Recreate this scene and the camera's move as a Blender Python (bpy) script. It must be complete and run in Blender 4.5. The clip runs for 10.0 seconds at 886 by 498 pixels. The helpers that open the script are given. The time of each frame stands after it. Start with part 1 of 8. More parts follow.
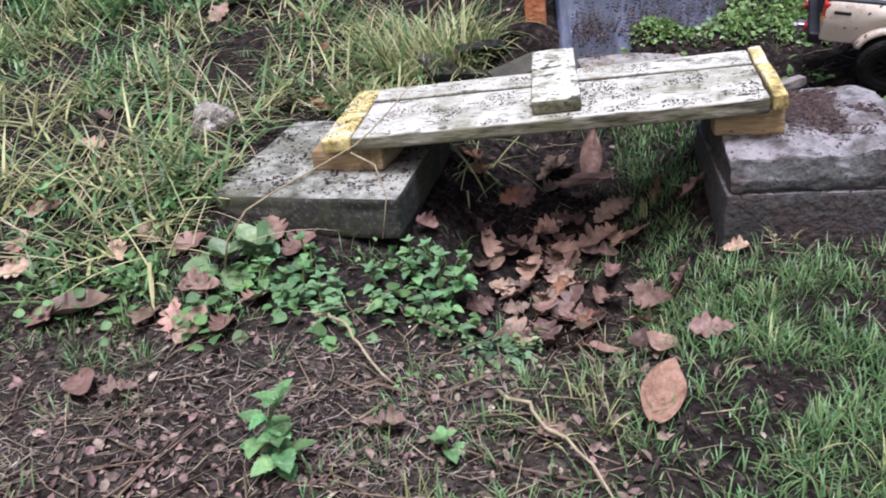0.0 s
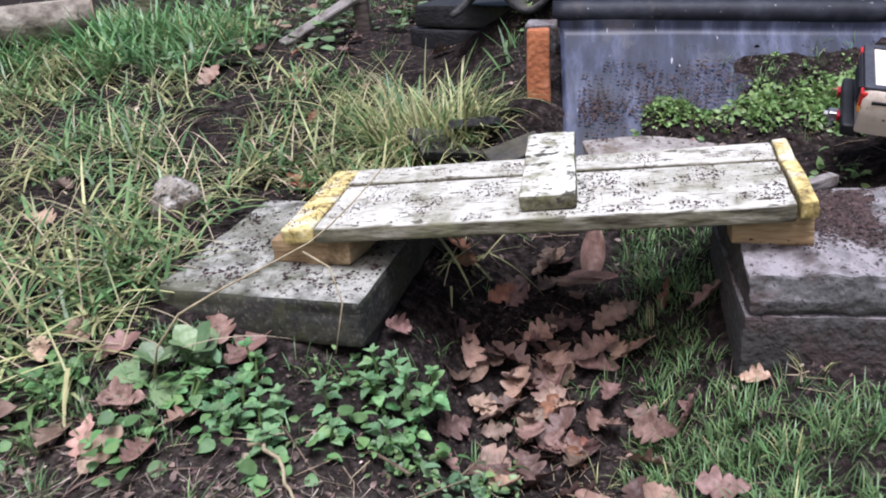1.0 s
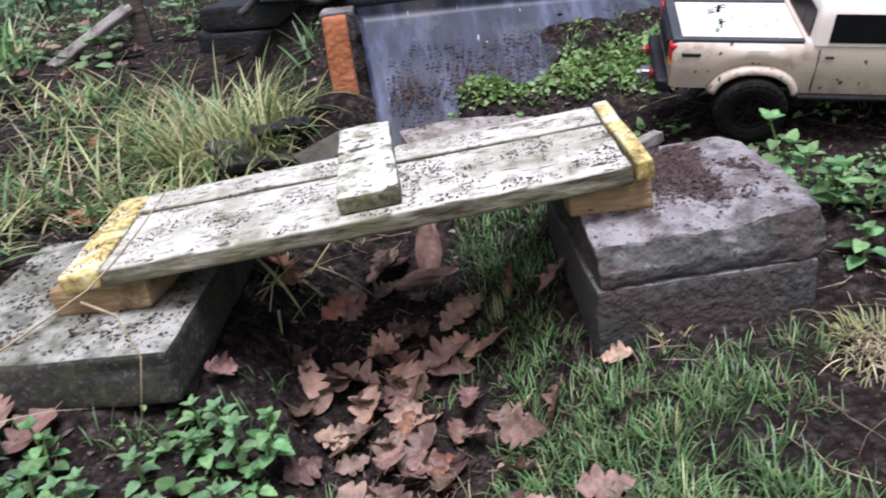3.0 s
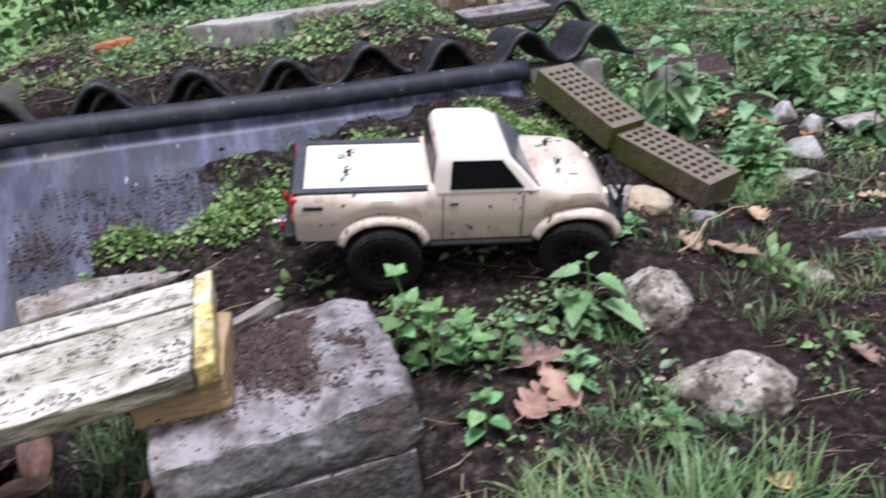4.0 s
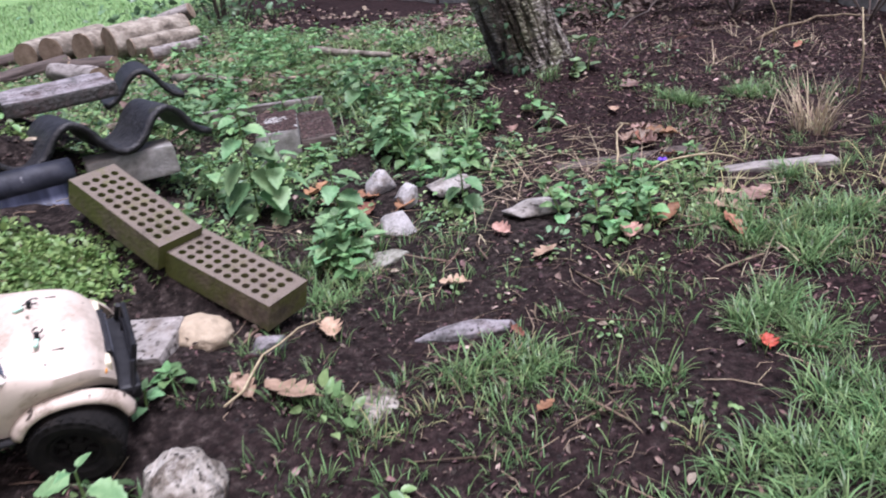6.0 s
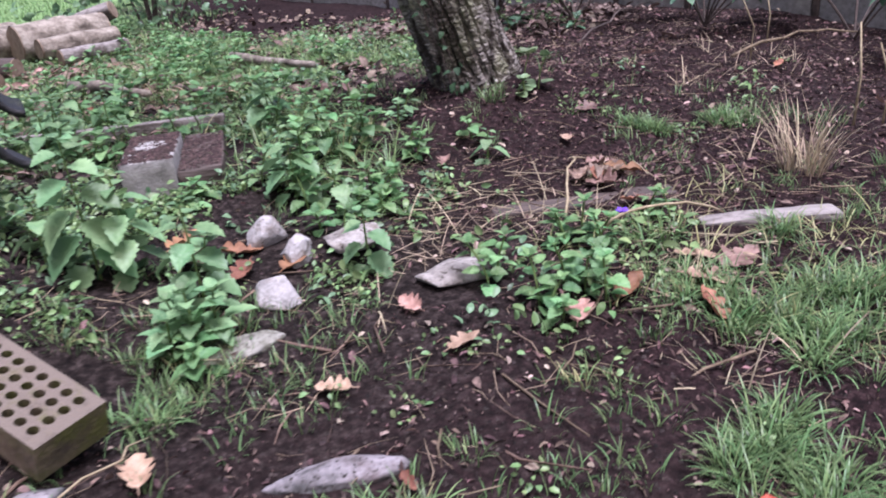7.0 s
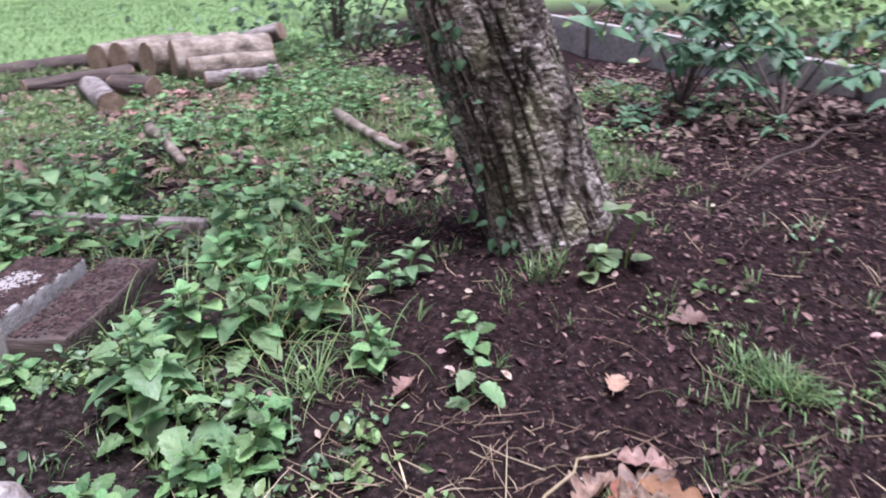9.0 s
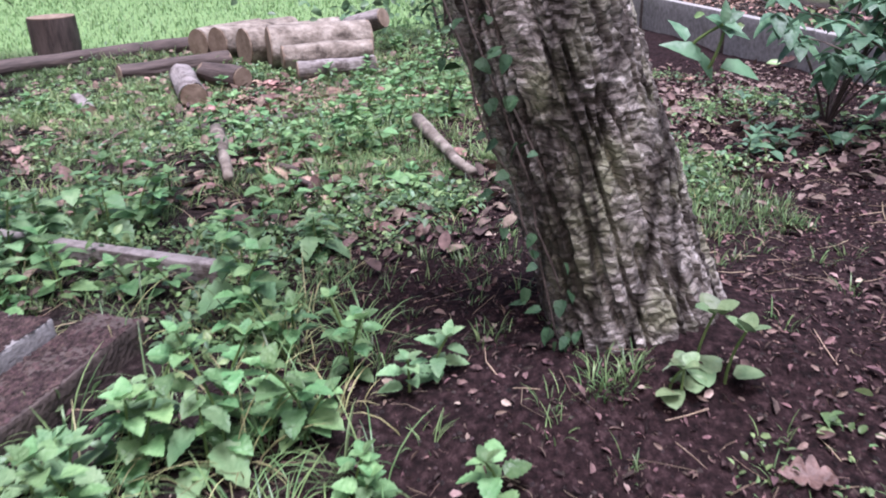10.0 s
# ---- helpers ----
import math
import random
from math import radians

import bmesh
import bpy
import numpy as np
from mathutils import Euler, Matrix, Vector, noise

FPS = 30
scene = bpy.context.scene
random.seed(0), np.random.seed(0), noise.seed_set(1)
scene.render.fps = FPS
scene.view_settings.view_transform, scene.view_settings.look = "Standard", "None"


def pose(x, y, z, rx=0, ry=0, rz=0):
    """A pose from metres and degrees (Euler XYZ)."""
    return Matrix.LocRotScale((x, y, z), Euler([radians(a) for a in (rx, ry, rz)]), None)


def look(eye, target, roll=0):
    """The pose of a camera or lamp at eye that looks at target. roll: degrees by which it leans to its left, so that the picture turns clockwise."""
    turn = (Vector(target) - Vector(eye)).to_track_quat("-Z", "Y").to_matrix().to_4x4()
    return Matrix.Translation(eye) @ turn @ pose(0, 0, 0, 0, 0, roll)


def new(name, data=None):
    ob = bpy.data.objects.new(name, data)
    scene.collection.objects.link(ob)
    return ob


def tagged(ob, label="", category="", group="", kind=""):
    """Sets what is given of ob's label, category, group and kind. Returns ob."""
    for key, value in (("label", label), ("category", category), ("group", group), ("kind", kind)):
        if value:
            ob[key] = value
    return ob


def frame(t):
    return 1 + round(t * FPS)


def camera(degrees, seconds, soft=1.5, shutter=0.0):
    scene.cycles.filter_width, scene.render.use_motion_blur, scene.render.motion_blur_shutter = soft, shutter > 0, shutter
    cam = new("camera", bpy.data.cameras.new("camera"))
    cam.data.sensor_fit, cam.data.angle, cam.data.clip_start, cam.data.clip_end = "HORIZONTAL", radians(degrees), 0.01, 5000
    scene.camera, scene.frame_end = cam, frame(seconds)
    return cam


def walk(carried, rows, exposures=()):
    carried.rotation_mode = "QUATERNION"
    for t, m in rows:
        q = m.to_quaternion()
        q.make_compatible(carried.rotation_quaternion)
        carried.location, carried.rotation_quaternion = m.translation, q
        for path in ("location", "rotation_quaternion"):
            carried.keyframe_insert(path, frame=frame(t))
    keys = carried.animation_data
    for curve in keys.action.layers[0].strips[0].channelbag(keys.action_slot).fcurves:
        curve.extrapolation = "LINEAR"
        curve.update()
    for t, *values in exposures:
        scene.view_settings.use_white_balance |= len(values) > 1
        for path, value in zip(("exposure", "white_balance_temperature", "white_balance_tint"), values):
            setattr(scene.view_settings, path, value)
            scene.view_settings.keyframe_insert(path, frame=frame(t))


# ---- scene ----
cam = camera(57.8, 10.0, soft=1.9, shutter=0.25)
PATH = [
    (0, (0.373, 0.062, 0.687), (0.039, 1.784, -0.274), -6.1),
    (0.5, (0.408, 0.122, 0.695), (0.104, 1.863, -0.242), -5.4),
    (1, (0.416, 0.276, 0.669), (0.03, 2.051, -0.167), -4.6),
    (1.5, (0.372, 0.35, 0.605), (0.034, 2.152, -0.194), -5.5),
    (2, (0.369, 0.363, 0.598), (0.201, 2.166, -0.252), -6.0),
    (2.2, (0.37, 0.366, 0.597), (0.242, 2.167, -0.262), -6.2),
    (3.3, (0.474, 0.434, 0.633), (0.593, 2.231, -0.237), -8.3),
    (3.5, (0.532, 0.459, 0.652), (0.752, 2.254, -0.202), -8.2),
    (4, (0.758, 0.534, 0.652), (1.234, 2.326, -0.1), -7.1),
    (4.5, (0.862, 0.523, 0.645), (1.548, 2.262, -0.064), -7.3),
    (5, (0.926, 0.518, 0.647), (1.82, 2.146, -0.096), -7.9),
    (5.5, (1.034, 0.549, 0.668), (2.038, 2.091, -0.115), -8.1),
    (6, (1.153, 0.64, 0.723), (2.234, 2.119, -0.079), -6.9),
    (6.2, (1.209, 0.706, 0.727), (2.321, 2.159, -0.082), -7.0),
    (7.3, (1.662, 0.951, 0.638), (2.81, 2.385, -0.155), -4.8),
    (7.5, (1.766, 0.981, 0.653), (2.844, 2.466, -0.141), -3.9),
    (8, (1.984, 1.083, 0.712), (2.957, 2.645, -0.072), -2.3),
    (8.5, (2.191, 1.233, 0.712), (3.122, 2.826, -0.06), -2.4),
    (9, (2.38, 1.331, 0.716), (3.044, 3.067, -0.022), -1.5),
    (9.5, (2.552, 1.436, 0.728), (2.903, 3.252, -0.033), 0.3),
    (10, (2.622, 1.642, 0.734), (2.986, 3.447, -0.048), -1.8),
]
walk(cam, [(t, look(eye, target, roll)) for t, eye, target, roll in PATH],
     [(0, 1.07, 6000, 21), (5, 1.05, 6100, 21), (6, 1.2, 6050, 28), (8, 1.34, 6000, 35), (9.5, 1.34, 6000, 35), (10, 1.41, 6000, 35)])

# ---- light: an overcast autumn day ----
world = bpy.data.worlds.new("overcast_sky")
scene.world = world
world.use_nodes = True
wn = world.node_tree.nodes
sky = wn.new("ShaderNodeTexSky")
sky.sky_type = "NISHITA"
sky.sun_disc = False
sky.sun_elevation = radians(52)
sky.sun_rotation = radians(200)
sky.air_density, sky.dust_density, sky.ozone_density = 1.0, 4.0, 0.6
wn["Background"].inputs["Strength"].default_value = 0.05
world.node_tree.links.new(sky.outputs[0], wn["Background"].inputs["Color"])
sun_data = bpy.data.lights.new("sun", "SUN")
sun_data.energy, sun_data.angle, sun_data.color = 2.9, radians(26), (0.95, 0.98, 1.0)
sun = new("sun", sun_data)
sun.matrix_world = look((0, 0, 6), (-0.5, 1.0, 0))

# ---- materials ----
rng = np.random.default_rng(7)


def material(name, ramp, scale=30.0, rough=0.85, bump=0.3, bump_scale=80.0, stain=None, stain_scale=6.0, stain_at=(0.5, 0.62),
             metallic=0.0, vary=0.0, island=0.0, specular=0.35, stretch=(1, 1, 1), translucent=0.0, coat=0.0, top=None, smear=None, flecks=None, top_at=(0.30, 0.55), fleck_at=(0.60, 0.66), fleck_scale=120.0):
    """A procedural surface: grain by a fine noise through a ramp, stains by a coarse one, relief by a third."""
    m = bpy.data.materials.new(name)
    m.use_nodes = True
    n, l = m.node_tree.nodes, m.node_tree.links
    b = n["Principled BSDF"]
    b.inputs["Roughness"].default_value, b.inputs["Metallic"].default_value = rough, metallic
    b.inputs["Specular IOR Level"].default_value = specular
    b.inputs["Coat Weight"].default_value = coat
    co = n.new("ShaderNodeTexCoord")
    mp = n.new("ShaderNodeMapping")
    mp.inputs["Scale"].default_value = stretch
    l.new(co.outputs["Object"], mp.inputs["Vector"])
    tex = n.new("ShaderNodeTexNoise")
    tex.inputs["Scale"].default_value, tex.inputs["Detail"].default_value = scale, 6.0
    tex.inputs["Roughness"].default_value = 0.65
    tex.noise_dimensions = "4D"
    l.new(mp.outputs[0], tex.inputs["Vector"])
    info = n.new("ShaderNodeObjectInfo")
    w = n.new("ShaderNodeMath")
    w.operation, w.inputs[1].default_value = "MULTIPLY", 17.0
    l.new(info.outputs["Random"], w.inputs[0])
    l.new(w.outputs[0], tex.inputs["W"])
    cr = n.new("ShaderNodeValToRGB")
    while len(cr.color_ramp.elements) < len(ramp):
        cr.color_ramp.elements.new(0.5)
    for e, (p, c) in zip(cr.color_ramp.elements, ramp):
        e.position, e.color = p, (*c, 1)
    l.new(tex.outputs["Fac"], cr.inputs[0])
    out = cr.outputs[0]
    if stain:
        st = n.new("ShaderNodeTexNoise")
        st.noise_dimensions = "4D"
        st.inputs["Scale"].default_value, st.inputs["Detail"].default_value = stain_scale, 5.0
        st.inputs["Roughness"].default_value = 0.7
        l.new(co.outputs["Object"], st.inputs["Vector"])
        l.new(w.outputs[0], st.inputs["W"])
        sr = n.new("ShaderNodeValToRGB")
        sr.color_ramp.elements[0].position, sr.color_ramp.elements[1].position = stain_at
        l.new(st.outputs["Fac"], sr.inputs[0])
        mx = n.new("ShaderNodeMix")
        mx.data_type = "RGBA"
        l.new(sr.outputs[0], mx.inputs["Factor"])
        l.new(out, mx.inputs["A"])
        mx.inputs["B"].default_value = (*stain, 1)
        out = mx.outputs["Result"]
    if vary or island:
        hs = n.new("ShaderNodeHueSaturation")
        src = info.outputs["Random"]
        amount = vary
        if island:
            src = n.new("ShaderNodeNewGeometry").outputs["Random Per Island"]
            amount = island
        r = n.new("ShaderNodeMapRange")
        r.inputs["To Min"].default_value, r.inputs["To Max"].default_value = 1 - amount, 1 + amount
        l.new(src, r.inputs["Value"])
        l.new(r.outputs[0], hs.inputs["Value"])
        h = n.new("ShaderNodeMath")
        h.operation, h.inputs[1].default_value = "MULTIPLY", 7.31
        f = n.new("ShaderNodeMath")
        f.operation = "FRACT"
        l.new(src, h.inputs[0])
        l.new(h.outputs[0], f.inputs[0])
        r2 = n.new("ShaderNodeMapRange")
        r2.inputs["To Min"].default_value, r2.inputs["To Max"].default_value = 0.5 - 0.05 * amount, 0.5 + 0.05 * amount
        l.new(f.outputs[0], r2.inputs["Value"])
        l.new(r2.outputs[0], hs.inputs["Hue"])
        l.new(out, hs.inputs["Color"])
        out = hs.outputs[0]
    # upward faces take their own colour: real crust, and top light painted in
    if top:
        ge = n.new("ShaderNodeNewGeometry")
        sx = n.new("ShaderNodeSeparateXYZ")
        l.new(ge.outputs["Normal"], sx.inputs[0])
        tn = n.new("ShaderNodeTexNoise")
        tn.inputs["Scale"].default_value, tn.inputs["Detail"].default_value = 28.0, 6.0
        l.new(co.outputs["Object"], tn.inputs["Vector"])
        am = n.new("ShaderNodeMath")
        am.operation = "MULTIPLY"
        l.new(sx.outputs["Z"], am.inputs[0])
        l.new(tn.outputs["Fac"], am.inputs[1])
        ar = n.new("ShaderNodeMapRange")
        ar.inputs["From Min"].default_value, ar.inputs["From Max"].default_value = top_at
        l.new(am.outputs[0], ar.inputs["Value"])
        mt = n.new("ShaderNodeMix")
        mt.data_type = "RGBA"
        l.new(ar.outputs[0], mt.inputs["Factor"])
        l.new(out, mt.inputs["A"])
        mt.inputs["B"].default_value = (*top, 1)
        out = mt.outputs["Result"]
    if smear:
        colour, size, at = smear
        sn = n.new("ShaderNodeTexNoise")
        sn.noise_dimensions = "4D"
        sn.inputs["Scale"].default_value, sn.inputs["Detail"].default_value, sn.inputs["Roughness"].default_value = size, 9.0, 0.75
        l.new(co.outputs["Object"], sn.inputs["Vector"])
        l.new(w.outputs[0], sn.inputs["W"])
        sa = n.new("ShaderNodeMapRange")
        sa.inputs["From Min"].default_value, sa.inputs["From Max"].default_value = at
        sa.inputs["To Max"].default_value = 0.9
        l.new(sn.outputs["Fac"], sa.inputs["Value"])
        md = n.new("ShaderNodeMix")
        md.data_type = "RGBA"
        l.new(sa.outputs[0], md.inputs["Factor"])
        l.new(out, md.inputs["A"])
        md.inputs["B"].default_value = (*colour, 1)
        out = md.outputs["Result"]
    if flecks:
        ft = n.new("ShaderNodeTexNoise")
        ft.noise_dimensions = "4D"
        ft.inputs["Scale"].default_value, ft.inputs["Detail"].default_value, ft.inputs["Roughness"].default_value = fleck_scale, 2.0, 0.5
        l.new(mp.outputs[0], ft.inputs["Vector"])
        l.new(w.outputs[0], ft.inputs["W"])
        fr = n.new("ShaderNodeValToRGB")
        fr.color_ramp.elements[0].position, fr.color_ramp.elements[1].position = fleck_at
        l.new(ft.outputs["Fac"], fr.inputs[0])
        mf = n.new("ShaderNodeMix")
        mf.data_type = "RGBA"
        l.new(fr.outputs[0], mf.inputs["Factor"])
        l.new(out, mf.inputs["A"])
        mf.inputs["B"].default_value = (*flecks, 1)
        out = mf.outputs["Result"]
    l.new(out, b.inputs["Base Color"])
    if bump:
        bt = n.new("ShaderNodeTexNoise")
        bt.inputs["Scale"].default_value, bt.inputs["Detail"].default_value = bump_scale, 5.0
        l.new(mp.outputs[0], bt.inputs["Vector"])
        bp = n.new("ShaderNodeBump")
        bp.inputs["Strength"].default_value, bp.inputs["Distance"].default_value = bump, 0.01
        l.new(bt.outputs["Fac"], bp.inputs["Height"])
        l.new(bp.outputs[0], b.inputs["Normal"])
    if translucent:
        tr = n.new("ShaderNodeBsdfTranslucent")
        l.new(out, tr.inputs["Color"])
        ms = n.new("ShaderNodeMixShader")
        ms.inputs[0].default_value = translucent
        l.new(b.outputs[0], ms.inputs[1])
        l.new(tr.outputs[0], ms.inputs[2])
        l.new(ms.outputs[0], n["Material Output"].inputs["Surface"])
    return m


def ramp2(a, b, lo=0.35, hi=0.65):
    return [(lo, a), (hi, b)]


# Pale tops are lichen and dust; the dark sides hold painted-in shade.
CONCRETE = material("weathered_concrete_shaded_sides", [(0.3, (0.033, 0.033, 0.031)), (0.5, (0.066, 0.065, 0.062)), (0.68, (0.11, 0.108, 0.104))], 90, 0.9, 0.7, 90,
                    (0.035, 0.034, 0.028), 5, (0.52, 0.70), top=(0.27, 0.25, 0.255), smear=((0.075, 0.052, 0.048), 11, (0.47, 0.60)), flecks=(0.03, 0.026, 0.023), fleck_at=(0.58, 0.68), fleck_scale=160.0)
# Mossy stains are real; side shade is put into the darker base ramp.
CONCRETE_MOSSY = material("mossy_concrete_shaded_sides", [(0.3, (0.018, 0.018, 0.016)), (0.55, (0.042, 0.041, 0.036)), (0.7, (0.08, 0.078, 0.07))], 90, 0.9, 0.15, 200,
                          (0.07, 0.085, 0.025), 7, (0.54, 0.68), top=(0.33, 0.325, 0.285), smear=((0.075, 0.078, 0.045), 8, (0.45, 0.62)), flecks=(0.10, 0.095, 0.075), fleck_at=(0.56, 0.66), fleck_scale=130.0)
STONE = material("lichen_stone", [(0.32, (0.11, 0.098, 0.08)), (0.5, (0.27, 0.245, 0.205)), (0.68, (0.48, 0.455, 0.41))], 34, 0.9, 1.0, 70,
                 (0.085, 0.066, 0.05), 16, (0.49, 0.58), flecks=(0.04, 0.034, 0.028), fleck_at=(0.57, 0.65), fleck_scale=95.0)
STONE_PALE = material("pale_flat_stone", [(0.3, (0.13, 0.12, 0.105)), (0.5, (0.27, 0.25, 0.225)), (0.7, (0.42, 0.40, 0.37))], 40, 0.9, 0.5, 80,
                      (0.12, 0.10, 0.07), 12, (0.55, 0.65), flecks=(0.06, 0.05, 0.04), fleck_at=(0.58, 0.66), fleck_scale=90.0)
# White lies on upward faces; dark sides mix grime with painted-in groove shade.
WHITE_WOOD = material("peeling_white_wood_shaded_sides", [(0.32, (0.025, 0.022, 0.016)), (0.46, (0.10, 0.09, 0.06)), (0.6, (0.22, 0.205, 0.15)), (0.74, (0.36, 0.345, 0.29))],
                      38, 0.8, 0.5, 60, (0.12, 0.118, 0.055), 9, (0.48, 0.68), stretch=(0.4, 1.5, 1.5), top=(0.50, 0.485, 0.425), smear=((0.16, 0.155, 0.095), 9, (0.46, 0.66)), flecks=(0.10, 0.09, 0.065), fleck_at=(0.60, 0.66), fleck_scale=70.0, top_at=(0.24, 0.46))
YELLOW_WOOD = material("yellow_painted_wood", [(0.36, (0.10, 0.07, 0.03)), (0.48, (0.44, 0.34, 0.12)), (0.6, (0.62, 0.52, 0.22)), (0.72, (0.68, 0.62, 0.38))], 45, 0.8, 0.5, 60,
                       (0.55, 0.52, 0.40), 22, (0.49, 0.60), flecks=(0.24, 0.18, 0.07), fleck_at=(0.57, 0.68), fleck_scale=110.0)
SPLIT_WOOD = material("raw_split_wood", [(0.3, (0.13, 0.08, 0.04)), (0.5, (0.34, 0.235, 0.125)), (0.7, (0.48, 0.37, 0.225))], 22, 0.85, 0.6, 40,
                      (0.12, 0.08, 0.04), 10, (0.56, 0.68), stretch=(0.4, 0.4, 3))
# A paler tint on upward faces puts the lit top into the colour.
GREY_WOOD = material("weathered_grey_timber", [(0.3, (0.09, 0.08, 0.07)), (0.55, (0.24, 0.22, 0.20)), (0.72, (0.36, 0.34, 0.31))], 20, 0.85, 0.5, 50,
                     (0.06, 0.05, 0.04), 8, (0.52, 0.64), stretch=(0.35, 2.2, 2.2), top=(0.29, 0.265, 0.245), top_at=(0.25, 0.6), smear=((0.06, 0.047, 0.037), 12, (0.50, 0.62)))
DARK_WOOD = material("dark_wet_timber", [(0.3, (0.035, 0.028, 0.024)), (0.7, (0.13, 0.10, 0.085))], 20, 0.75, 0.5, 50, stretch=(0.35, 2.2, 2.2))
# Upward faces are tinted paler, light from above put into the colour.
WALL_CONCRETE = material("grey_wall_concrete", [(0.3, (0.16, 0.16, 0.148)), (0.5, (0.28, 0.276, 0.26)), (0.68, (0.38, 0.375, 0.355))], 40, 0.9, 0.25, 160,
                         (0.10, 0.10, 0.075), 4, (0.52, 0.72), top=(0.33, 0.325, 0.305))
# Moss and flecks are real; dark sides keep the white wood's painted shade.
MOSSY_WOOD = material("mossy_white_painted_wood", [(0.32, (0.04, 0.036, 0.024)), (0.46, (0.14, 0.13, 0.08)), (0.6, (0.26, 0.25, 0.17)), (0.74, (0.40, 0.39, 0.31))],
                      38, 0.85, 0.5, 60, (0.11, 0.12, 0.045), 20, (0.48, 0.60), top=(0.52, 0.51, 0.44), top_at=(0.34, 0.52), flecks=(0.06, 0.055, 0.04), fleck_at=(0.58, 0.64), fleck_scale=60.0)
ORANGE_CLAY = material("orange_clay_brick", [(0.3, (0.25, 0.085, 0.038)), (0.55, (0.42, 0.15, 0.065)), (0.7, (0.50, 0.21, 0.11))], 40, 0.9, 0.5, 90, (0.17, 0.09, 0.05), 12, (0.60, 0.74), flecks=(0.12, 0.06, 0.04), fleck_at=(0.68, 0.75), fleck_scale=90.0)
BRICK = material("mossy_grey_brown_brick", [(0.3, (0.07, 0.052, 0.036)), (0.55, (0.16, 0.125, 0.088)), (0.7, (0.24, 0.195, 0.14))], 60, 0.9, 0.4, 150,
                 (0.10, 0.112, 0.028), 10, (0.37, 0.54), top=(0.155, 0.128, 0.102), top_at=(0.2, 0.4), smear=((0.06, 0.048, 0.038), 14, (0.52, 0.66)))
LINER = material("black_pond_liner", [(0.34, (0.007, 0.009, 0.016)), (0.50, (0.022, 0.027, 0.050)), (0.66, (0.082, 0.093, 0.145))], 13, 0.5, 0.16, 16,
                 (0.10, 0.105, 0.125), 9, (0.56, 0.80), specular=0.38, stretch=(1.6, 0.4, 0.3), smear=((0.045, 0.036, 0.032), 9, (0.56, 0.70)), flecks=(0.30, 0.31, 0.33), fleck_at=(0.70, 0.75), fleck_scale=55.0)
RIM = material("dull_black_plastic_rim", [(0.34, (0.006, 0.007, 0.011)), (0.52, (0.014, 0.016, 0.024)), (0.68, (0.035, 0.038, 0.05))], 16, 0.6, 0.2, 30, (0.05, 0.042, 0.038), 11, (0.58, 0.72), specular=0.3, flecks=(0.22, 0.22, 0.23), fleck_at=(0.70, 0.76), fleck_scale=60.0)
FIBRE = material("dark_fibre_cement", [(0.3, (0.008, 0.008, 0.009)), (0.7, (0.03, 0.030, 0.032))], 40, 0.5, 0.4, 100, (0.045, 0.048, 0.022), 9, (0.62, 0.74))
FIBRE_MOSSY = material("mossy_fibre_cement", [(0.3, (0.014, 0.014, 0.015)), (0.7, (0.05, 0.049, 0.05))], 40, 0.8, 0.4, 100, (0.06, 0.065, 0.025), 9, (0.55, 0.7), top=(0.07, 0.064, 0.045), top_at=(0.30, 0.55))


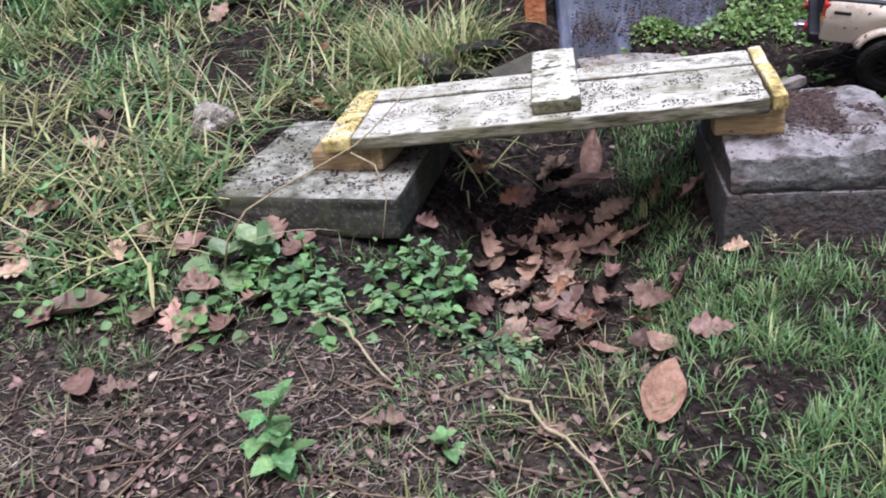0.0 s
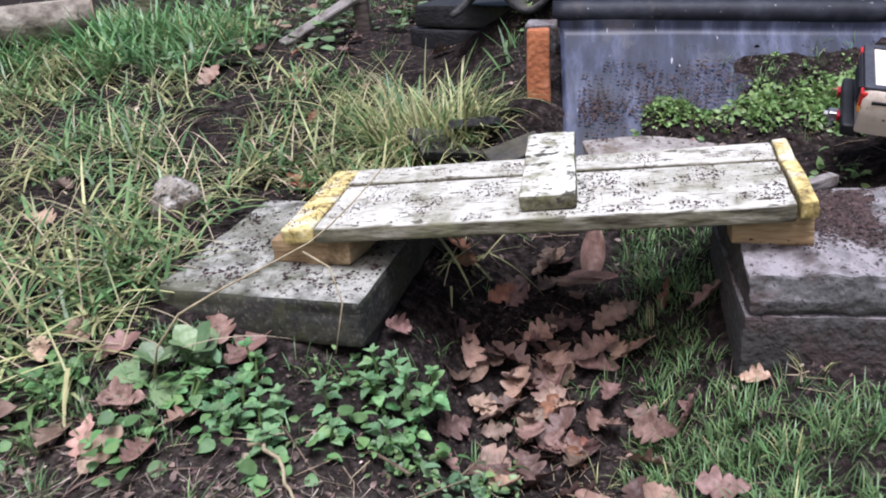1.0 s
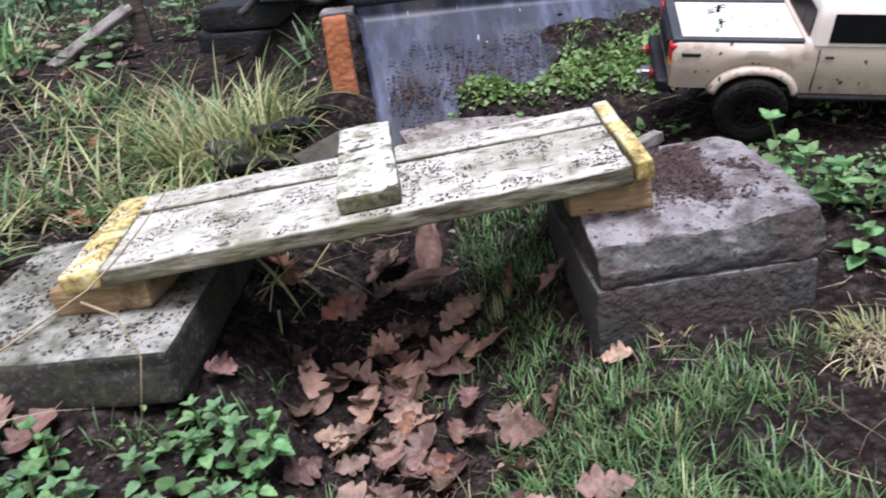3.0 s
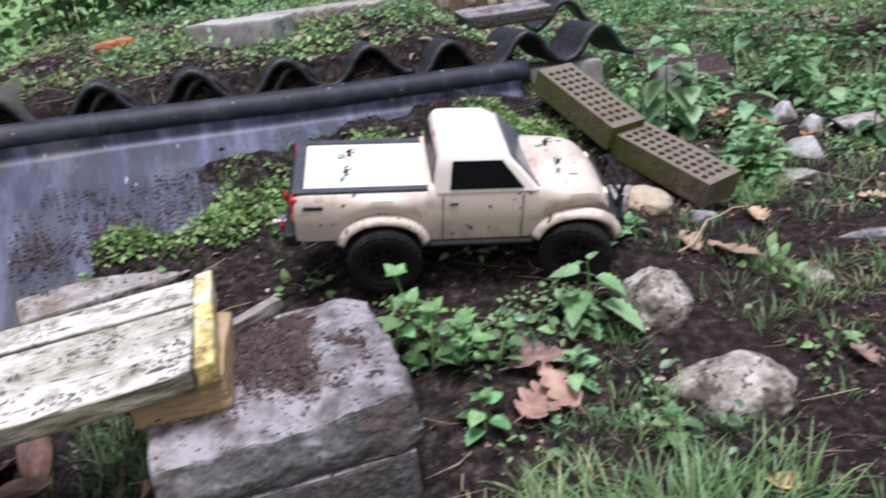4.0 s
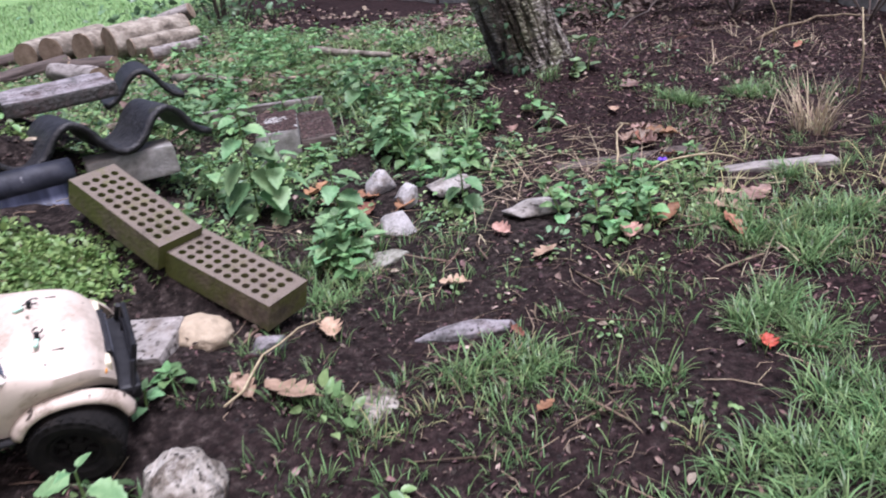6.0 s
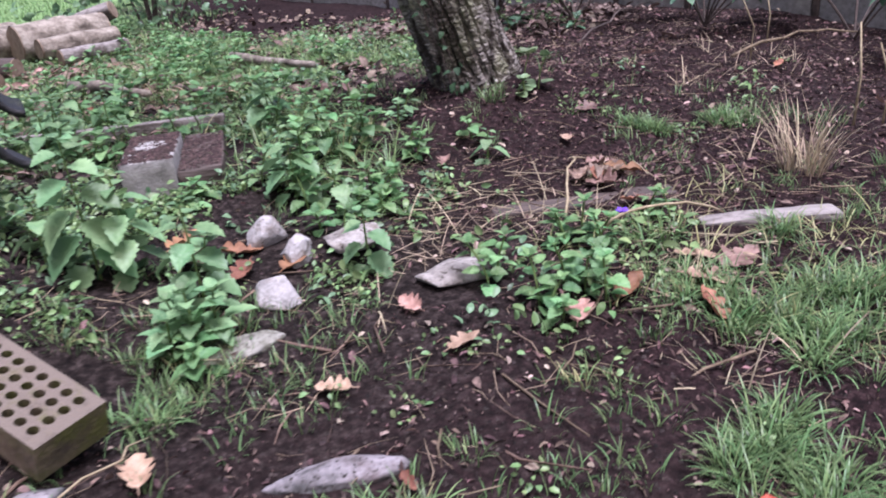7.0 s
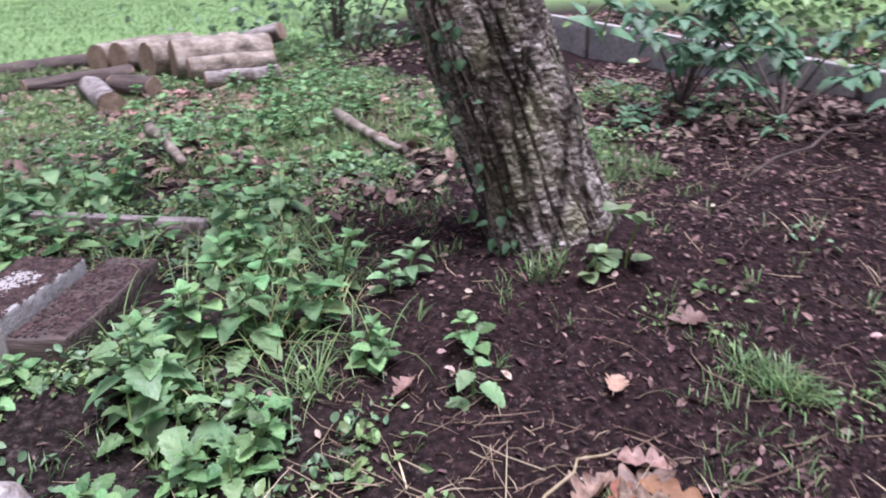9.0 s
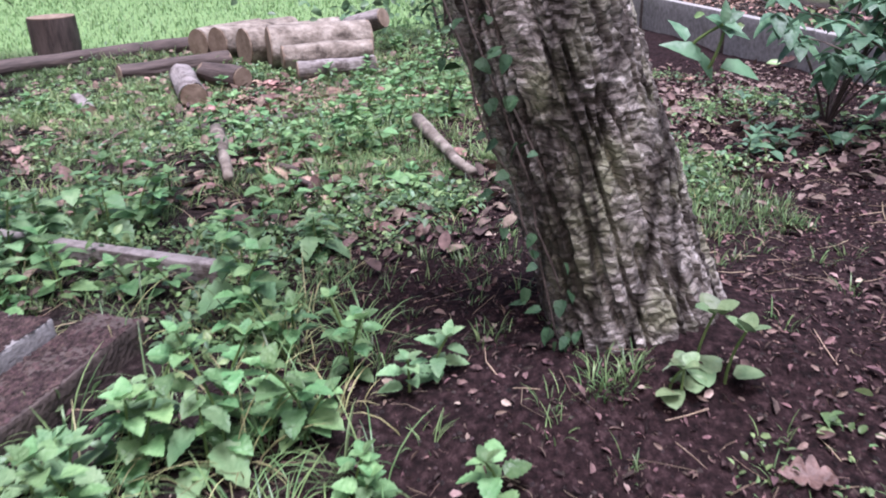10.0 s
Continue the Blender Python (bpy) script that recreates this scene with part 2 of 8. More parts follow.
def bark_material():
    """Grey bark in plates: dark cracks between, pale flakes and dull green lichen upon them."""
    m = bpy.data.materials.new("grey_flaking_bark")
    m.use_nodes = True
    n, l = m.node_tree.nodes, m.node_tree.links
    b = n["Principled BSDF"]
    b.inputs["Roughness"].default_value, b.inputs["Specular IOR Level"].default_value = 0.9, 0.25
    co = n.new("ShaderNodeTexCoord")
    mp = n.new("ShaderNodeMapping")
    mp.inputs["Scale"].default_value = (1.0, 1.0, 0.5)
    l.new(co.outputs["Object"], mp.inputs["Vector"])
    warp = n.new("ShaderNodeTexNoise")
    warp.inputs["Scale"].default_value, warp.inputs["Detail"].default_value = 14.0, 4.0
    l.new(mp.outputs[0], warp.inputs["Vector"])
    wm = n.new("ShaderNodeVectorMath")
    wm.operation = "MULTIPLY_ADD"
    l.new(warp.outputs["Color"], wm.inputs[0])
    wm.inputs[1].default_value = (0.022, 0.022, 0.032)
    l.new(mp.outputs[0], wm.inputs[2])

    def ramped(src, stops):
        r = n.new("ShaderNodeValToRGB")
        while len(r.color_ramp.elements) < len(stops):
            r.color_ramp.elements.new(0.5)
        for e, (p, c) in zip(r.color_ramp.elements, stops):
            e.position, e.color = p, (*c, 1)
        l.new(src, r.inputs[0])
        return r.outputs[0]

    def mixed(f, a, c, kind="MIX"):
        x = n.new("ShaderNodeMix")
        x.data_type, x.blend_type = "RGBA", kind
        l.new(f, x.inputs["Factor"])
        l.new(a, x.inputs["A"])
        if isinstance(c, tuple):
            x.inputs["B"].default_value = (*c, 1)
        else:
            l.new(c, x.inputs["B"])
        return x.outputs["Result"]

    flat = n.new("ShaderNodeMapping")
    flat.inputs["Scale"].default_value = (0.8, 0.8, 5.6)
    l.new(wm.outputs[0], flat.inputs["Vector"])
    crack = n.new("ShaderNodeTexVoronoi")
    crack.feature = "DISTANCE_TO_EDGE"
    crack.inputs["Scale"].default_value = 30.0
    l.new(flat.outputs[0], crack.inputs["Vector"])
    cell = n.new("ShaderNodeTexVoronoi")
    cell.inputs["Scale"].default_value = 30.0
    l.new(flat.outputs[0], cell.inputs["Vector"])
    fine = n.new("ShaderNodeTexNoise")
    fine.inputs["Scale"].default_value, fine.inputs["Detail"].default_value, fine.inputs["Roughness"].default_value = 46.0, 10.0, 0.75
    l.new(flat.outputs[0], fine.inputs["Vector"])
    grain = ramped(fine.outputs["Fac"], [(0.34, (0.05, 0.043, 0.037)), (0.45, (0.145, 0.134, 0.118)), (0.54, (0.27, 0.257, 0.232)), (0.66, (0.50, 0.49, 0.45))])
    each = ramped(cell.outputs["Color"], [(0.15, (0.60, 0.56, 0.53)), (0.85, (1.3, 1.27, 1.24))])
    one = n.new("ShaderNodeValue")
    one.outputs[0].default_value = 1.0
    out = mixed(one.outputs[0], grain, each, "MULTIPLY")
    lich = n.new("ShaderNodeTexNoise")
    lich.inputs["Scale"].default_value, lich.inputs["Detail"].default_value = 10.0, 7.0
    l.new(co.outputs["Object"], lich.inputs["Vector"])
    out = mixed(ramped(lich.outputs["Fac"], [(0.50, (0, 0, 0)), (0.64, (0.7, 0.7, 0.7))]), out, (0.20, 0.21, 0.125))
    gap = ramped(crack.outputs["Distance"], [(0.0, (0.7, 0.7, 0.7)), (0.05, (0, 0, 0))])
    out = mixed(gap, out, (0.03, 0.024, 0.02))
    # long fissures up the trunk
    tall = n.new("ShaderNodeMapping")
    tall.inputs["Scale"].default_value = (1.0, 1.0, 0.16)
    l.new(wm.outputs[0], tall.inputs["Vector"])
    rift = n.new("ShaderNodeTexVoronoi")
    rift.feature = "DISTANCE_TO_EDGE"
    rift.inputs["Scale"].default_value = 12.0
    l.new(tall.outputs[0], rift.inputs["Vector"])
    out = mixed(ramped(rift.outputs["Distance"], [(0.0, (0.92, 0.92, 0.92)), (0.05, (0.6, 0.6, 0.6)), (0.13, (0, 0, 0))]), out, (0.020, 0.015, 0.012))
    l.new(out, b.inputs["Base Color"])
    hmix = n.new("ShaderNodeMath")
    hmix.operation = "MULTIPLY_ADD"
    l.new(fine.outputs["Fac"], hmix.inputs[0])
    hmix.inputs[1].default_value = 0.5
    sat = n.new("ShaderNodeMath")
    sat.operation = "MINIMUM"
    l.new(crack.outputs["Distance"], sat.inputs[0])
    sat.inputs[1].default_value = 0.3
    l.new(sat.outputs[0], hmix.inputs[2])
    bp = n.new("ShaderNodeBump")
    bp.inputs["Strength"].default_value, bp.inputs["Distance"].default_value = 0.9, 0.010
    l.new(hmix.outputs[0], bp.inputs["Height"])
    l.new(bp.outputs[0], b.inputs["Normal"])
    return m


BARK = bark_material()
LOG_BARK = material("pale_log_bark", [(0.32, (0.06, 0.048, 0.036)), (0.5, (0.22, 0.19, 0.15)), (0.70, (0.40, 0.365, 0.30))], 15, 0.9, 0.8, 50)
LOG_END = material("sawn_log_end", [(0.3, (0.15, 0.105, 0.07)), (0.7, (0.33, 0.26, 0.19))], 25, 0.85, 0.3, 60)


def soil_material():
    """Ground: grey-brown earth, darker red-brown mulch and far lawn, mixed by the soil kind stored on the sheet."""
    m = bpy.data.materials.new("garden_soil")
    m.use_nodes = True
    n, l = m.node_tree.nodes, m.node_tree.links
    b = n["Principled BSDF"]
    b.inputs["Roughness"].default_value, b.inputs["Specular IOR Level"].default_value = 0.95, 0.12
    co = n.new("ShaderNodeTexCoord")

    def tex(scale, ramp, detail=8.0):
        t = n.new("ShaderNodeTexNoise")
        t.inputs["Scale"].default_value, t.inputs["Detail"].default_value, t.inputs["Roughness"].default_value = scale, detail, 0.72
        l.new(co.outputs["Object"], t.inputs["Vector"])
        r = n.new("ShaderNodeValToRGB")
        while len(r.color_ramp.elements) < len(ramp):
            r.color_ramp.elements.new(0.5)
        for e, (p, c) in zip(r.color_ramp.elements, ramp):
            e.position, e.color = p, (*c, 1)
        l.new(t.outputs["Fac"], r.inputs[0])
        return t, r.outputs[0]

    def mix(f, a, c):
        x = n.new("ShaderNodeMix")
        x.data_type = "RGBA"
        l.new(f, x.inputs["Factor"])
        l.new(a, x.inputs["A"])
        l.new(c, x.inputs["B"])
        return x.outputs["Result"]

    t1, earth = tex(55, [(0.36, (0.004, 0.003, 0.0027)), (0.50, (0.016, 0.0118, 0.0105)), (0.62, (0.048, 0.037, 0.033)), (0.74, (0.14, 0.12, 0.105))])
    t2, mulch = tex(65, [(0.38, (0.005, 0.0032, 0.0031)), (0.52, (0.019, 0.0105, 0.0105)), (0.64, (0.046, 0.0275, 0.027)), (0.76, (0.12, 0.085, 0.078))])
    t3, lawn = tex(30, [(0.35, (0.12, 0.225, 0.085)), (0.65, (0.22, 0.35, 0.14))])
    a1 = n.new("ShaderNodeAttribute")
    a1.attribute_name = "mulch"
    a2 = n.new("ShaderNodeAttribute")
    a2.attribute_name = "lawn"
    t4, dry = tex(70, [(0.34, (0.008, 0.006, 0.005)), (0.5, (0.030, 0.024, 0.020)), (0.62, (0.080, 0.066, 0.055)), (0.75, (0.24, 0.205, 0.17))])
    a3 = n.new("ShaderNodeAttribute")
    a3.attribute_name = "dry"
    out = mix(a2.outputs["Fac"], mix(a3.outputs["Fac"], mix(a1.outputs["Fac"], earth, mulch), dry), lawn)
    l.new(out, b.inputs["Base Color"])
    bt = n.new("ShaderNodeTexNoise")
    bt.inputs["Scale"].default_value, bt.inputs["Detail"].default_value = 90, 8
    l.new(co.outputs["Object"], bt.inputs["Vector"])
    bp = n.new("ShaderNodeBump")
    bp.inputs["Strength"].default_value, bp.inputs["Distance"].default_value = 0.9, 0.012
    l.new(bt.outputs["Fac"], bp.inputs["Height"])
    l.new(bp.outputs[0], b.inputs["Normal"])
    return m


SOIL = soil_material()


def leafy(name, a, b, rough=0.5, island=0.35, tr=0.3):
    return material(name, ramp2(a, b, 0.3, 0.7), 25, rough, 0.15, 90, island=island, specular=0.35, translucent=tr)


GRASS = leafy("green_grass", (0.07, 0.145, 0.050), (0.20, 0.315, 0.130), 0.38, 0.55)
GRASS_DRY = leafy("yellowing_grass", (0.23, 0.25, 0.10), (0.46, 0.45, 0.22), 0.5, 0.5)
STRAW = leafy("dead_straw", (0.30, 0.24, 0.15), (0.52, 0.44, 0.30), 0.75, 0.4, 0.1)
WEED = leafy("low_weed_leaves", (0.10, 0.20, 0.068), (0.27, 0.40, 0.175), 0.36, 0.5)
WEED_BLUE = leafy("blue_green_leaves", (0.08, 0.165, 0.082), (0.205, 0.33, 0.18), 0.36, 0.45)
MINT = material("fresh_green_leaf", ramp2((0.078, 0.205, 0.070), (0.24, 0.42, 0.18), 0.3, 0.7), 30, 0.36, 0.7, 70, vary=0.45, specular=0.38, translucent=0.28)
BUSH_LEAF = material("dusty_green_bush_leaf", ramp2((0.055, 0.14, 0.075), (0.14, 0.26, 0.15), 0.3, 0.7), 30, 0.45, 0.3, 60, vary=0.3, translucent=0.2)
IVY = material("grey_green_ivy_leaf", ramp2((0.09, 0.16, 0.07), (0.20, 0.28, 0.14), 0.3, 0.7), 30, 0.4, 0.3, 60, vary=0.35, translucent=0.15)
STEM = material("green_stem", ramp2((0.06, 0.12, 0.03), (0.13, 0.19, 0.06)), 30, 0.6, 0.1)
TWIG = material("brown_twig", ramp2((0.07, 0.045, 0.03), (0.22, 0.16, 0.11)), 60, 0.85, 0.4, island=0.4)
PALE_TWIG = material("pale_dry_stalk", ramp2((0.24, 0.18, 0.11), (0.42, 0.34, 0.23)), 60, 0.85, 0.3, island=0.3)
CHIP = material("bark_chips_and_litter", ramp2((0.024, 0.014, 0.0125), (0.17, 0.108, 0.09)), 60, 0.85, 0.3, island=0.8)
DEAD_A = material("dull_brown_oak_leaf", ramp2((0.085, 0.05, 0.036), (0.27, 0.18, 0.14)), 40, 0.5, 0.6, 60, vary=0.5, translucent=0.08)
DEAD_B = material("tan_pink_oak_leaf", ramp2((0.22, 0.13, 0.09), (0.43, 0.285, 0.215)), 40, 0.5, 0.5, 60, vary=0.4, translucent=0.1)
DEAD_C = material("orange_brown_leaf", ramp2((0.17, 0.075, 0.042), (0.34, 0.17, 0.095)), 40, 0.65, 0.5, 60, vary=0.35, translucent=0.1)
DEAD_D = material("yellow_tan_leaf", ramp2((0.40, 0.27, 0.10), (0.58, 0.44, 0.22)), 40, 0.7, 0.4, 60, vary=0.2, translucent=0.1)


# ---- building helpers ----
def bare(bm, name, mat, smooth=True):
    me = bpy.data.meshes.new(name)
    bm.normal_update()
    bm.to_mesh(me)
    bm.free()
    me.materials.append(mat)
    me.polygons.foreach_set("use_smooth", [smooth] * len(me.polygons))
    return me


def part(name, bm, mat, parent=None, label="", smooth=False):
    """Links a bmesh as one mesh object under a thing or a part."""
    ob = new(name, bare(bm, name, mat, smooth))
    if parent:
        ob.parent = parent
    if label:
        ob["label"] = label
    return ob


def thing(name, label, category, m=None, group=""):
    ob = new(name)
    ob.empty_display_size = 0.03
    if m is not None:
        ob.matrix_basis = m
    return tagged(ob, label, category, group)


def solid(name, bm, mat, label, category, m=None, group="", kind="", smooth=False):
    """A thing that is one mesh."""
    ob = part(name, bm, mat, None, "", smooth)
    if m is not None:
        ob.matrix_basis = m
    return tagged(ob, label, category, group, kind)


def mesh_np(name, verts, tris, mat, smooth=True):
    me = bpy.data.meshes.new(name)
    me.from_pydata(np.asarray(verts, float).reshape(-1, 3), [], np.asarray(tris, int).reshape(-1, 3))
    me.materials.append(mat)
    me.polygons.foreach_set("use_smooth", [smooth] * len(me.polygons))
    me.update()
    return me


def box(bm, x0, x1, y0, y1, z0, z1, bevel=0.0, seg=2):
    """Adds a box, bevelled, to a bmesh."""
    r = bmesh.ops.create_cube(bm, size=1.0)
    bmesh.ops.transform(bm, verts=r["verts"], matrix=Matrix.Translation(((x0 + x1) / 2, (y0 + y1) / 2, (z0 + z1) / 2)) @ Matrix.Diagonal((x1 - x0, y1 - y0, z1 - z0, 1)))
    if bevel:
        es = {e for v in r["verts"] for e in v.link_edges}
        bmesh.ops.bevel(bm, geom=list(es), offset=bevel, segments=seg, affect="EDGES", profile=0.6)
    return bm


def rod(bm, a, b, r0, r1=None, n=6):
    """Adds a tapered rod between two places."""
    a, b = Vector(a), Vector(b)
    q = (b - a).to_track_quat("Z", "Y").to_matrix().to_4x4()
    bmesh.ops.create_cone(bm, cap_ends=True, segments=n, radius1=r0, radius2=r0 if r1 is None else r1, depth=(b - a).length,
                          matrix=Matrix.Translation((a + b) / 2) @ q)
    return bm


def tube(bm, pts, radii, n=8):
    """Adds one bent tapering tube through places."""
    pts = [Vector(p) for p in pts]
    rings = []
    for i, p in enumerate(pts):
        d = (pts[min(i + 1, len(pts) - 1)] - pts[max(i - 1, 0)]).normalized()
        q = d.to_track_quat("Z", "Y")
        rings.append([bm.verts.new(p + q @ Vector((math.cos(2 * math.pi * k / n), math.sin(2 * math.pi * k / n), 0)) * radii[i]) for k in range(n)])
    for a, b in zip(rings, rings[1:]):
        for k in range(n):
            bm.faces.new((a[k], a[(k + 1) % n], b[(k + 1) % n], b[k]))
    bm.faces.new(rings[0][::-1])
    bm.faces.new(rings[-1])
    return bm


def rough(bm, amp, freq, seed, cuts=0):
    """Wears a mesh: subdivides it and moves its points by a noise."""
    if cuts:
        bmesh.ops.subdivide_edges(bm, edges=bm.edges[:], cuts=cuts, use_grid_fill=True)
    off = Vector((seed * 3.7, seed * 1.3, seed * 2.1))
    bm.normal_update()
    for v in bm.verts:
        p = v.co * freq + off
        v.co += Vector((noise.noise(p), noise.noise(p + Vector((9, 0, 0))), noise.noise(p + Vector((0, 9, 0))))) * amp
        v.co += Vector((noise.noise(p * 3.1), noise.noise(p * 3.1 + Vector((7, 0, 0))), noise.noise(p * 3.1 + Vector((0, 7, 0))))) * amp * 0.4
    return bm


def worn_box(sx, sy, sz, bevel, amp, freq, seed, cuts=5):
    bm = bmesh.new()
    box(bm, -sx / 2, sx / 2, -sy / 2, sy / 2, 0, sz, bevel, 2)
    return rough(bm, amp, freq, seed, cuts)


def chunk(sx, sy, sz, seed):
    """An angular stone: the hull of a few random points, its edges worn."""
    rnd = random.Random(seed)
    bm = bmesh.new()
    for _ in range(16):
        v = Vector((rnd.gauss(0, 1), rnd.gauss(0, 1), rnd.gauss(0, 1))).normalized()
        bm.verts.new((v.x * sx, v.y * sy, max(v.z, -0.5) * sz))
    r = bmesh.ops.convex_hull(bm, input=bm.verts[:])
    bmesh.ops.delete(bm, geom=[v for v in r["geom_interior"] if isinstance(v, bmesh.types.BMVert)], context="VERTS")
    bmesh.ops.bevel(bm, geom=bm.edges[:], offset=min(sx, sy, sz) * 0.10, segments=1, affect="EDGES", clamp_overlap=True)
    bmesh.ops.triangulate(bm, faces=bm.faces[:])
    return rough(bm, 0.002, 40, seed, 1)


def boulder(sx, sy, sz, seed, amp=0.22):
    bm = bmesh.new()
    bmesh.ops.create_icosphere(bm, subdivisions=4, radius=1.0)
    off = Vector((seed * 5.1, seed * 2.3, seed))
    for v in bm.verts:
        d = 1 + amp * noise.noise(v.co * 1.3 + off) + amp * 0.5 * noise.noise(v.co * 3.1 + off) + amp * 0.2 * noise.noise(v.co * 8 + off)
        v.co = Vector((v.co.x * d * sx, v.co.y * d * sy, max(v.co.z, -0.5) * d * sz))
    return bm


# ---- the ground ----
def sm(a, b, x):
    t = np.clip((np.asarray(x, float) - a) / (b - a), 0, 1)
    return t * t * (3 - 2 * t)


def lumps(x, y, f, s):
    return (np.sin(x * f + s) * np.cos(y * f * 1.13 + 2.1 * s) + np.sin((x + y) * f * 0.71 + 3 * s) * np.cos((x - y) * f * 0.83 + s)) * 0.5


def soil_cover(x, y):
    """Earth slipped over the foot of the liner, up to a ragged slanting line."""
    edge = np.interp(x, [0.40, 0.52, 0.95, 1.5], [1.93, 2.02, 2.20, 2.25]) + 0.055 * np.sin((x - 0.4875) * 25.1) + 0.030 * lumps(x, y, 19.0, 0.9) + 0.026 * lumps(x, y, 47.0, 2.0) + 0.018 * lumps(x, y, 91.0, 4.0)
    return sm(0.28, 0.40, x) * (1 - sm(1.3, 1.6, x)) * sm(1.90, 2.03, y) * (1 - sm(-0.07, 0.02, y - edge))


def height(x, y):
    """The lie of the land: a bank behind, a dip under the bridge, roots round the tree."""
    x, y = np.asarray(x, float), np.asarray(y, float)
    side = (0.35 + 0.65 * sm(-0.15, 0.35, x)) * (1 - 0.8 * sm(1.3, 1.95, x))
    bank = (np.interp(y, [1.3, 1.6, 1.75, 1.95, 2.06, 2.2, 2.38, 2.44, 2.485, 2.8, 3.3], [0, 0.055, 0.09, 0.115, 0.145, 0.215, 0.265, 0.30, 0.368, 0.408, 0.42]) * side * (1 - sm(3.5, 5.2, y))
            + 0.036 * soil_cover(x, y)
            + 0.075 * np.exp(-((x - 0.25) ** 2 + (y - 2.03) ** 2) / 0.008))
    left = 0.07 * sm(0.1, -0.35, x) * sm(0.95, 1.4, y) * (1 - sm(3.5, 5.5, y))
    dip = -0.15 * np.exp(-(((x - 0.36) / 0.23) ** 4)) * sm(0.85, 1.25, y) * (1 - sm(1.7, 2.05, y))
    root = 0.08 * np.exp(-((x - 3.165) ** 2 + (y - 2.65) ** 2) / 0.09)
    near = 1 - sm(8, 14, np.hypot(x - 1.5, y - 2))
    fine = (0.012 * lumps(x, y, 5.3, 1.0) + 0.007 * lumps(x, y, 13.7, 2.0) + 0.004 * lumps(x, y, 31.0, 0.4) + 0.0025 * lumps(x, y, 67.0, 5.0)) * near
    rut = 0.026 * np.exp(-(((x - 0.99) / 0.11) ** 2 + ((y - 1.83) / 0.13) ** 2))
    # the ridge of soil that carries the bricks
    u, v = (x - 1.527) * 0.302 - (y - 2.10) * 0.953, (x - 1.527) * 0.953 + (y - 2.10) * 0.302
    ridge = 0.062 * np.exp(-(((u - 0.02) / 0.20) ** 4) - (v / 0.05) ** 2)
    return 0.02 + bank + left + dip + root + rut + ridge + fine


def lines(a, b, step, far):
    inner = np.arange(a, b + step / 2, step)
    out, d, grow = [], step, 0.0
    while grow < far:
        d *= 1.35
        grow += d
        out.append(grow)
    out = np.array(out)
    return np.concatenate([(a - out)[::-1], inner, b + out])


def make_ground():
    xs, ys = lines(-1.4, 4.9, 0.022, 900), lines(0.3, 6.2, 0.022, 900)
    gx, gy = np.meshgrid(xs, ys)
    gz = height(gx, gy)
    nx, ny = len(xs), len(ys)
    verts = np.stack([gx, gy, gz], -1).reshape(-1, 3)
    i = (np.arange(ny - 1)[:, None] * nx + np.arange(nx - 1)).ravel()
    tris = np.concatenate([np.stack([i, i + 1, i + nx + 1], 1), np.stack([i, i + nx + 1, i + nx], 1)])
    me = mesh_np("ground", verts, tris, SOIL)
    x, y = verts[:, 0], verts[:, 1]
    wob = 0.15 * lumps(x, y, 3.1, 0.7)
    mulch = np.clip(sm(2.2, 2.9, x + 0.25 * (y - 2) * 0 + wob) * (1 - sm(4.2, 5.2, y + wob) * sm(3.4, 2.6, x)) + 0.6 * sm(1.2, 1.6, x) * sm(1.9, 1.5, y), 0, 1)
    lawn = sm(6.5, 7.0, y + wob) * (1 - sm(3.6, 4.0, x) * (1 - sm(8.0, 9.0, y))) * np.maximum(sm(-1.6, -0.8, x), sm(8.0, 9.0, y)) + sm(-0.4, -1.4, y + 3 * wob) + sm(6.8, 7.8, x + 3 * wob)
    dry = np.clip(sm(0.42, 0.2, x + wob) * sm(1.12, 0.98, y + 0.5 * wob) + sm(4.92, 5.1, x), 0, 1)
    for key, val in (("mulch", mulch), ("dry", dry), ("lawn", np.clip(lawn, 0, 1))):
        at = me.attributes.new(key, "FLOAT", "POINT")
        at.data.foreach_set("value", val)
    return tagged(new("ground", me), "dark damp garden soil with mulch and litter", "ground", kind="structure")


ground = make_ground()


def on(x, y, dz=0.0, rx=0, ry=0, rz=0):
    """A pose on the ground."""
    return pose(x, y, float(height(x, y)) + dz, rx, ry, rz)

# ---- the plank bridge and its piers ----
def left_pier():
    t = thing("concrete_pier", "weathered concrete block pier, pale top with soil and moss", "concrete block", pose(-0.088, 1.476, -0.12, 0, 0, -6), "bridge piers")
    bm = worn_box(0.355, 0.385, 0.078, 0.007, 0.0025, 22, 1, 9)
    for v in bm.verts:
        # chipped corners and a broken front arris
        v.co += Vector((0, 0.006, -0.004)) * max(0.0, noise.noise(v.co * 19)) * (v.co.y < -0.17) * (v.co.z > 0.05) * 3
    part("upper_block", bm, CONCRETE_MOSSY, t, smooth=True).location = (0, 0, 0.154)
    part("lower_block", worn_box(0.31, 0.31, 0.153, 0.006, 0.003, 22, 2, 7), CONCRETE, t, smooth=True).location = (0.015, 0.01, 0)


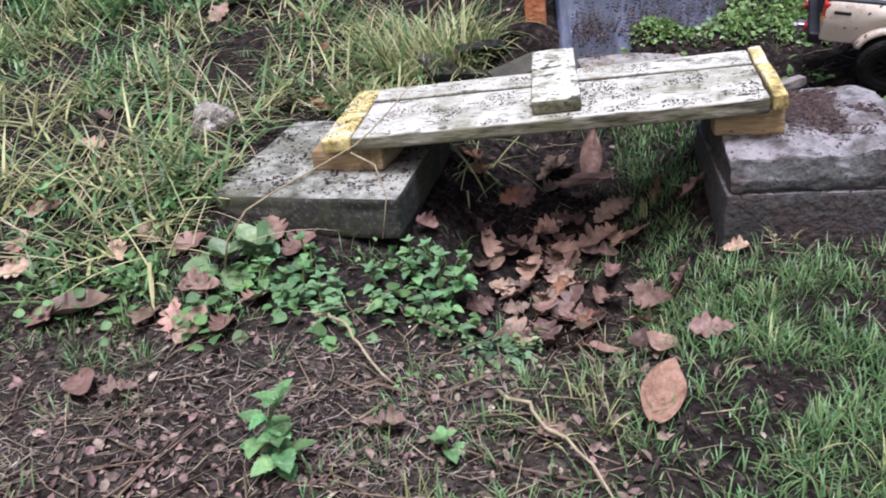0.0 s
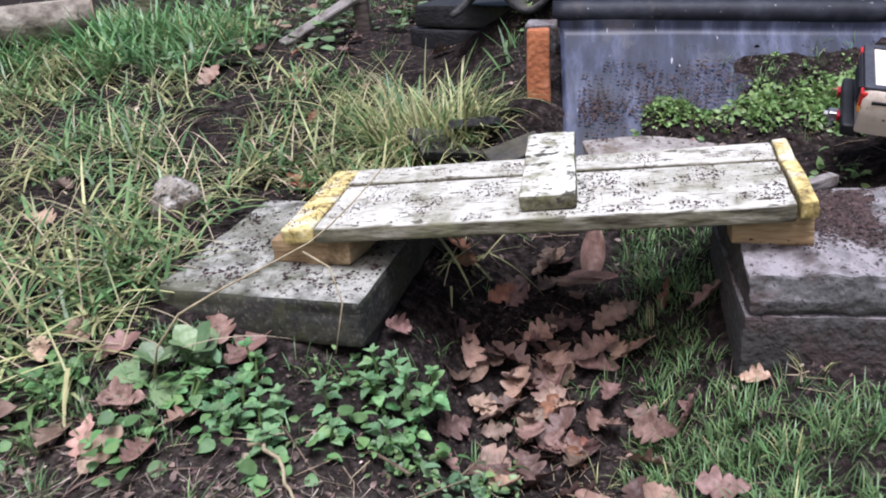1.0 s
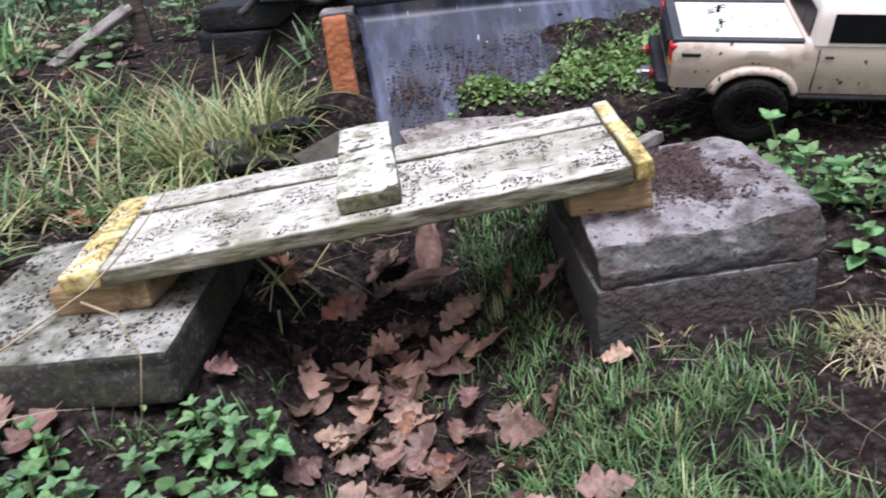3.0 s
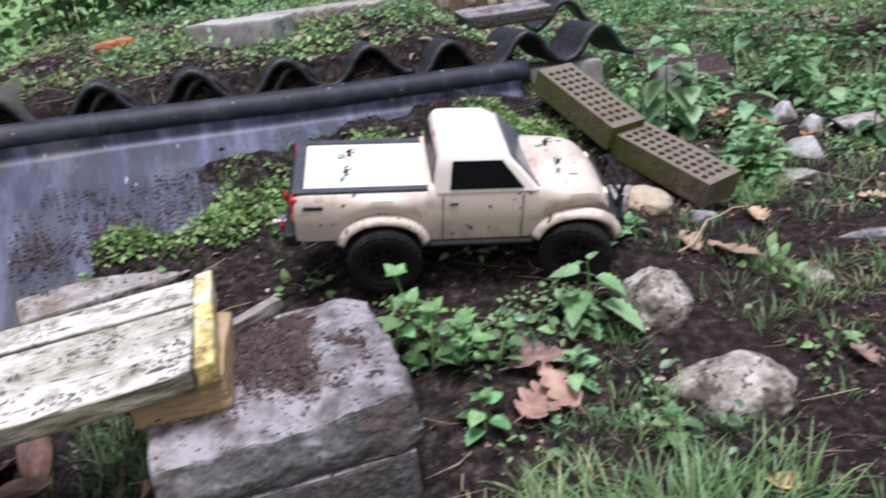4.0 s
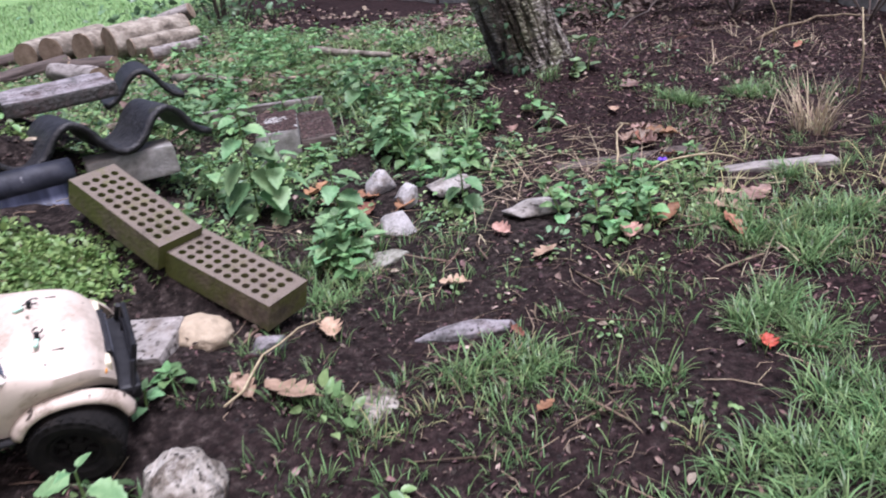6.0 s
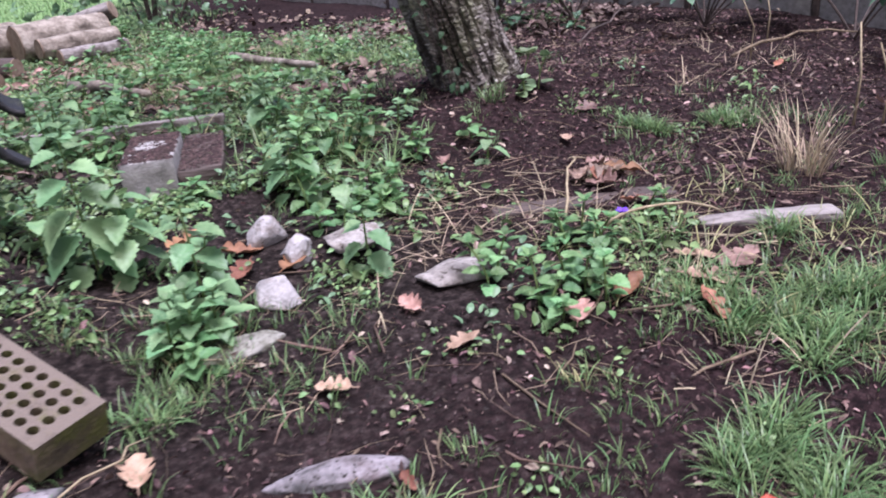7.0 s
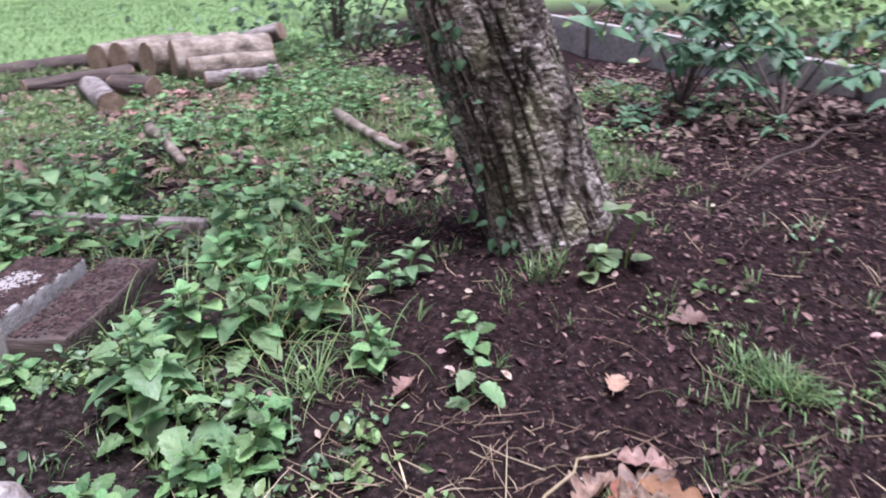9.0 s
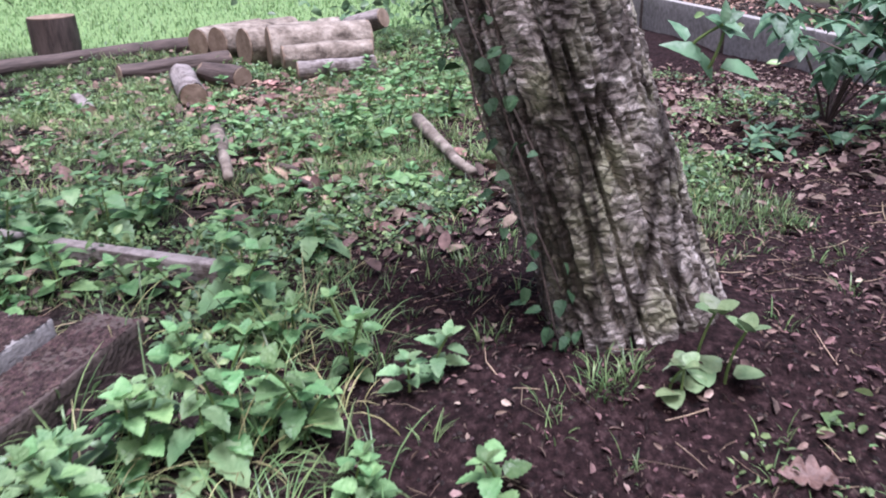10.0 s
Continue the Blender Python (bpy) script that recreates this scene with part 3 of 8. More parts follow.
def right_pier():
    t = thing("concrete_pier", "two stacked grey concrete blocks strewn with soil and lilac-grey lichen", "concrete block", pose(0.76, 1.455, -0.06, 0, 0, 1), "bridge piers")
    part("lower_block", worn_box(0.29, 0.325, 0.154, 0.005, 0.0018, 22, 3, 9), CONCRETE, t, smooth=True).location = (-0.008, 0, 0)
    bm = worn_box(0.302, 0.30, 0.067, 0.006, 0.0025, 22, 4, 24)
    for v in bm.verts:
        # the far end is a rounded broken lump; the front arris is worn back in a ragged slope
        k = max(0.0, (v.co.x - 0.02) / 0.13)
        if v.co.z > 0.02:
            worn = min(1.0, max(0.0, (-v.co.y - 0.05) / 0.10)) * (v.co.z - 0.02) / 0.047
            ragged = 0.7 + 0.5 * noise.noise(Vector((v.co.x * 13, 0.3, 0))) + 0.25 * noise.noise(Vector((v.co.x * 41, 2.3, 0)))
            v.co.z -= 0.020 * worn * ragged * (1 - 0.6 * min(1.0, k))
            v.co.y += 0.022 * worn * ragged
            v.co.z += 0.006 * math.sin(min(1.0, k) * math.pi) - 0.014 * max(0.0, k - 0.6) ** 1.5
        v.co.y -= 0.45 * v.co.y * max(0.0, k - 0.75) ** 1.2
        v.co += Vector((noise.noise(v.co * 24), noise.noise(v.co * 24 + Vector((4, 0, 0))), noise.noise(v.co * 24 + Vector((0, 4, 0))))) * 0.006 * min(1.0, k + 0.15)
        v.co += Vector((noise.noise(v.co * 70), noise.noise(v.co * 70 + Vector((4, 0, 0))), noise.noise(v.co * 70 + Vector((0, 4, 0))))) * 0.0032
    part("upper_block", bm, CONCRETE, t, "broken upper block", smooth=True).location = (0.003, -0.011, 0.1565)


def bridge():
    t = thing("plank_bridge", "white-painted weathered board bridge with yellow ends, spattered with soil", "plank bridge", BRIDGE)
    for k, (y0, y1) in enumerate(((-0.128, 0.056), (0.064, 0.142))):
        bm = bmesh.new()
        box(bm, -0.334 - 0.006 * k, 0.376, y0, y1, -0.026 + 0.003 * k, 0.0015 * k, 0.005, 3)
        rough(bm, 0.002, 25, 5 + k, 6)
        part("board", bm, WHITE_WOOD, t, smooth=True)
    bm = bmesh.new()
    box(bm, -0.392, -0.3365, -0.128, 0.142, -0.026, 0.001, 0.006, 3)
    part("end_batten", rough(bm, 0.004, 14, 8, 5), YELLOW_WOOD, t, "mossy yellow end", smooth=True)
    bm = bmesh.new()
    box(bm, 0.3785, 0.402, -0.129, 0.146, -0.02, 0.006, 0.004, 3)
    part("end_batten", rough(bm, 0.003, 14, 9, 5), YELLOW_WOOD, t, "flaking yellow end batten", smooth=True)
    c = worn_box(0.084, 0.31, 0.024, 0.005, 0.003, 14, 10, 5)
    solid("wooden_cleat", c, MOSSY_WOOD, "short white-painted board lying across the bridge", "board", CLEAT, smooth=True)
    c = worn_box(0.145, 0.18, 0.047, 0.008, 0.006, 12, 11, 5)
    solid("wooden_block", c, SPLIT_WOOD, "split yellow-brown wooden block under the bridge end", "wood block", pose(-0.035, 1.485, 0.110, 0, -3, -8), "bridge blocks", smooth=True)
    c = worn_box(0.113, 0.18, 0.047, 0.006, 0.006, 12, 12, 5)
    solid("wooden_block", c, SPLIT_WOOD, "split yellow-brown wooden block under the bridge end", "wood block", pose(0.665, 1.468, 0.160, 0, -3, -5), "bridge blocks", smooth=True)
    c = worn_box(0.09, 0.02, 0.018, 0.003, 0.002, 14, 13, 4)
    solid("wood_scrap", c, GREY_WOOD, "pale offcut of wood lying on the concrete pier", "wood scrap", pose(0.755, 1.585, 0.166, 0, 0, 35), smooth=True)


BRIDGE = pose(0.307, 1.49, 0.209, 0.3, -4.0, -2.0)
CLEAT = pose(0.333, 1.54, 0.2125, 0.3, -4.0, 2.4)
left_pier()
right_pier()
bridge()


# ---- the bank: liner, corrugated sheet, slabs, bricks ----
def liner():
    n, k = 90, 40
    u, v = np.meshgrid(np.linspace(0, 1, n), np.linspace(0, 1, k))
    x = 0.30 + 1.2 * u
    ry, rz = 2.28 + 0.075 * u, 0.37 - 0.062 * u
    prof = np.interp(v, [0, 0.08, 0.16, 0.24, 0.36, 1], [0.05, 0.035, 0.012, -0.01, -0.015, -0.40])
    drop = np.interp(v, [0, 0.08, 0.16, 0.24, 0.36, 1], [-0.02, 0.002, 0.004, -0.012, -0.055, -0.265])
    y = ry + prof + 0.002 * lumps(x, v, 11, 1)
    z = rz + drop + 0.0022 * lumps(x, v * 2, 9, 2) * (v > 0.1)
    x = x + (0.05 - 0.1 * u) * v * 0.8
    verts = np.stack([x, y, z], -1).reshape(-1, 3)
    i = (np.arange(k - 1)[:, None] * n + np.arange(n - 1)).ravel()
    me = mesh_np("pond_liner", verts, np.concatenate([np.stack([i, i + n, i + n + 1], 1), np.stack([i, i + n + 1, i + 1], 1)]), LINER)
    t = thing("pond_liner", "black plastic pond liner with rolled rim, half buried", "pond liner")
    ob = new("sheet", me)
    ob.parent = t
    so = ob.modifiers.new("thickness", "SOLIDIFY")
    so.thickness = 0.006
    bm = bmesh.new()
    pts = [(0.295 + 1.21 * k, 2.295 + 0.075 * k + 0.0015 * math.sin(9 * k), 0.352 - 0.062 * k + 0.0015 * math.sin(7 * k)) for k in np.linspace(0, 1, 40)]
    tube(bm, pts, [0.031 + 0.0006 * math.sin(0.4 * k) for k in range(40)], 18)
    part("rim", bm, RIM, t, "rolled black rim", smooth=True)


def corrugated(name, x0, waves, y0, y1, z0, rz, label, tilt=0.0, dip=0.0, mat=None):
    n, k, p, amp = waves * 18 + 1, 10, 0.205, 0.038
    u, v = np.meshgrid(np.linspace(0, waves, n), np.linspace(0, 1, k))
    x = u * p
    y = v * (y1 - y0) + 0.006 * np.sin(u * 2.3)
    wave = -np.cos(u * 2 * np.pi)
    z = amp * np.sign(wave) * np.abs(wave) ** 0.8 + 0.004 * np.sin(u * 1.7)
    verts = np.stack([x, y, z], -1).reshape(-1, 3)
    i = (np.arange(k - 1)[:, None] * n + np.arange(n - 1)).ravel()
    me = mesh_np(name, verts, np.concatenate([np.stack([i, i + 1, i + n + 1], 1), np.stack([i, i + n + 1, i + n], 1)]), mat or FIBRE)
    ob = tagged(new(name, me), label, "corrugated sheet", "corrugated sheets")
    ob.matrix_basis = pose(x0, y0, z0, tilt, dip, rz)
    s = ob.modifiers.new("thickness", "SOLIDIFY")
    s.thickness = 0.014


liner()
GREY_STONE = material("soiled_grey_kerb_stone", [(0.3, (0.14, 0.125, 0.11)), (0.5, (0.26, 0.24, 0.22)), (0.7, (0.38, 0.355, 0.33))], 40, 0.9, 0.5, 80,
                      (0.13, 0.10, 0.075), 9, (0.5, 0.64), smear=((0.07, 0.052, 0.042), 12, (0.52, 0.64)), flecks=(0.05, 0.042, 0.035), fleck_at=(0.58, 0.66), fleck_scale=90.0)
corrugated("corrugated_sheet", 0.017, 2, 2.43, 2.72, 0.382, 0, "mossy corrugated fibre cement sheet with a dark void beneath", 0, 0.6, FIBRE_MOSSY)
corrugated("corrugated_sheet", 0.427, 4, 2.43, 2.50, 0.376, 0, "dark corrugated fibre cement sheet with a broken wavy edge", 0, 0.6)
corrugated("corrugated_sheet", 0.455, 3, 2.442, 2.495, 0.357, 0, "dark corrugated sheet under another one", 0, 0.6)
corrugated("corrugated_sheet", 1.23, 3, 2.385, 2.54, 0.352, 4, "dark mossy corrugated sheet overlapping its neighbour", 0, 2)


def slab(name, x, y, z, sx, sy, sz, rz, mat, label, seed, rx=0, ry=0, amp=0.004, category="slab"):
    return solid(name, worn_box(sx, sy, sz, 0.006, amp, 10, seed, 5), mat, label, category, pose(x, y, z, rx, ry, rz), smooth=True)


slab("stone_slab", 0.605, 1.985, 0.085, 0.47, 0.13, 0.055, 13, GREY_STONE, "long pale stone slab edging the bank", 21, 4)
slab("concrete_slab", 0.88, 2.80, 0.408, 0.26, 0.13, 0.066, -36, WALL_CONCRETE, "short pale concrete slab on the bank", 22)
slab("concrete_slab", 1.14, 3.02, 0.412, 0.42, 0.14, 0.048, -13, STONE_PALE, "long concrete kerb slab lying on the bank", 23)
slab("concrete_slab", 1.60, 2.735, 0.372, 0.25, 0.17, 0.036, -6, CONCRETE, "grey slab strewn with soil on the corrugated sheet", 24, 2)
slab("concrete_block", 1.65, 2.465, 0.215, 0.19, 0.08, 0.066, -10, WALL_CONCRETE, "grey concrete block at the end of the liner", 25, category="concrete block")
slab("clay_fragment", 0.55, 2.95, 0.405, 0.1, 0.06, 0.05, 12, ORANGE_CLAY, "broken orange clay brick on the bank", 26, category="brick fragment")
slab("clay_brick", 0.277, 2.055, 0.19, 0.05, 0.05, 0.168, 2, ORANGE_CLAY, "orange clay brick standing on end beside the liner", 27, -3, amp=0.002, category="brick")
slab("paving_slab", 1.365, 1.905, 0.090, 0.27, 0.115, 0.048, -42, GREY_STONE, "pale flat paving stone bedded in the bank", 28, 5)


def perforated_brick(m):
    t = thing("perforated_brick", "grey-brown perforated clay brick, sides green with moss", "brick", m, "perforated bricks")
    L, W, H = 0.24, 0.097, 0.053
    bm = bmesh.new()
    # the top face is a net of squares with round holes bridged in
    cols, rows, r = 10, 4, 0.0070
    mx, my = L * 0.06, W * 0.08
    xs = np.linspace(-L / 2 + mx, L / 2 - mx, cols + 1)
    ys = np.linspace(-W / 2 + my, W / 2 - my, rows + 1)
    seg = 12
    for i in range(cols):
        for j in range(rows):
            x0, x1, y0, y1 = xs[i], xs[i + 1], ys[j], ys[j + 1]
            cx, cy = (x0 + x1) / 2, (y0 + y1) / 2
            outer, inner, deep = [], [], []
            for s in range(seg):
                a = 2 * math.pi * s / seg + math.pi / 4
                c, d = math.cos(a), math.sin(a)
                k = max(abs(c), abs(d))
                outer.append(bm.verts.new((cx + c / k * (x1 - x0) / 2, cy + d / k * (y1 - y0) / 2, H)))
                inner.append(bm.verts.new((cx + c * r, cy + d * r, H - 0.0008)))
                deep.append(bm.verts.new((cx + c * r * 0.95, cy + d * r * 0.95, H - 0.050)))
            for s in range(seg):
                q = (s + 1) % seg
                bm.faces.new((outer[s], outer[q], inner[q], inner[s]))
                bm.faces.new((inner[s], inner[q], deep[q], deep[s]))
            bm.faces.new(deep)
    # the rim round the net, and the sides
    o = [bm.verts.new((sx * L / 2, sy * W / 2, H)) for sx, sy in ((-1, -1), (1, -1), (1, 1), (-1, 1))]
    q = [bm.verts.new((sx * (L / 2 - mx), sy * (W / 2 - my), H)) for sx, sy in ((-1, -1), (1, -1), (1, 1), (-1, 1))]
    b = [bm.verts.new((sx * L / 2, sy * W / 2, 0)) for sx, sy in ((-1, -1), (1, -1), (1, 1), (-1, 1))]
    for s in range(4):
        e = (s + 1) % 4
        bm.faces.new((o[s], o[e], q[e], q[s]))
        bm.faces.new((b[s], b[e], o[e], o[s]))
    bm.faces.new(b[::-1])
    bmesh.ops.remove_doubles(bm, verts=bm.verts[:], dist=0.0004)
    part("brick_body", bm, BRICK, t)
    return t


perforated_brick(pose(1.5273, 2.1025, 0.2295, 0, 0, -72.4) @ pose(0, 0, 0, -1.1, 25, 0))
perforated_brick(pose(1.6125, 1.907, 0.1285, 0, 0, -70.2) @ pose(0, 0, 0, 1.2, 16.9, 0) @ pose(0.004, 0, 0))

# ---- loose stones ----
STONE_WHITE = material("whitish_broken_stone", [(0.3, (0.20, 0.19, 0.18)), (0.5, (0.36, 0.35, 0.34)), (0.7, (0.50, 0.49, 0.48))], 34, 0.85, 0.6, 80,
                       (0.16, 0.125, 0.095), 14, (0.50, 0.64), flecks=(0.09, 0.08, 0.065), fleck_at=(0.62, 0.70), fleck_scale=80.0)
STONE_TAN = material("beige_field_stone", [(0.3, (0.30, 0.24, 0.165)), (0.7, (0.44, 0.365, 0.265))], 30, 0.85, 0.5, 80, (0.17, 0.13, 0.09), 18, (0.52, 0.68))
for x, y, dz, sx, sy, sz, rz, mat, label, seed in (
        (1.348, 1.518, 0.004, 0.054, 0.058, 0.052, 20, STONE, "rounded lichen-spotted field stone in dark soil", 1),
        (1.350, 1.325, 0.0, 0.086, 0.062, 0.046, -25, STONE, "rounded pale field stone in dark soil", 2),
        (1.585, 1.755, 0.0, 0.045, 0.035, 0.022, 10, CONCRETE, "small grey stone in the soil", 3),
        (1.885, 1.605, -0.003, 0.085, 0.026, 0.018, -30, CONCRETE, "flat grey stone sunk in the soil", 4),
        (2.16, 2.245, 0.012, 0.045, 0.036, 0.048, 10, STONE_WHITE, "pale angular stone among weeds", 5),
        (2.17, 2.15, 0.010, 0.045, 0.032, 0.036, 60, STONE_WHITE, "pale angular stone among weeds", 6),
        (2.275, 2.115, 0.016, 0.065, 0.045, 0.03, -20, STONE_PALE, "flat grey stone among weeds", 7),
        (2.32, 1.88, 0.008, 0.075, 0.055, 0.026, -20, STONE_PALE, "flat pale stone slab among weeds", 8),
        (1.945, 1.965, -0.002, 0.07, 0.036, 0.016, -10, CONCRETE_MOSSY, "flat mossy stone among the grass", 9),
        (-0.40, 1.62, 0.02, 0.05, 0.055, 0.055, 0, STONE, "pale lichen-covered stone in the grass", 10),
        (1.632, 1.535, -0.012, 0.075, 0.042, 0.017, 40, STONE, "low ochre stone in the soil", 11),
        (1.512, 1.832, 0.004, 0.052, 0.042, 0.034, -49, STONE_TAN, "rounded beige stone below the perforated bricks", 13),
        (2.068, 2.05, 0.010, 0.05, 0.045, 0.042, 80, STONE_WHITE, "white angular stone beside flat stones", 12)):
    solid("field_stone", chunk(sx, sy, sz, seed) if seed in (3, 5, 6, 7, 8, 12) else boulder(sx, sy, sz, seed, 0.2), mat, label, "stone", on(x, y, dz, 0, 0, rz), "stones", smooth=True)

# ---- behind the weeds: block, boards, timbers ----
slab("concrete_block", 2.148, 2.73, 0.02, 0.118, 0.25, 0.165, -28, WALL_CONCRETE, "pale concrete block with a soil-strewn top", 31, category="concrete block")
slab("timber_step", 2.262, 2.715, 0.03, 0.098, 0.33, 0.125, -27, DARK_WOOD, "dark wet timber laid as a step", 32, category="timber")
slab("edging_board", 2.15, 3.27, 0.03, 0.80, 0.032, 0.115, -33, GREY_WOOD, "weathered grey timber edging board", 33, category="board")
slab("timber_beam", 2.90, 1.615, -0.006, 0.265, 0.052, 0.054, -41, GREY_WOOD, "weathered grey timber beam lying in grass", 34, category="timber")
slab("timber_beam", 2.755, 1.955, 0.000, 0.40, 0.055, 0.046, -32.5, DARK_WOOD, "dark rotting board sunk in the mulch", 35, category="timber")
corrugated("bent_sheet", 1.72, 1, 2.80, 2.93, 0.365, -10, "dark lilac-grey scrap of corrugated sheet behind a slab", 3, 4)

# ---- the model truck ----
TAN = material("dusty_tan_body", [(0.3, (0.50, 0.42, 0.345)), (0.7, (0.60, 0.52, 0.44))], 14, 0.40, 0.04, 60, (0.26, 0.20, 0.15), 16, (0.52, 0.72), specular=0.5, flecks=(0.085, 0.062, 0.045), fleck_at=(0.67, 0.71), fleck_scale=80.0)
TAN_MUDDY = material("mud_flecked_tan_plastic", [(0.3, (0.44, 0.365, 0.295)), (0.7, (0.56, 0.48, 0.40))], 20, 0.5, 0.15, 80, (0.17, 0.125, 0.09), 30, (0.50, 0.66), specular=0.4, flecks=(0.07, 0.052, 0.04), fleck_at=(0.62, 0.66), fleck_scale=70.0)
TAN_CLEAN = material("pale_tan_panel", [(0.3, (0.64, 0.58, 0.51)), (0.7, (0.70, 0.64, 0.575))], 14, 0.38, 0.03, 60, (0.35, 0.28, 0.2), 40, (0.66, 0.72), specular=0.5)
TRIM = material("matt_black_plastic", ramp2((0.007, 0.007, 0.008), (0.018, 0.018, 0.021)), 40, 0.55, 0.1, specular=0.3)
RAIL = material("dark_slate_rail", ramp2((0.03, 0.032, 0.04), (0.055, 0.058, 0.07)), 60, 0.6, 0.15)
RUBBER = material("muddy_black_rubber", ramp2((0.004, 0.0037, 0.0037), (0.010, 0.0088, 0.008)), 50, 0.9, 0.3, 80, (0.022, 0.017, 0.013), 16, (0.58, 0.72), specular=0.2)
TINT = material("tinted_window", ramp2((0.004, 0.004, 0.005), (0.008, 0.008, 0.01)), 10, 0.35, 0.0, specular=0.08)
SHIELD = material("grey_tinted_windshield", ramp2((0.05, 0.06, 0.085), (0.11, 0.13, 0.175)), 16, 0.15, 0.0, specular=0.7)
LAMP_RED = material("red_lamp_lens", ramp2((0.45, 0.02, 0.02), (0.55, 0.04, 0.04)), 60, 0.25, 0.0)
LAMP_AMBER = material("amber_lamp_lens", ramp2((0.70, 0.26, 0.03), (0.80, 0.36, 0.06)), 60, 0.25, 0.0)
LAMP_CLEAR = material("clear_lamp_lens", ramp2((0.55, 0.5, 0.35), (0.7, 0.66, 0.5)), 60, 0.2, 0.0)
RED_METAL = material("red_anodised_metal", ramp2((0.42, 0.02, 0.03), (0.55, 0.04, 0.06)), 40, 0.35, 0.0, metallic=0.5)
STEEL = material("dull_steel", ramp2((0.30, 0.30, 0.30), (0.45, 0.45, 0.45)), 40, 0.35, 0.0, metallic=0.9)
PALE_TAB = material("pale_green_rubber_tab", ramp2((0.35, 0.58, 0.46), (0.45, 0.68, 0.55)), 40, 0.5, 0.0)

HUB, AXLE, ARCH = 0.062, 0.162, 0.072


def grid_mesh(bm, rows):
    """Adds a sheet through rows of places."""
    vs = [[bm.verts.new(p) for p in row] for row in rows]
    for a, b in zip(vs, vs[1:]):
        for i in range(len(a) - 1):
            bm.faces.new((a[i], a[i + 1], b[i + 1], b[i]))
    return vs


def truck_body():
    """The lower shell: sides with open wheel arches, bed deck and bonnet in one skin."""
    bm = bmesh.new()
    rows = []
    for x in np.unique(np.concatenate([np.linspace(-0.305, 0.222, 88), [-0.09, -0.088, 0.094, 0.097]])):
        low = 0.088 if -0.09 < x < 0.09 else 0.094
        for a in (-AXLE, AXLE):
            d = abs(x - a)
            if d < ARCH:
                low = max(low, HUB + 0.006 + math.sqrt(ARCH**2 - d * d))
        top = 0.181 if x < -0.088 else 0.188
        crown = 0.0
        if x > 0.08:
            k = (x - 0.08) / 0.142
            top = 0.187 - 0.011 * k - 0.034 * max(0.0, (k - 0.66) / 0.34) ** 2.2
            crown = 0.013 * (1 - 0.55 * k)
        end = max(0.0, (x - 0.135) / 0.087) ** 2.2 * 0.027 + max(0.0, (-0.285 - x) / 0.02) ** 2 * 0.005
        w = 0.098 - end
        low = min(low, top - 0.02)
        side = [(w - 0.006, low), (w - 0.001, low + 0.35 * (top - low)), (w + 0.001, low + 0.55 * (top - low)), (w - 0.003, low + 0.8 * (top - low)),
                (w - 0.006, top - 0.007), (w - 0.011, top - 0.001), (w - 0.02, top + 0.25 * crown), (w - 0.045, top + 0.8 * crown), (0.02, top + crown)]
        rows.append([(x, -y, z) for y, z in side] + [(x, y, z) for y, z in side[::-1]])
    vs = grid_mesh(bm, rows)
    for r in (vs[0], vs[-1][::-1]):
        bm.faces.new(r)
    bmesh.ops.recalc_face_normals(bm, faces=bm.faces[:])
    return bm


def flare(bm, a, side):
    """A wheel-arch flare: a swept lip."""
    rows = []
    for s in np.linspace(0.30, math.pi - 0.30, 26):
        c, d = math.cos(s), math.sin(s)
        c, d = math.copysign(abs(c) ** 0.86, c), d**0.86
        prof = [(ARCH - 0.006, 0.090), (ARCH - 0.006, 0.108), (ARCH - 0.003, 0.1095), (ARCH + 0.004, 0.107), (ARCH + 0.007, 0.102), (ARCH + 0.009, 0.094)]
        rows.append([(a + r * c * 1.02, side * y, HUB + 0.006 + r * d * 0.95) for r, y in prof])
    grid_mesh(bm, rows)
    return bm


def cab():
    bm = bmesh.new()
    rows = []
    z0, z1 = 0.182, 0.252
    for k in np.linspace(0, 1, 9):
        e = k**6
        f = -0.080 + 0.008 * k
        n = 0.096 + (0.034 - 0.096) * k
        w = 0.094 + (0.079 - 0.094) * k
        f, n, w = f + 0.006 * e, n - 0.012 * e, w - 0.008 * e
        z = z0 + (z1 - z0) * k
        r = 0.010
        ring = []
        for cx, cy, a0 in ((n - r, w - r, 0), (f + r, w - r, 90), (f + r, -w + r, 180), (n - r, -w + r, 270)):
            for a in (0, 30, 60, 90):
                ring.append((cx + r * math.cos(radians(a0 + a)), cy + r * math.sin(radians(a0 + a)), z))
        rows.append(ring + ring[:1])
    vs = grid_mesh(bm, rows)
    # the roof crowns gently
    mid = bm.verts.new((sum(v.co.x for v in vs[-1][:-1]) / 16, 0, z1 + 0.006))
    for i in range(16):
        bm.faces.new((vs[-1][i], vs[-1][i + 1], mid))
    bmesh.ops.remove_doubles(bm, verts=bm.verts[:], dist=0.0002)
    bmesh.ops.recalc_face_normals(bm, faces=bm.faces[:])
    return bm


def plate(pts, thick, out):
    """A thin plate through coplanar points, thickened along out."""
    bm = bmesh.new()
    f = bm.faces.new([bm.verts.new(p) for p in pts])
    r = bmesh.ops.extrude_face_region(bm, geom=[f])
    for v in r["geom"]:
        if isinstance(v, bmesh.types.BMVert):
            v.co += Vector(out) * thick
    bmesh.ops.recalc_face_normals(bm, faces=bm.faces[:])
    bmesh.ops.bevel(bm, geom=bm.edges[:], offset=thick * 0.3, segments=1, affect="EDGES")
    return bm


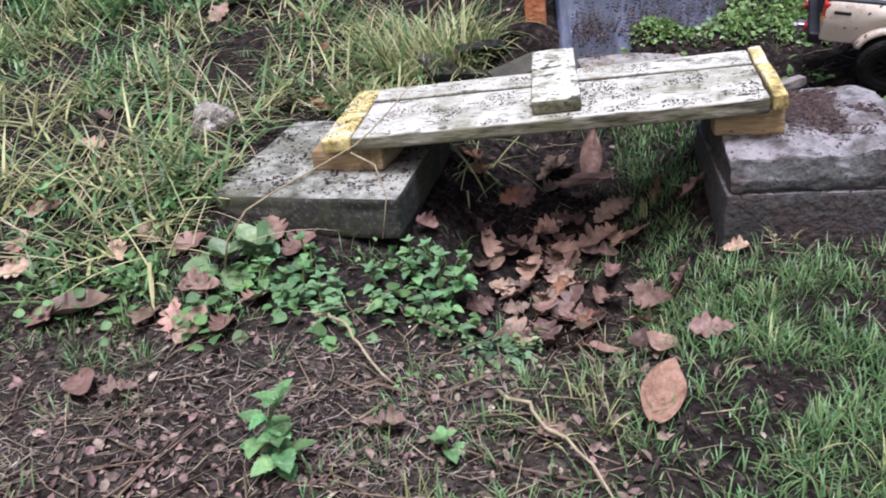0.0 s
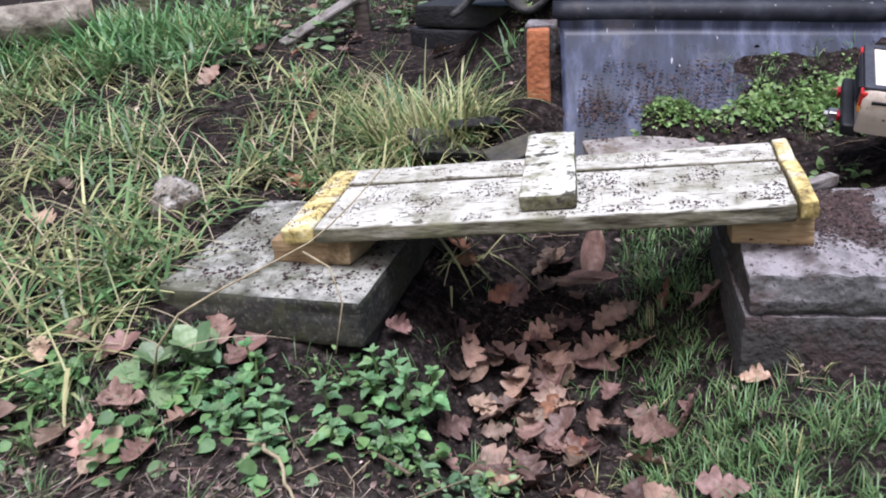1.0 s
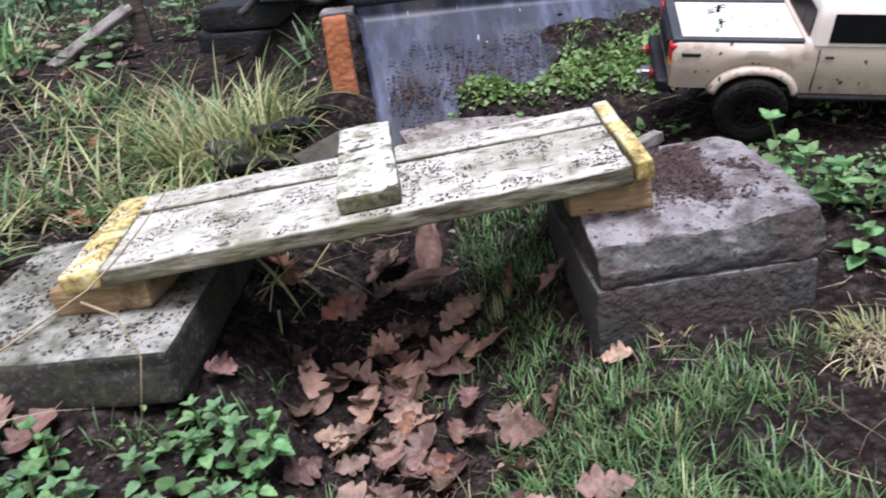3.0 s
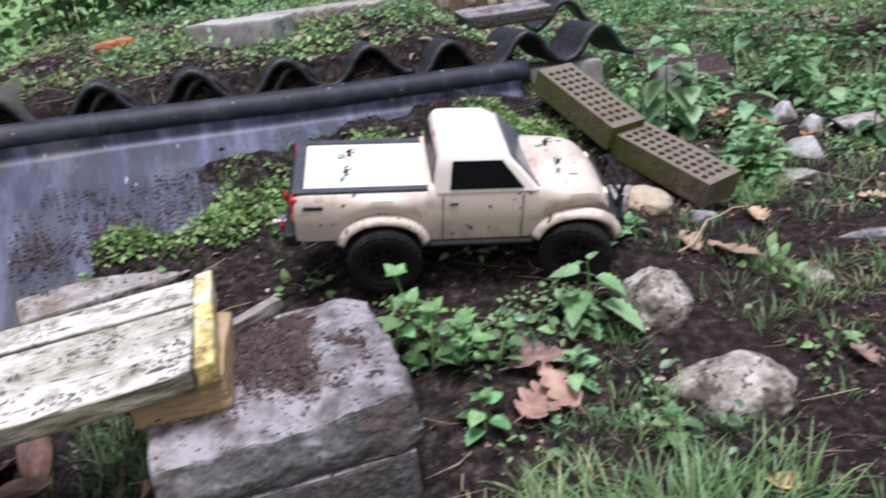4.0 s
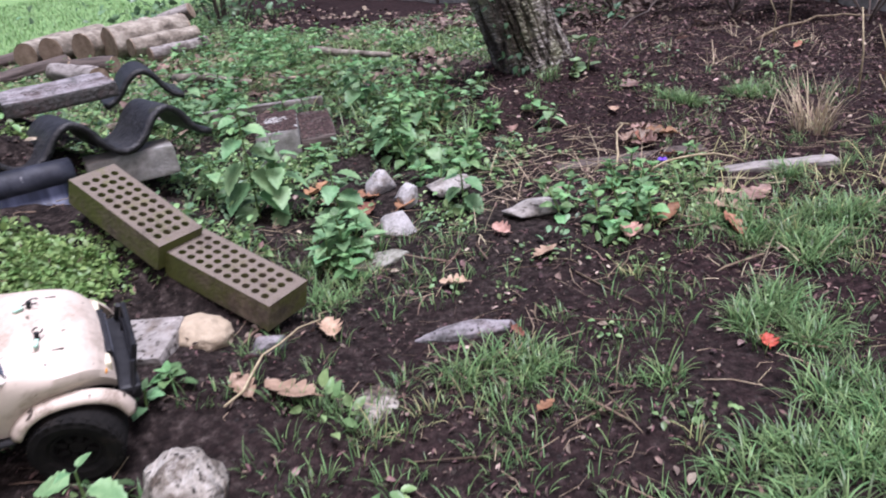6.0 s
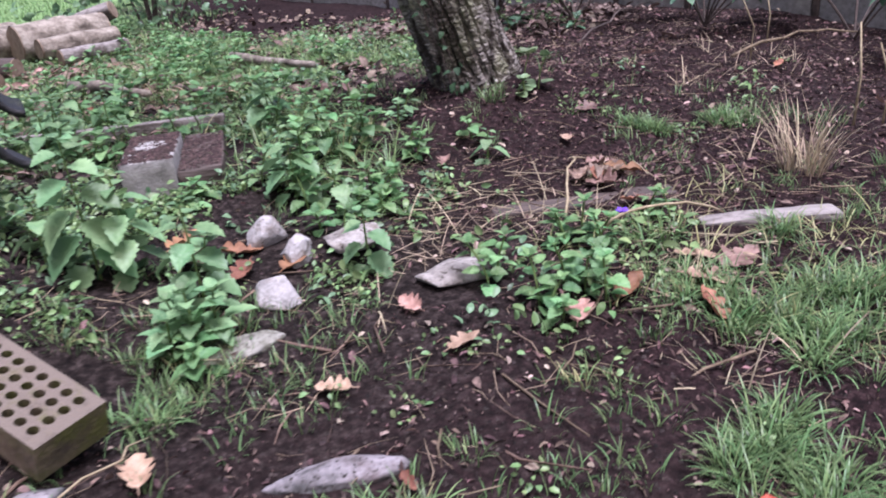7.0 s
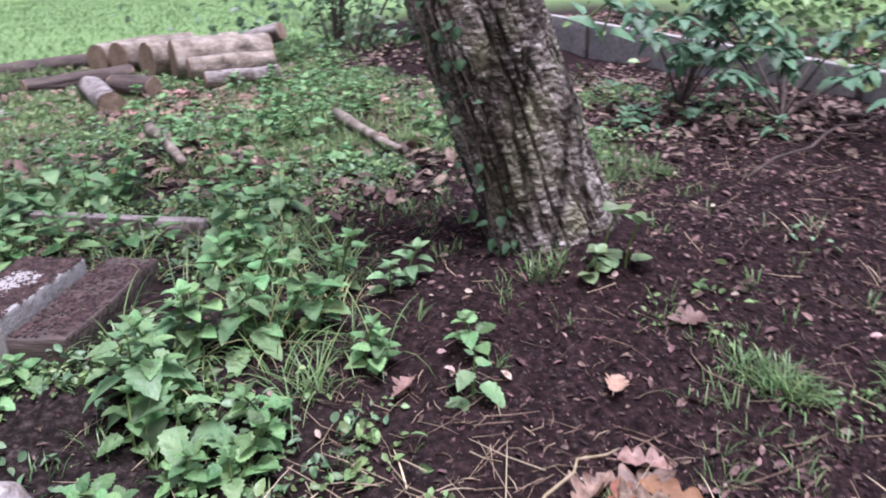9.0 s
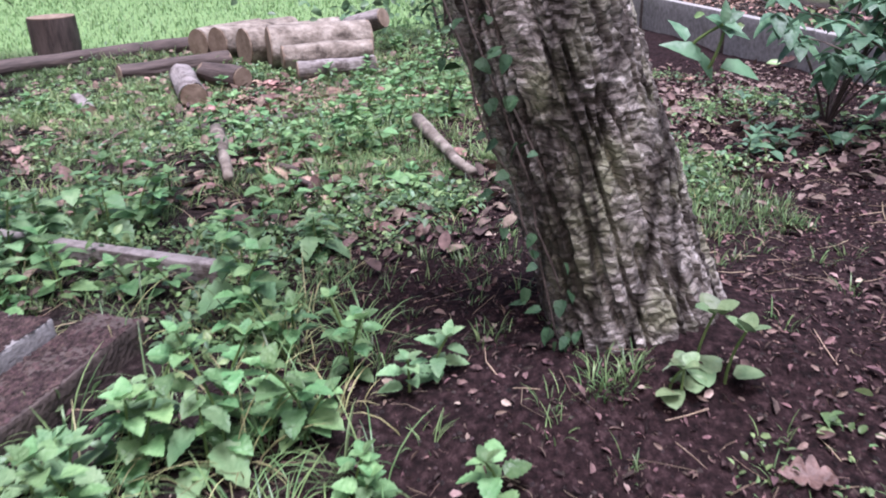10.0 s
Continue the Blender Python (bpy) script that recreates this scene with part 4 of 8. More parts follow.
def tyre_mesh():
    bm = bmesh.new()
    prof = [(0.033, -0.021), (0.038, -0.026), (0.050, -0.028), (0.058, -0.026), (0.061, -0.021), (0.062, 0), (0.061, 0.021), (0.058, 0.026), (0.050, 0.028), (0.038, 0.026), (0.033, 0.021)]
    rows = [[(r * math.cos(a), y, r * math.sin(a)) for r, y in prof] for a in np.linspace(0, 2 * math.pi, 49)]
    grid_mesh(bm, rows)
    bmesh.ops.remove_doubles(bm, verts=bm.verts[:], dist=0.0002)
    bmesh.ops.recalc_face_normals(bm, faces=bm.faces[:])
    for i in range(24):
        for side in (-1, 1):
            a = 2 * math.pi * (i + 0.25 * side) / 24
            m = Matrix.Rotation(-a, 4, "Y") @ Matrix.Translation((0.0585, side * 0.0135, 0)) @ Matrix.Rotation(0.35 * side, 4, "X")
            r = bmesh.ops.create_cube(bm, size=1.0, matrix=m @ Matrix.Diagonal((0.006, 0.019, 0.0085, 1)))
            m = Matrix.Rotation(-a - 0.1, 4, "Y") @ Matrix.Translation((0.0545, side * 0.0245, 0))
            bmesh.ops.create_cube(bm, size=1.0, matrix=m @ Matrix.Diagonal((0.010, 0.005, 0.007, 1)))
    return bare(bm, "tyre", RUBBER, False)


def rim_mesh():
    bm = bmesh.new()
    prof = [(0.033, -0.018), (0.033, -0.022), (0.029, -0.022), (0.027, -0.010), (0.012, -0.008), (0.010, -0.016), (0.0, -0.016)]
    rows = [[(r * math.cos(a), y, r * math.sin(a)) for r, y in prof] for a in np.linspace(0, 2 * math.pi, 33)]
    grid_mesh(bm, rows)
    bmesh.ops.remove_doubles(bm, verts=bm.verts[:], dist=0.0002)
    for i in range(8):
        a = 2 * math.pi * i / 8
        m = Matrix.Rotation(-a, 4, "Y") @ Matrix.Translation((0.020, -0.013, 0))
        bmesh.ops.create_cube(bm, size=1.0, matrix=m @ Matrix.Diagonal((0.015, 0.008, 0.007, 1)))
    return bare(bm, "wheel", RUBBER, False)


def body_clip(t, x, y, z, turn):
    """A spring clip on its post."""
    m = pose(x, y, z, 0, 0, turn)
    bm = bmesh.new()
    rod(bm, (0, 0, -0.002), (0, 0, 0.012), 0.0035, 0.003, 8)
    for i in range(10):
        a, b = math.pi * 1.6 * i / 10, math.pi * 1.6 * (i + 1) / 10
        rod(bm, (0.008 + 0.006 * math.cos(a), 0.006 * math.sin(a), 0.009), (0.008 + 0.006 * math.cos(b), 0.006 * math.sin(b), 0.009), 0.0011, None, 5)
    rod(bm, (-0.012, 0.002, 0.008), (0.006, 0.002, 0.008), 0.001, None, 5)
    bmesh.ops.transform(bm, verts=bm.verts[:], matrix=m)
    c = part("body_clip", bm, TRIM, t, "black spring clip on a body post")
    bm = bmesh.new()
    box(bm, -0.022, -0.008, -0.003, 0.003, 0.004, 0.009, 0.001, 1)
    bmesh.ops.transform(bm, verts=bm.verts[:], matrix=m)
    part("tab", bm, PALE_TAB, c, "pale green rubber tab")


def truck():
    t = thing("model_truck", "mud-spattered tan radio-controlled pickup truck with tinted windows", "model truck", pose(1.138, 1.775, 0.126, 12.0, 6.5, -11.6) @ Matrix.Diagonal((0.9465, 1.06, 0.895, 1)))
    shell = part("body", truck_body(), TAN, t, "tan plastic body shell", smooth=True)
    e = shell.modifiers.new("crease", "EDGE_SPLIT")
    e.split_angle = radians(38)
    part("cab", cab(), TAN_CLEAN, t, "tan cab and roof", smooth=True)
    for a in (-AXLE, AXLE):
        for s in (-1, 1):
            ob = part("wheel_arch_flare", flare(bmesh.new(), a, s), TAN_MUDDY, t, "mud-flecked arch flare", smooth=True)
            so = ob.modifiers.new("thickness", "SOLIDIFY")
            so.thickness = 0.002
    # bed deck, its rails and the tailgate
    bm = box(bmesh.new(), -0.288, -0.082, -0.0705, 0.0705, 0.178, 0.1835, 0.002, 2)
    part("bed_cover", bm, TAN_CLEAN, t, "flat pale tan bed cover", smooth=False)
    for s in (-1, 1):
        part("bed_rail", box(bmesh.new(), -0.300, -0.081, min(s * 0.0715, s * 0.0845), max(s * 0.0715, s * 0.0845), 0.178, 0.186, 0.002, 2), RAIL, t, "dark bed rail")
    part("tail_rail", box(bmesh.new(), -0.306, -0.289, -0.085, 0.085, 0.178, 0.1862, 0.002, 2), RAIL, t, "dark tail rail")
    gate = part("tailgate", box(bmesh.new(), -0.310, -0.303, -0.066, 0.066, 0.132, 0.176, 0.002, 2), TRIM, t, "ribbed black tailgate")
    for i in range(4):
        z = 0.139 + 0.0095 * i
        part("rib", box(bmesh.new(), -0.3125, -0.309, -0.060, 0.060, z, z + 0.004, 0.001, 1), TRIM, gate)
    for s in (-1, 1):
        a, b = sorted((s * 0.068, s * 0.090))
        part("tail_light", box(bmesh.new(), -0.310, -0.296, a, b, 0.148, 0.176, 0.003, 2), LAMP_RED, t, "red tail light")
        part("indicator", box(bmesh.new(), -0.3095, -0.296, a, b, 0.134, 0.147, 0.003, 2), LAMP_AMBER, t, "amber indicator")
    bumper = part("rear_bumper", box(bmesh.new(), -0.326, -0.298, -0.088, 0.088, 0.080, 0.106, 0.006, 3), TRIM, t, "black rear bumper")
    for s in (-1, 1):
        bm = bmesh.new()
        for i in range(9):
            p, q = math.pi * i / 9, math.pi * (i + 1) / 9
            rod(bm, (-0.331, s * 0.045 + 0.008 * math.cos(p), 0.098 - 0.012 * math.sin(p)), (-0.331, s * 0.045 + 0.008 * math.cos(q), 0.098 - 0.012 * math.sin(q)), 0.0028, None, 6)
        rod(bm, (-0.331, s * 0.045 - 0.010, 0.099), (-0.331, s * 0.045 + 0.010, 0.099), 0.0028, None, 6)
        part("shackle", bm, RED_METAL, bumper, "red tow shackle")
    bm = bmesh.new()
    box(bm, -0.345, -0.32, -0.010, 0.010, 0.060, 0.080, 0.002, 1)
    rod(bm, (-0.34, 0, 0.07), (-0.352, 0, 0.07), 0.006, 0.006, 10)
    part("tow_hitch", bm, STEEL, bumper, "dull steel tow hitch")
    bm = bmesh.new()
    for i in range(11):
        k = i / 10
        y, z = -0.045 + 0.045 * k, 0.086 - 0.022 * math.sin(math.pi * k) - 0.014 * k
        bmesh.ops.create_cone(bm, cap_ends=True, segments=8, radius1=0.0032, radius2=0.0032, depth=0.0018,
                              matrix=Matrix.Translation((-0.338, y, z)) @ Euler((1.57 * (i % 2), 0.5, 0.3)).to_matrix().to_4x4())
    part("tow_chain", bm, STEEL, bumper, "short steel chain")
    # windows
    for s in (-1, 1):
        def sidep(x, z):
            w = 0.094 + (0.079 - 0.094) * (z - 0.182) / 0.07
            return (x, s * (w + 0.0006), z)
        part("side_window", plate([sidep(-0.054, 0.188), sidep(0.068, 0.188), sidep(0.030, 0.236), sidep(-0.050, 0.236)], 0.0012, (0, s, 0.2)), TINT, t, "black tinted side window")
    back = lambda y, z: (-0.0805 + 0.114 * (z - 0.182) - 0.0008, y, z)
    rear = part("rear_window", plate([back(-0.074, 0.190), back(0.074, 0.190), back(0.066, 0.236), back(-0.066, 0.236)], 0.0014, (-1, 0, 0.1)), TINT, t, "black tinted rear window")
    for y in (-0.025, 0.025):
        part("divider", plate([back(y - 0.0008, 0.190), back(y + 0.0008, 0.190), back(y * 0.9 + 0.0008, 0.236), back(y * 0.9 - 0.0008, 0.236)], 0.0022, (-1, 0, 0.1)), RAIL, rear)
    part("brake_light", box(bmesh.new(), -0.0722, -0.066, -0.010, 0.010, 0.2395, 0.2435, 0.0005, 1), LAMP_RED, t, "small red roof brake light")
    wind = lambda y, z: (0.096 - 0.886 * (z - 0.182) + 0.0014, y, z)
    part("windshield", plate([wind(-0.086, 0.188), wind(0.086, 0.188), wind(0.073, 0.240), wind(-0.073, 0.240)], 0.0014, (1, 0, 0.7)), SHIELD, t, "grey tinted windshield")
    # panel gaps, handle, badge, bonnet marks
    for s in (-1, 1):
        y0, y1 = sorted((s * 0.0945, s * 0.0992))
        for x in (-0.066, 0.066):
            part("door_gap", box(bmesh.new(), x, x + 0.0011, y0, y1, 0.096, 0.176), RAIL, t)
        part("door_handle", box(bmesh.new(), -0.054, -0.040, y0, y1 + 0.001 * s if s > 0 else y1, 0.160, 0.1635, 0.0008, 1), TRIM, t, "small dark door handle")
        part("side_badge", box(bmesh.new(), -0.290, -0.258, *sorted((s * 0.090, s * 0.0972)), 0.158, 0.1645, 0.0008, 1), TRIM, t, "dark badge bar")
        part("bonnet_mark", box(bmesh.new(), 0.125, 0.165, s * 0.056 - 0.0008, s * 0.056 + 0.0008, 0.184, 0.1885, 0.0003, 1), TRIM, t)
    # nose
    grille = part("grille", box(bmesh.new(), 0.214, 0.2235, -0.046, 0.046, 0.128, 0.158, 0.002, 2), TRIM, t, "black slatted grille")
    for i in range(3):
        part("slat", box(bmesh.new(), 0.2225, 0.2255, -0.043, 0.043, 0.133 + 0.008 * i, 0.136 + 0.008 * i, 0.0006, 1), RAIL, grille)
    for s in (-1, 1):
        a, b = sorted((s * 0.048, s * 0.069))
        part("headlight", box(bmesh.new(), 0.206, 0.2195, a, b, 0.136, 0.157, 0.004, 2), LAMP_CLEAR, t, "clear headlight")
        part("corner_light", box(bmesh.new(), 0.201, 0.212, *sorted((s * 0.070, s * 0.0775)), 0.140, 0.152, 0.002, 1), LAMP_AMBER, t, "amber corner light")
    bm = bmesh.new()
    box(bm, 0.222, 0.252, -0.078, 0.078, 0.088, 0.112, 0.006, 2)
    for s in (-1, 1):
        rod(bm, (0.246, s * 0.045, 0.105), (0.252, s * 0.045, 0.158), 0.004, None, 8)
        rod(bm, (0.240, s * 0.076, 0.100), (0.246, s * 0.062, 0.146), 0.004, None, 8)
    rod(bm, (0.252, -0.048, 0.158), (0.252, 0.048, 0.158), 0.004, None, 8)
    rod(bm, (0.249, -0.045, 0.134), (0.249, 0.045, 0.134), 0.0035, None, 8)
    part("front_bumper", bm, TRIM, t, "black tube front bumper")
    # undercarriage
    part("chassis", box(bmesh.new(), -0.25, 0.22, -0.042, 0.042, 0.066, 0.112, 0.006, 2), TRIM, t, "dark chassis")
    for s in (-1, 1):
        bm = bmesh.new()
        rod(bm, (-0.088, s * 0.098, 0.084), (0.088, s * 0.098, 0.084), 0.0055, None, 10)
        for x in (-0.06, 0.0, 0.06):
            rod(bm, (x, s * 0.098, 0.084), (x, s * 0.04, 0.080), 0.004, None, 8)
        part("rock_slider", bm, TRIM, t, "black rock slider")
    for a in (-AXLE, AXLE):
        bm = bmesh.new()
        rod(bm, (a, -0.095, HUB), (a, 0.095, HUB), 0.009, None, 10)
        box(bm, a - 0.02, a + 0.02, -0.028, 0.022, HUB - 0.02, HUB + 0.02, 0.008, 2)
        part("axle", bm, TRIM, t, "dark axle")
        for s in (-1, 1):
            bm = bmesh.new()
            rod(bm, (a + 0.012, s * 0.062, HUB), (a - 0.005, s * 0.056, 0.150), 0.0075, None, 10)
            part("shock_absorber", bm, STEEL, t, "dull steel shock absorber")
    rim, tyre = rim_mesh(), tyre_mesh()
    for a, steer in ((-AXLE, 0), (AXLE, -14)):
        for s in (-1, 1):
            w = new("wheel", rim)
            w.parent, w["label"] = t, "dark rimmed wheel"
            w.matrix_basis = pose(a, s * 0.098, HUB, 0, random.uniform(0, 360), (0 if s < 0 else 180) + steer)
            r = new("tyre", tyre)
            r.parent, r["label"] = w, "knobbly muddy black tyre"
    body_clip(t, -0.215, 0.030, 0.184, 20)
    body_clip(t, -0.220, -0.032, 0.184, 65)
    body_clip(t, 0.130, 0.034, 0.192, 25)
    body_clip(t, 0.136, -0.034, 0.192, 80)
    for i in range(9):
        # flecks of mud on the bed and roof
        x, y = random.uniform(-0.28, -0.10), random.uniform(-0.06, 0.06)
        bm = bmesh.new()
        bmesh.ops.create_icosphere(bm, subdivisions=1, radius=0.0016, matrix=Matrix.Translation((x, y, 0.184)) @ Matrix.Diagonal((1.4, 1, 0.5, 1)))
        part("mud_fleck", bm, RUBBER, t)


truck()

# ---- the tree ----
def tree():
    t = thing("garden_tree", "leaning tree with rough grey flaking bark on its trunk", "tree", pose(3.165, 2.65, 0.02))
    n, k, top = 170, 420, 2.3
    a, z = np.meshgrid(np.linspace(0, 2 * np.pi, n, endpoint=False), np.linspace(-0.05, top, k))
    r = 0.132 - 0.014 * np.clip(z, 0, 3) + 0.05 * np.exp(-np.clip(z, 0, 3) / 0.09) * (1 + 0.45 * np.cos(3 * a + 0.6) + 0.25 * np.cos(5 * a))
    verts = np.empty((k, n, 3))
    for j in range(k):
        for i in range(n):
            c, s, h = math.cos(a[j, i]), math.sin(a[j, i]), z[j, i]
            p = Vector((c * 0.13, s * 0.13, h))
            # upright fissures between strips of bark, each strip in overlapping flakes
            q = Vector((c * 3.4 + 0.25 * noise.noise(p * 11), s * 3.4 + 0.25 * noise.noise(p * 11 + Vector((3, 0, 0))), h * 1.1))
            fissure = max(0.0, 1 - abs(noise.noise(q * 1.7)) * 5.5)
            strip = noise.cell(Vector((c * 6 + 0.6 * noise.noise(p * 16), s * 6 + 0.6 * noise.noise(p * 16 + Vector((5, 0, 0))), h * 5 + 0.8 * noise.noise(p * 9))))
            flake = (h * 38 + 3.0 * strip + 1.6 * noise.noise(p * 22)) % 1.0
            d = 0.008 - 0.014 * fissure + 0.0055 * flake * (1 - fissure) + 0.003 * strip + 0.007 * noise.noise(p * 7) + 0.003 * noise.noise(p * 95)
            rr = r[j, i] + d - 0.008
            hh = max(h, 0)
            verts[j, i] = (c * rr - 0.29 * hh - 0.02 * hh * hh, s * rr + 0.15 * hh, h)
    idx = np.arange(k * n).reshape(k, n)
    A, B = idx[:-1], idx[1:]
    A2, B2 = np.roll(A, -1, 1), np.roll(B, -1, 1)
    tris = np.concatenate([np.stack([A, A2, B2], -1).reshape(-1, 3), np.stack([A, B2, B], -1).reshape(-1, 3)])
    ob = new("trunk", mesh_np("trunk", verts, tris, BARK, False))
    ob.parent, ob["label"] = t, "rough grey trunk with flaking bark"
    # bare limbs above
    tipx, tipy = -0.29 * top - 0.02 * top * top, 0.15 * top
    for dx, dy, dz, r0 in ((-0.5, 0.1, 0.9, 0.075), (0.35, 0.3, 1.0, 0.065), (-0.1, -0.4, 0.8, 0.05)):
        bm = bmesh.new()
        p, q = Vector((tipx, tipy, top - 0.06)), Vector((tipx + dx, tipy + dy, top + dz))
        prev = p
        for s in range(1, 7):
            nxt = p.lerp(q, s / 6) + Vector((noise.noise(Vector((s, dx, 0))), noise.noise(Vector((s, dy, 4))), 0)) * 0.05
            rod(bm, prev, nxt, r0 * (1 - (s - 1) / 7), r0 * (1 - s / 7), 10)
            prev = nxt
        for s in range(4):
            b = p.lerp(q, 0.45 + 0.15 * s)
            rod(bm, b, b + Vector((random.uniform(-0.4, 0.4), random.uniform(-0.4, 0.4), random.uniform(0.2, 0.5))), r0 * 0.35, 0.004, 7)
        part("limb", bm, BARK, t, "bare grey limb", smooth=True)
    return t


tree_ob = tree()


# ---- leaves to share ----
def leaf_mesh(name, length, width, mat, teeth=0, fold=0.25, droop=0.3, rounded=0.0, n=7, stalk=0.0):
    """A leaf along +x: two halves folded on the midrib, drooping to the tip, with a toothed edge."""
    verts, tris = [], []
    for i in range(n + 1):
        k = i / n
        w = width / 2 * (math.sin(math.pi * k ** (0.72 - 0.2 * rounded)) ** (0.85 - 0.35 * rounded)) if 0 < i < n else 0.0005
        if teeth and 0 < i < n:
            w *= 1 + teeth * (0.16 if i % 2 else -0.12)
        z = -droop * length * k * k
        for s in (-1, 0, 1):
            verts.append((length * k, s * w, z + abs(s) * w * fold * 2 + 0.04 * length * math.sin(9 * k + s) * 0.2))
    for i in range(n):
        for j in (0, 1):
            a, b, c, d = 3 * i + j, 3 * i + j + 1, 3 * i + 3 + j + 1, 3 * i + 3 + j
            tris += [(a, c, b), (a, d, c)]
    if stalk:
        o = len(verts)
        verts += [(-stalk * length, -0.0007, 0.0), (-stalk * length, 0.0007, 0.0), (-stalk * length, 0.0, 0.001)]
        tris += [(o, 0, 1), (o, 1, o + 2), (o + 2, 1, o + 1), (o + 1, 1, 2), (o + 1, 2, 0), (o + 1, 0, o)]
    return mesh_np(name, verts, tris, mat)


def oak_leaf_mesh(seed, length, width, mat, lobes=4, curl=0.35, plain=False):
    """A fallen leaf, lobed like an oak's, cupped and curled."""
    rnd = random.Random(seed)
    n = 34
    verts, tris = [], []
    amp = [[rnd.uniform(0.75, 1.15) for _ in range(lobes + 2)] for _ in range(2)]
    for i in range(n + 1):
        k = i / n
        env = math.sin(math.pi * min(1, 0.05 + 0.95 * k) ** 0.85) ** 0.75
        row = []
        for side in range(2):
            ph = lobes * k + 0.12 * side
            lob = 1.0 if plain else (0.46 + 0.54 * abs(math.sin(math.pi * ph)) ** 0.7) * amp[side][int(ph)]
            row.append(width / 2 * env * lob + 0.0008)
        wl, wr = row
        x = length * k
        for s, w in ((-1, wl), (-0.5, wl), (0, 0), (0.5, wr), (1, wr)):
            y = s * w
            z = curl * (y / width) ** 2 * width * 2.2 + curl * 0.5 * length * (k - 0.5) ** 2 + 0.025 * length * math.sin(9 * k + 5 * s + seed)
            verts.append((x - length / 2 + (0.012 * length * abs(s) * 4 if not plain else 0), y, z))
    for i in range(n):
        for j in range(4):
            a, b, c, d = 5 * i + j, 5 * i + j + 1, 5 * i + 5 + j + 1, 5 * i + 5 + j
            tris += [(a, b, c), (a, c, d)]
    # the stalk
    o = len(verts)
    for x in (-length / 2 - 0.18 * length, -length / 2 + 0.05 * length):
        verts += [(x, -0.001, 0.002), (x, 0.001, 0.002), (x, 0, 0.004)]
    for a in range(3):
        b = (a + 1) % 3
        tris += [(o + a, o + b, o + 3 + b), (o + a, o + 3 + b, o + 3 + a)]
    return mesh_np("fallen_leaf", verts, tris, mat)


DEAD = {"brown": [oak_leaf_mesh(s, 0.075, 0.05, DEAD_A, 4, c) for s, c in ((1, 0.3), (2, 0.6), (3, 0.9))],
        "tan": [oak_leaf_mesh(s, 0.075, 0.052, DEAD_B, 4, c) for s, c in ((4, 0.25), (5, 0.5))],
        "orange": [oak_leaf_mesh(s, 0.07, 0.04, DEAD_C, 3, c) for s, c in ((6, 0.4), (7, 0.8))],
        "plain": [oak_leaf_mesh(8, 0.09, 0.042, DEAD_B, 3, 0.3, True), oak_leaf_mesh(9, 0.08, 0.045, DEAD_A, 3, 0.5, True)],
        "yellow": [oak_leaf_mesh(10, 0.05, 0.045, DEAD_D, 3, 0.4, True)]}
DEAD_LABEL = {"brown": "dull brown fallen oak leaf, curled and damp", "tan": "pale tan lobed fallen oak leaf", "orange": "orange-brown curled fallen leaf",
              "plain": "long brown fallen leaf with a smooth edge", "yellow": "small yellow-tan fallen leaf"}


def dead_leaf(kind, x, y, scale=1.0, dz=0.006, turn=None, tilt=18):
    me = random.choice(DEAD[kind])
    ob = new("fallen_leaf", me)
    e = 0.02
    gx, gy = (float(height(x + e, y) - height(x - e, y)) / (2 * e), float(height(x, y + e) - height(x, y - e)) / (2 * e))
    up = Vector((-gx, -gy, 1)).normalized().to_track_quat("Z", "Y").to_matrix().to_4x4()
    m = Matrix.Translation((x, y, float(height(x, y)) + dz)) @ up @ pose(0, 0, 0, random.uniform(-tilt, tilt), random.uniform(-tilt, tilt), random.uniform(0, 360) if turn is None else turn)
    ob.matrix_basis = m @ Matrix.Diagonal((scale, scale, scale, 1))
    return tagged(ob, DEAD_LABEL[kind], "leaf", "fallen leaves")


# pale leaves before the near pier
for i in range(22):
    dead_leaf(random.choice(("tan", "tan", "brown", "plain")), random.uniform(-0.75, -0.05), random.uniform(0.85, 1.3), random.uniform(0.7, 1.1), 0.014, None, 22)
# leaves beyond the low wall
for i in range(20):
    dead_leaf(random.choice(("tan", "brown", "yellow", "orange")), random.uniform(4.8, 6.2), random.uniform(2.0, 6.0), random.uniform(1.0, 1.6), 0.02, None, 25)
# leaf drift in the dip under the bridge
for i in range(84):
    y = random.triangular(1.0, 1.75, 1.35)
    x = random.gauss(0.33 + 0.08 * (1.4 - y), 0.095)
    dead_leaf(random.choices(("brown", "tan", "orange", "plain"), (6, 2.6, 0.8, 0.25))[0], x, y, random.uniform(0.65, 1.1), random.uniform(0.004, 0.03), None, 34)
# long curled leaves leaning on the pile
for x, y, z, rx, ry, rz, s in ((0.40, 1.70, 0.0, 20, -60, 80, 1.35), (0.40, 1.60, -0.01, 0, -14, -25, 1.15), (0.38, 1.62, -0.03, 10, -10, -8, 1.0)):
    ob = tagged(new("fallen_leaf", DEAD["plain"][0]), "long curled tan leaf leaning on the leaf pile", "leaf", "fallen leaves")
    ob.matrix_basis = pose(x, y, z, rx, ry, rz) @ Matrix.Diagonal((s, s * 0.8, s, 1))
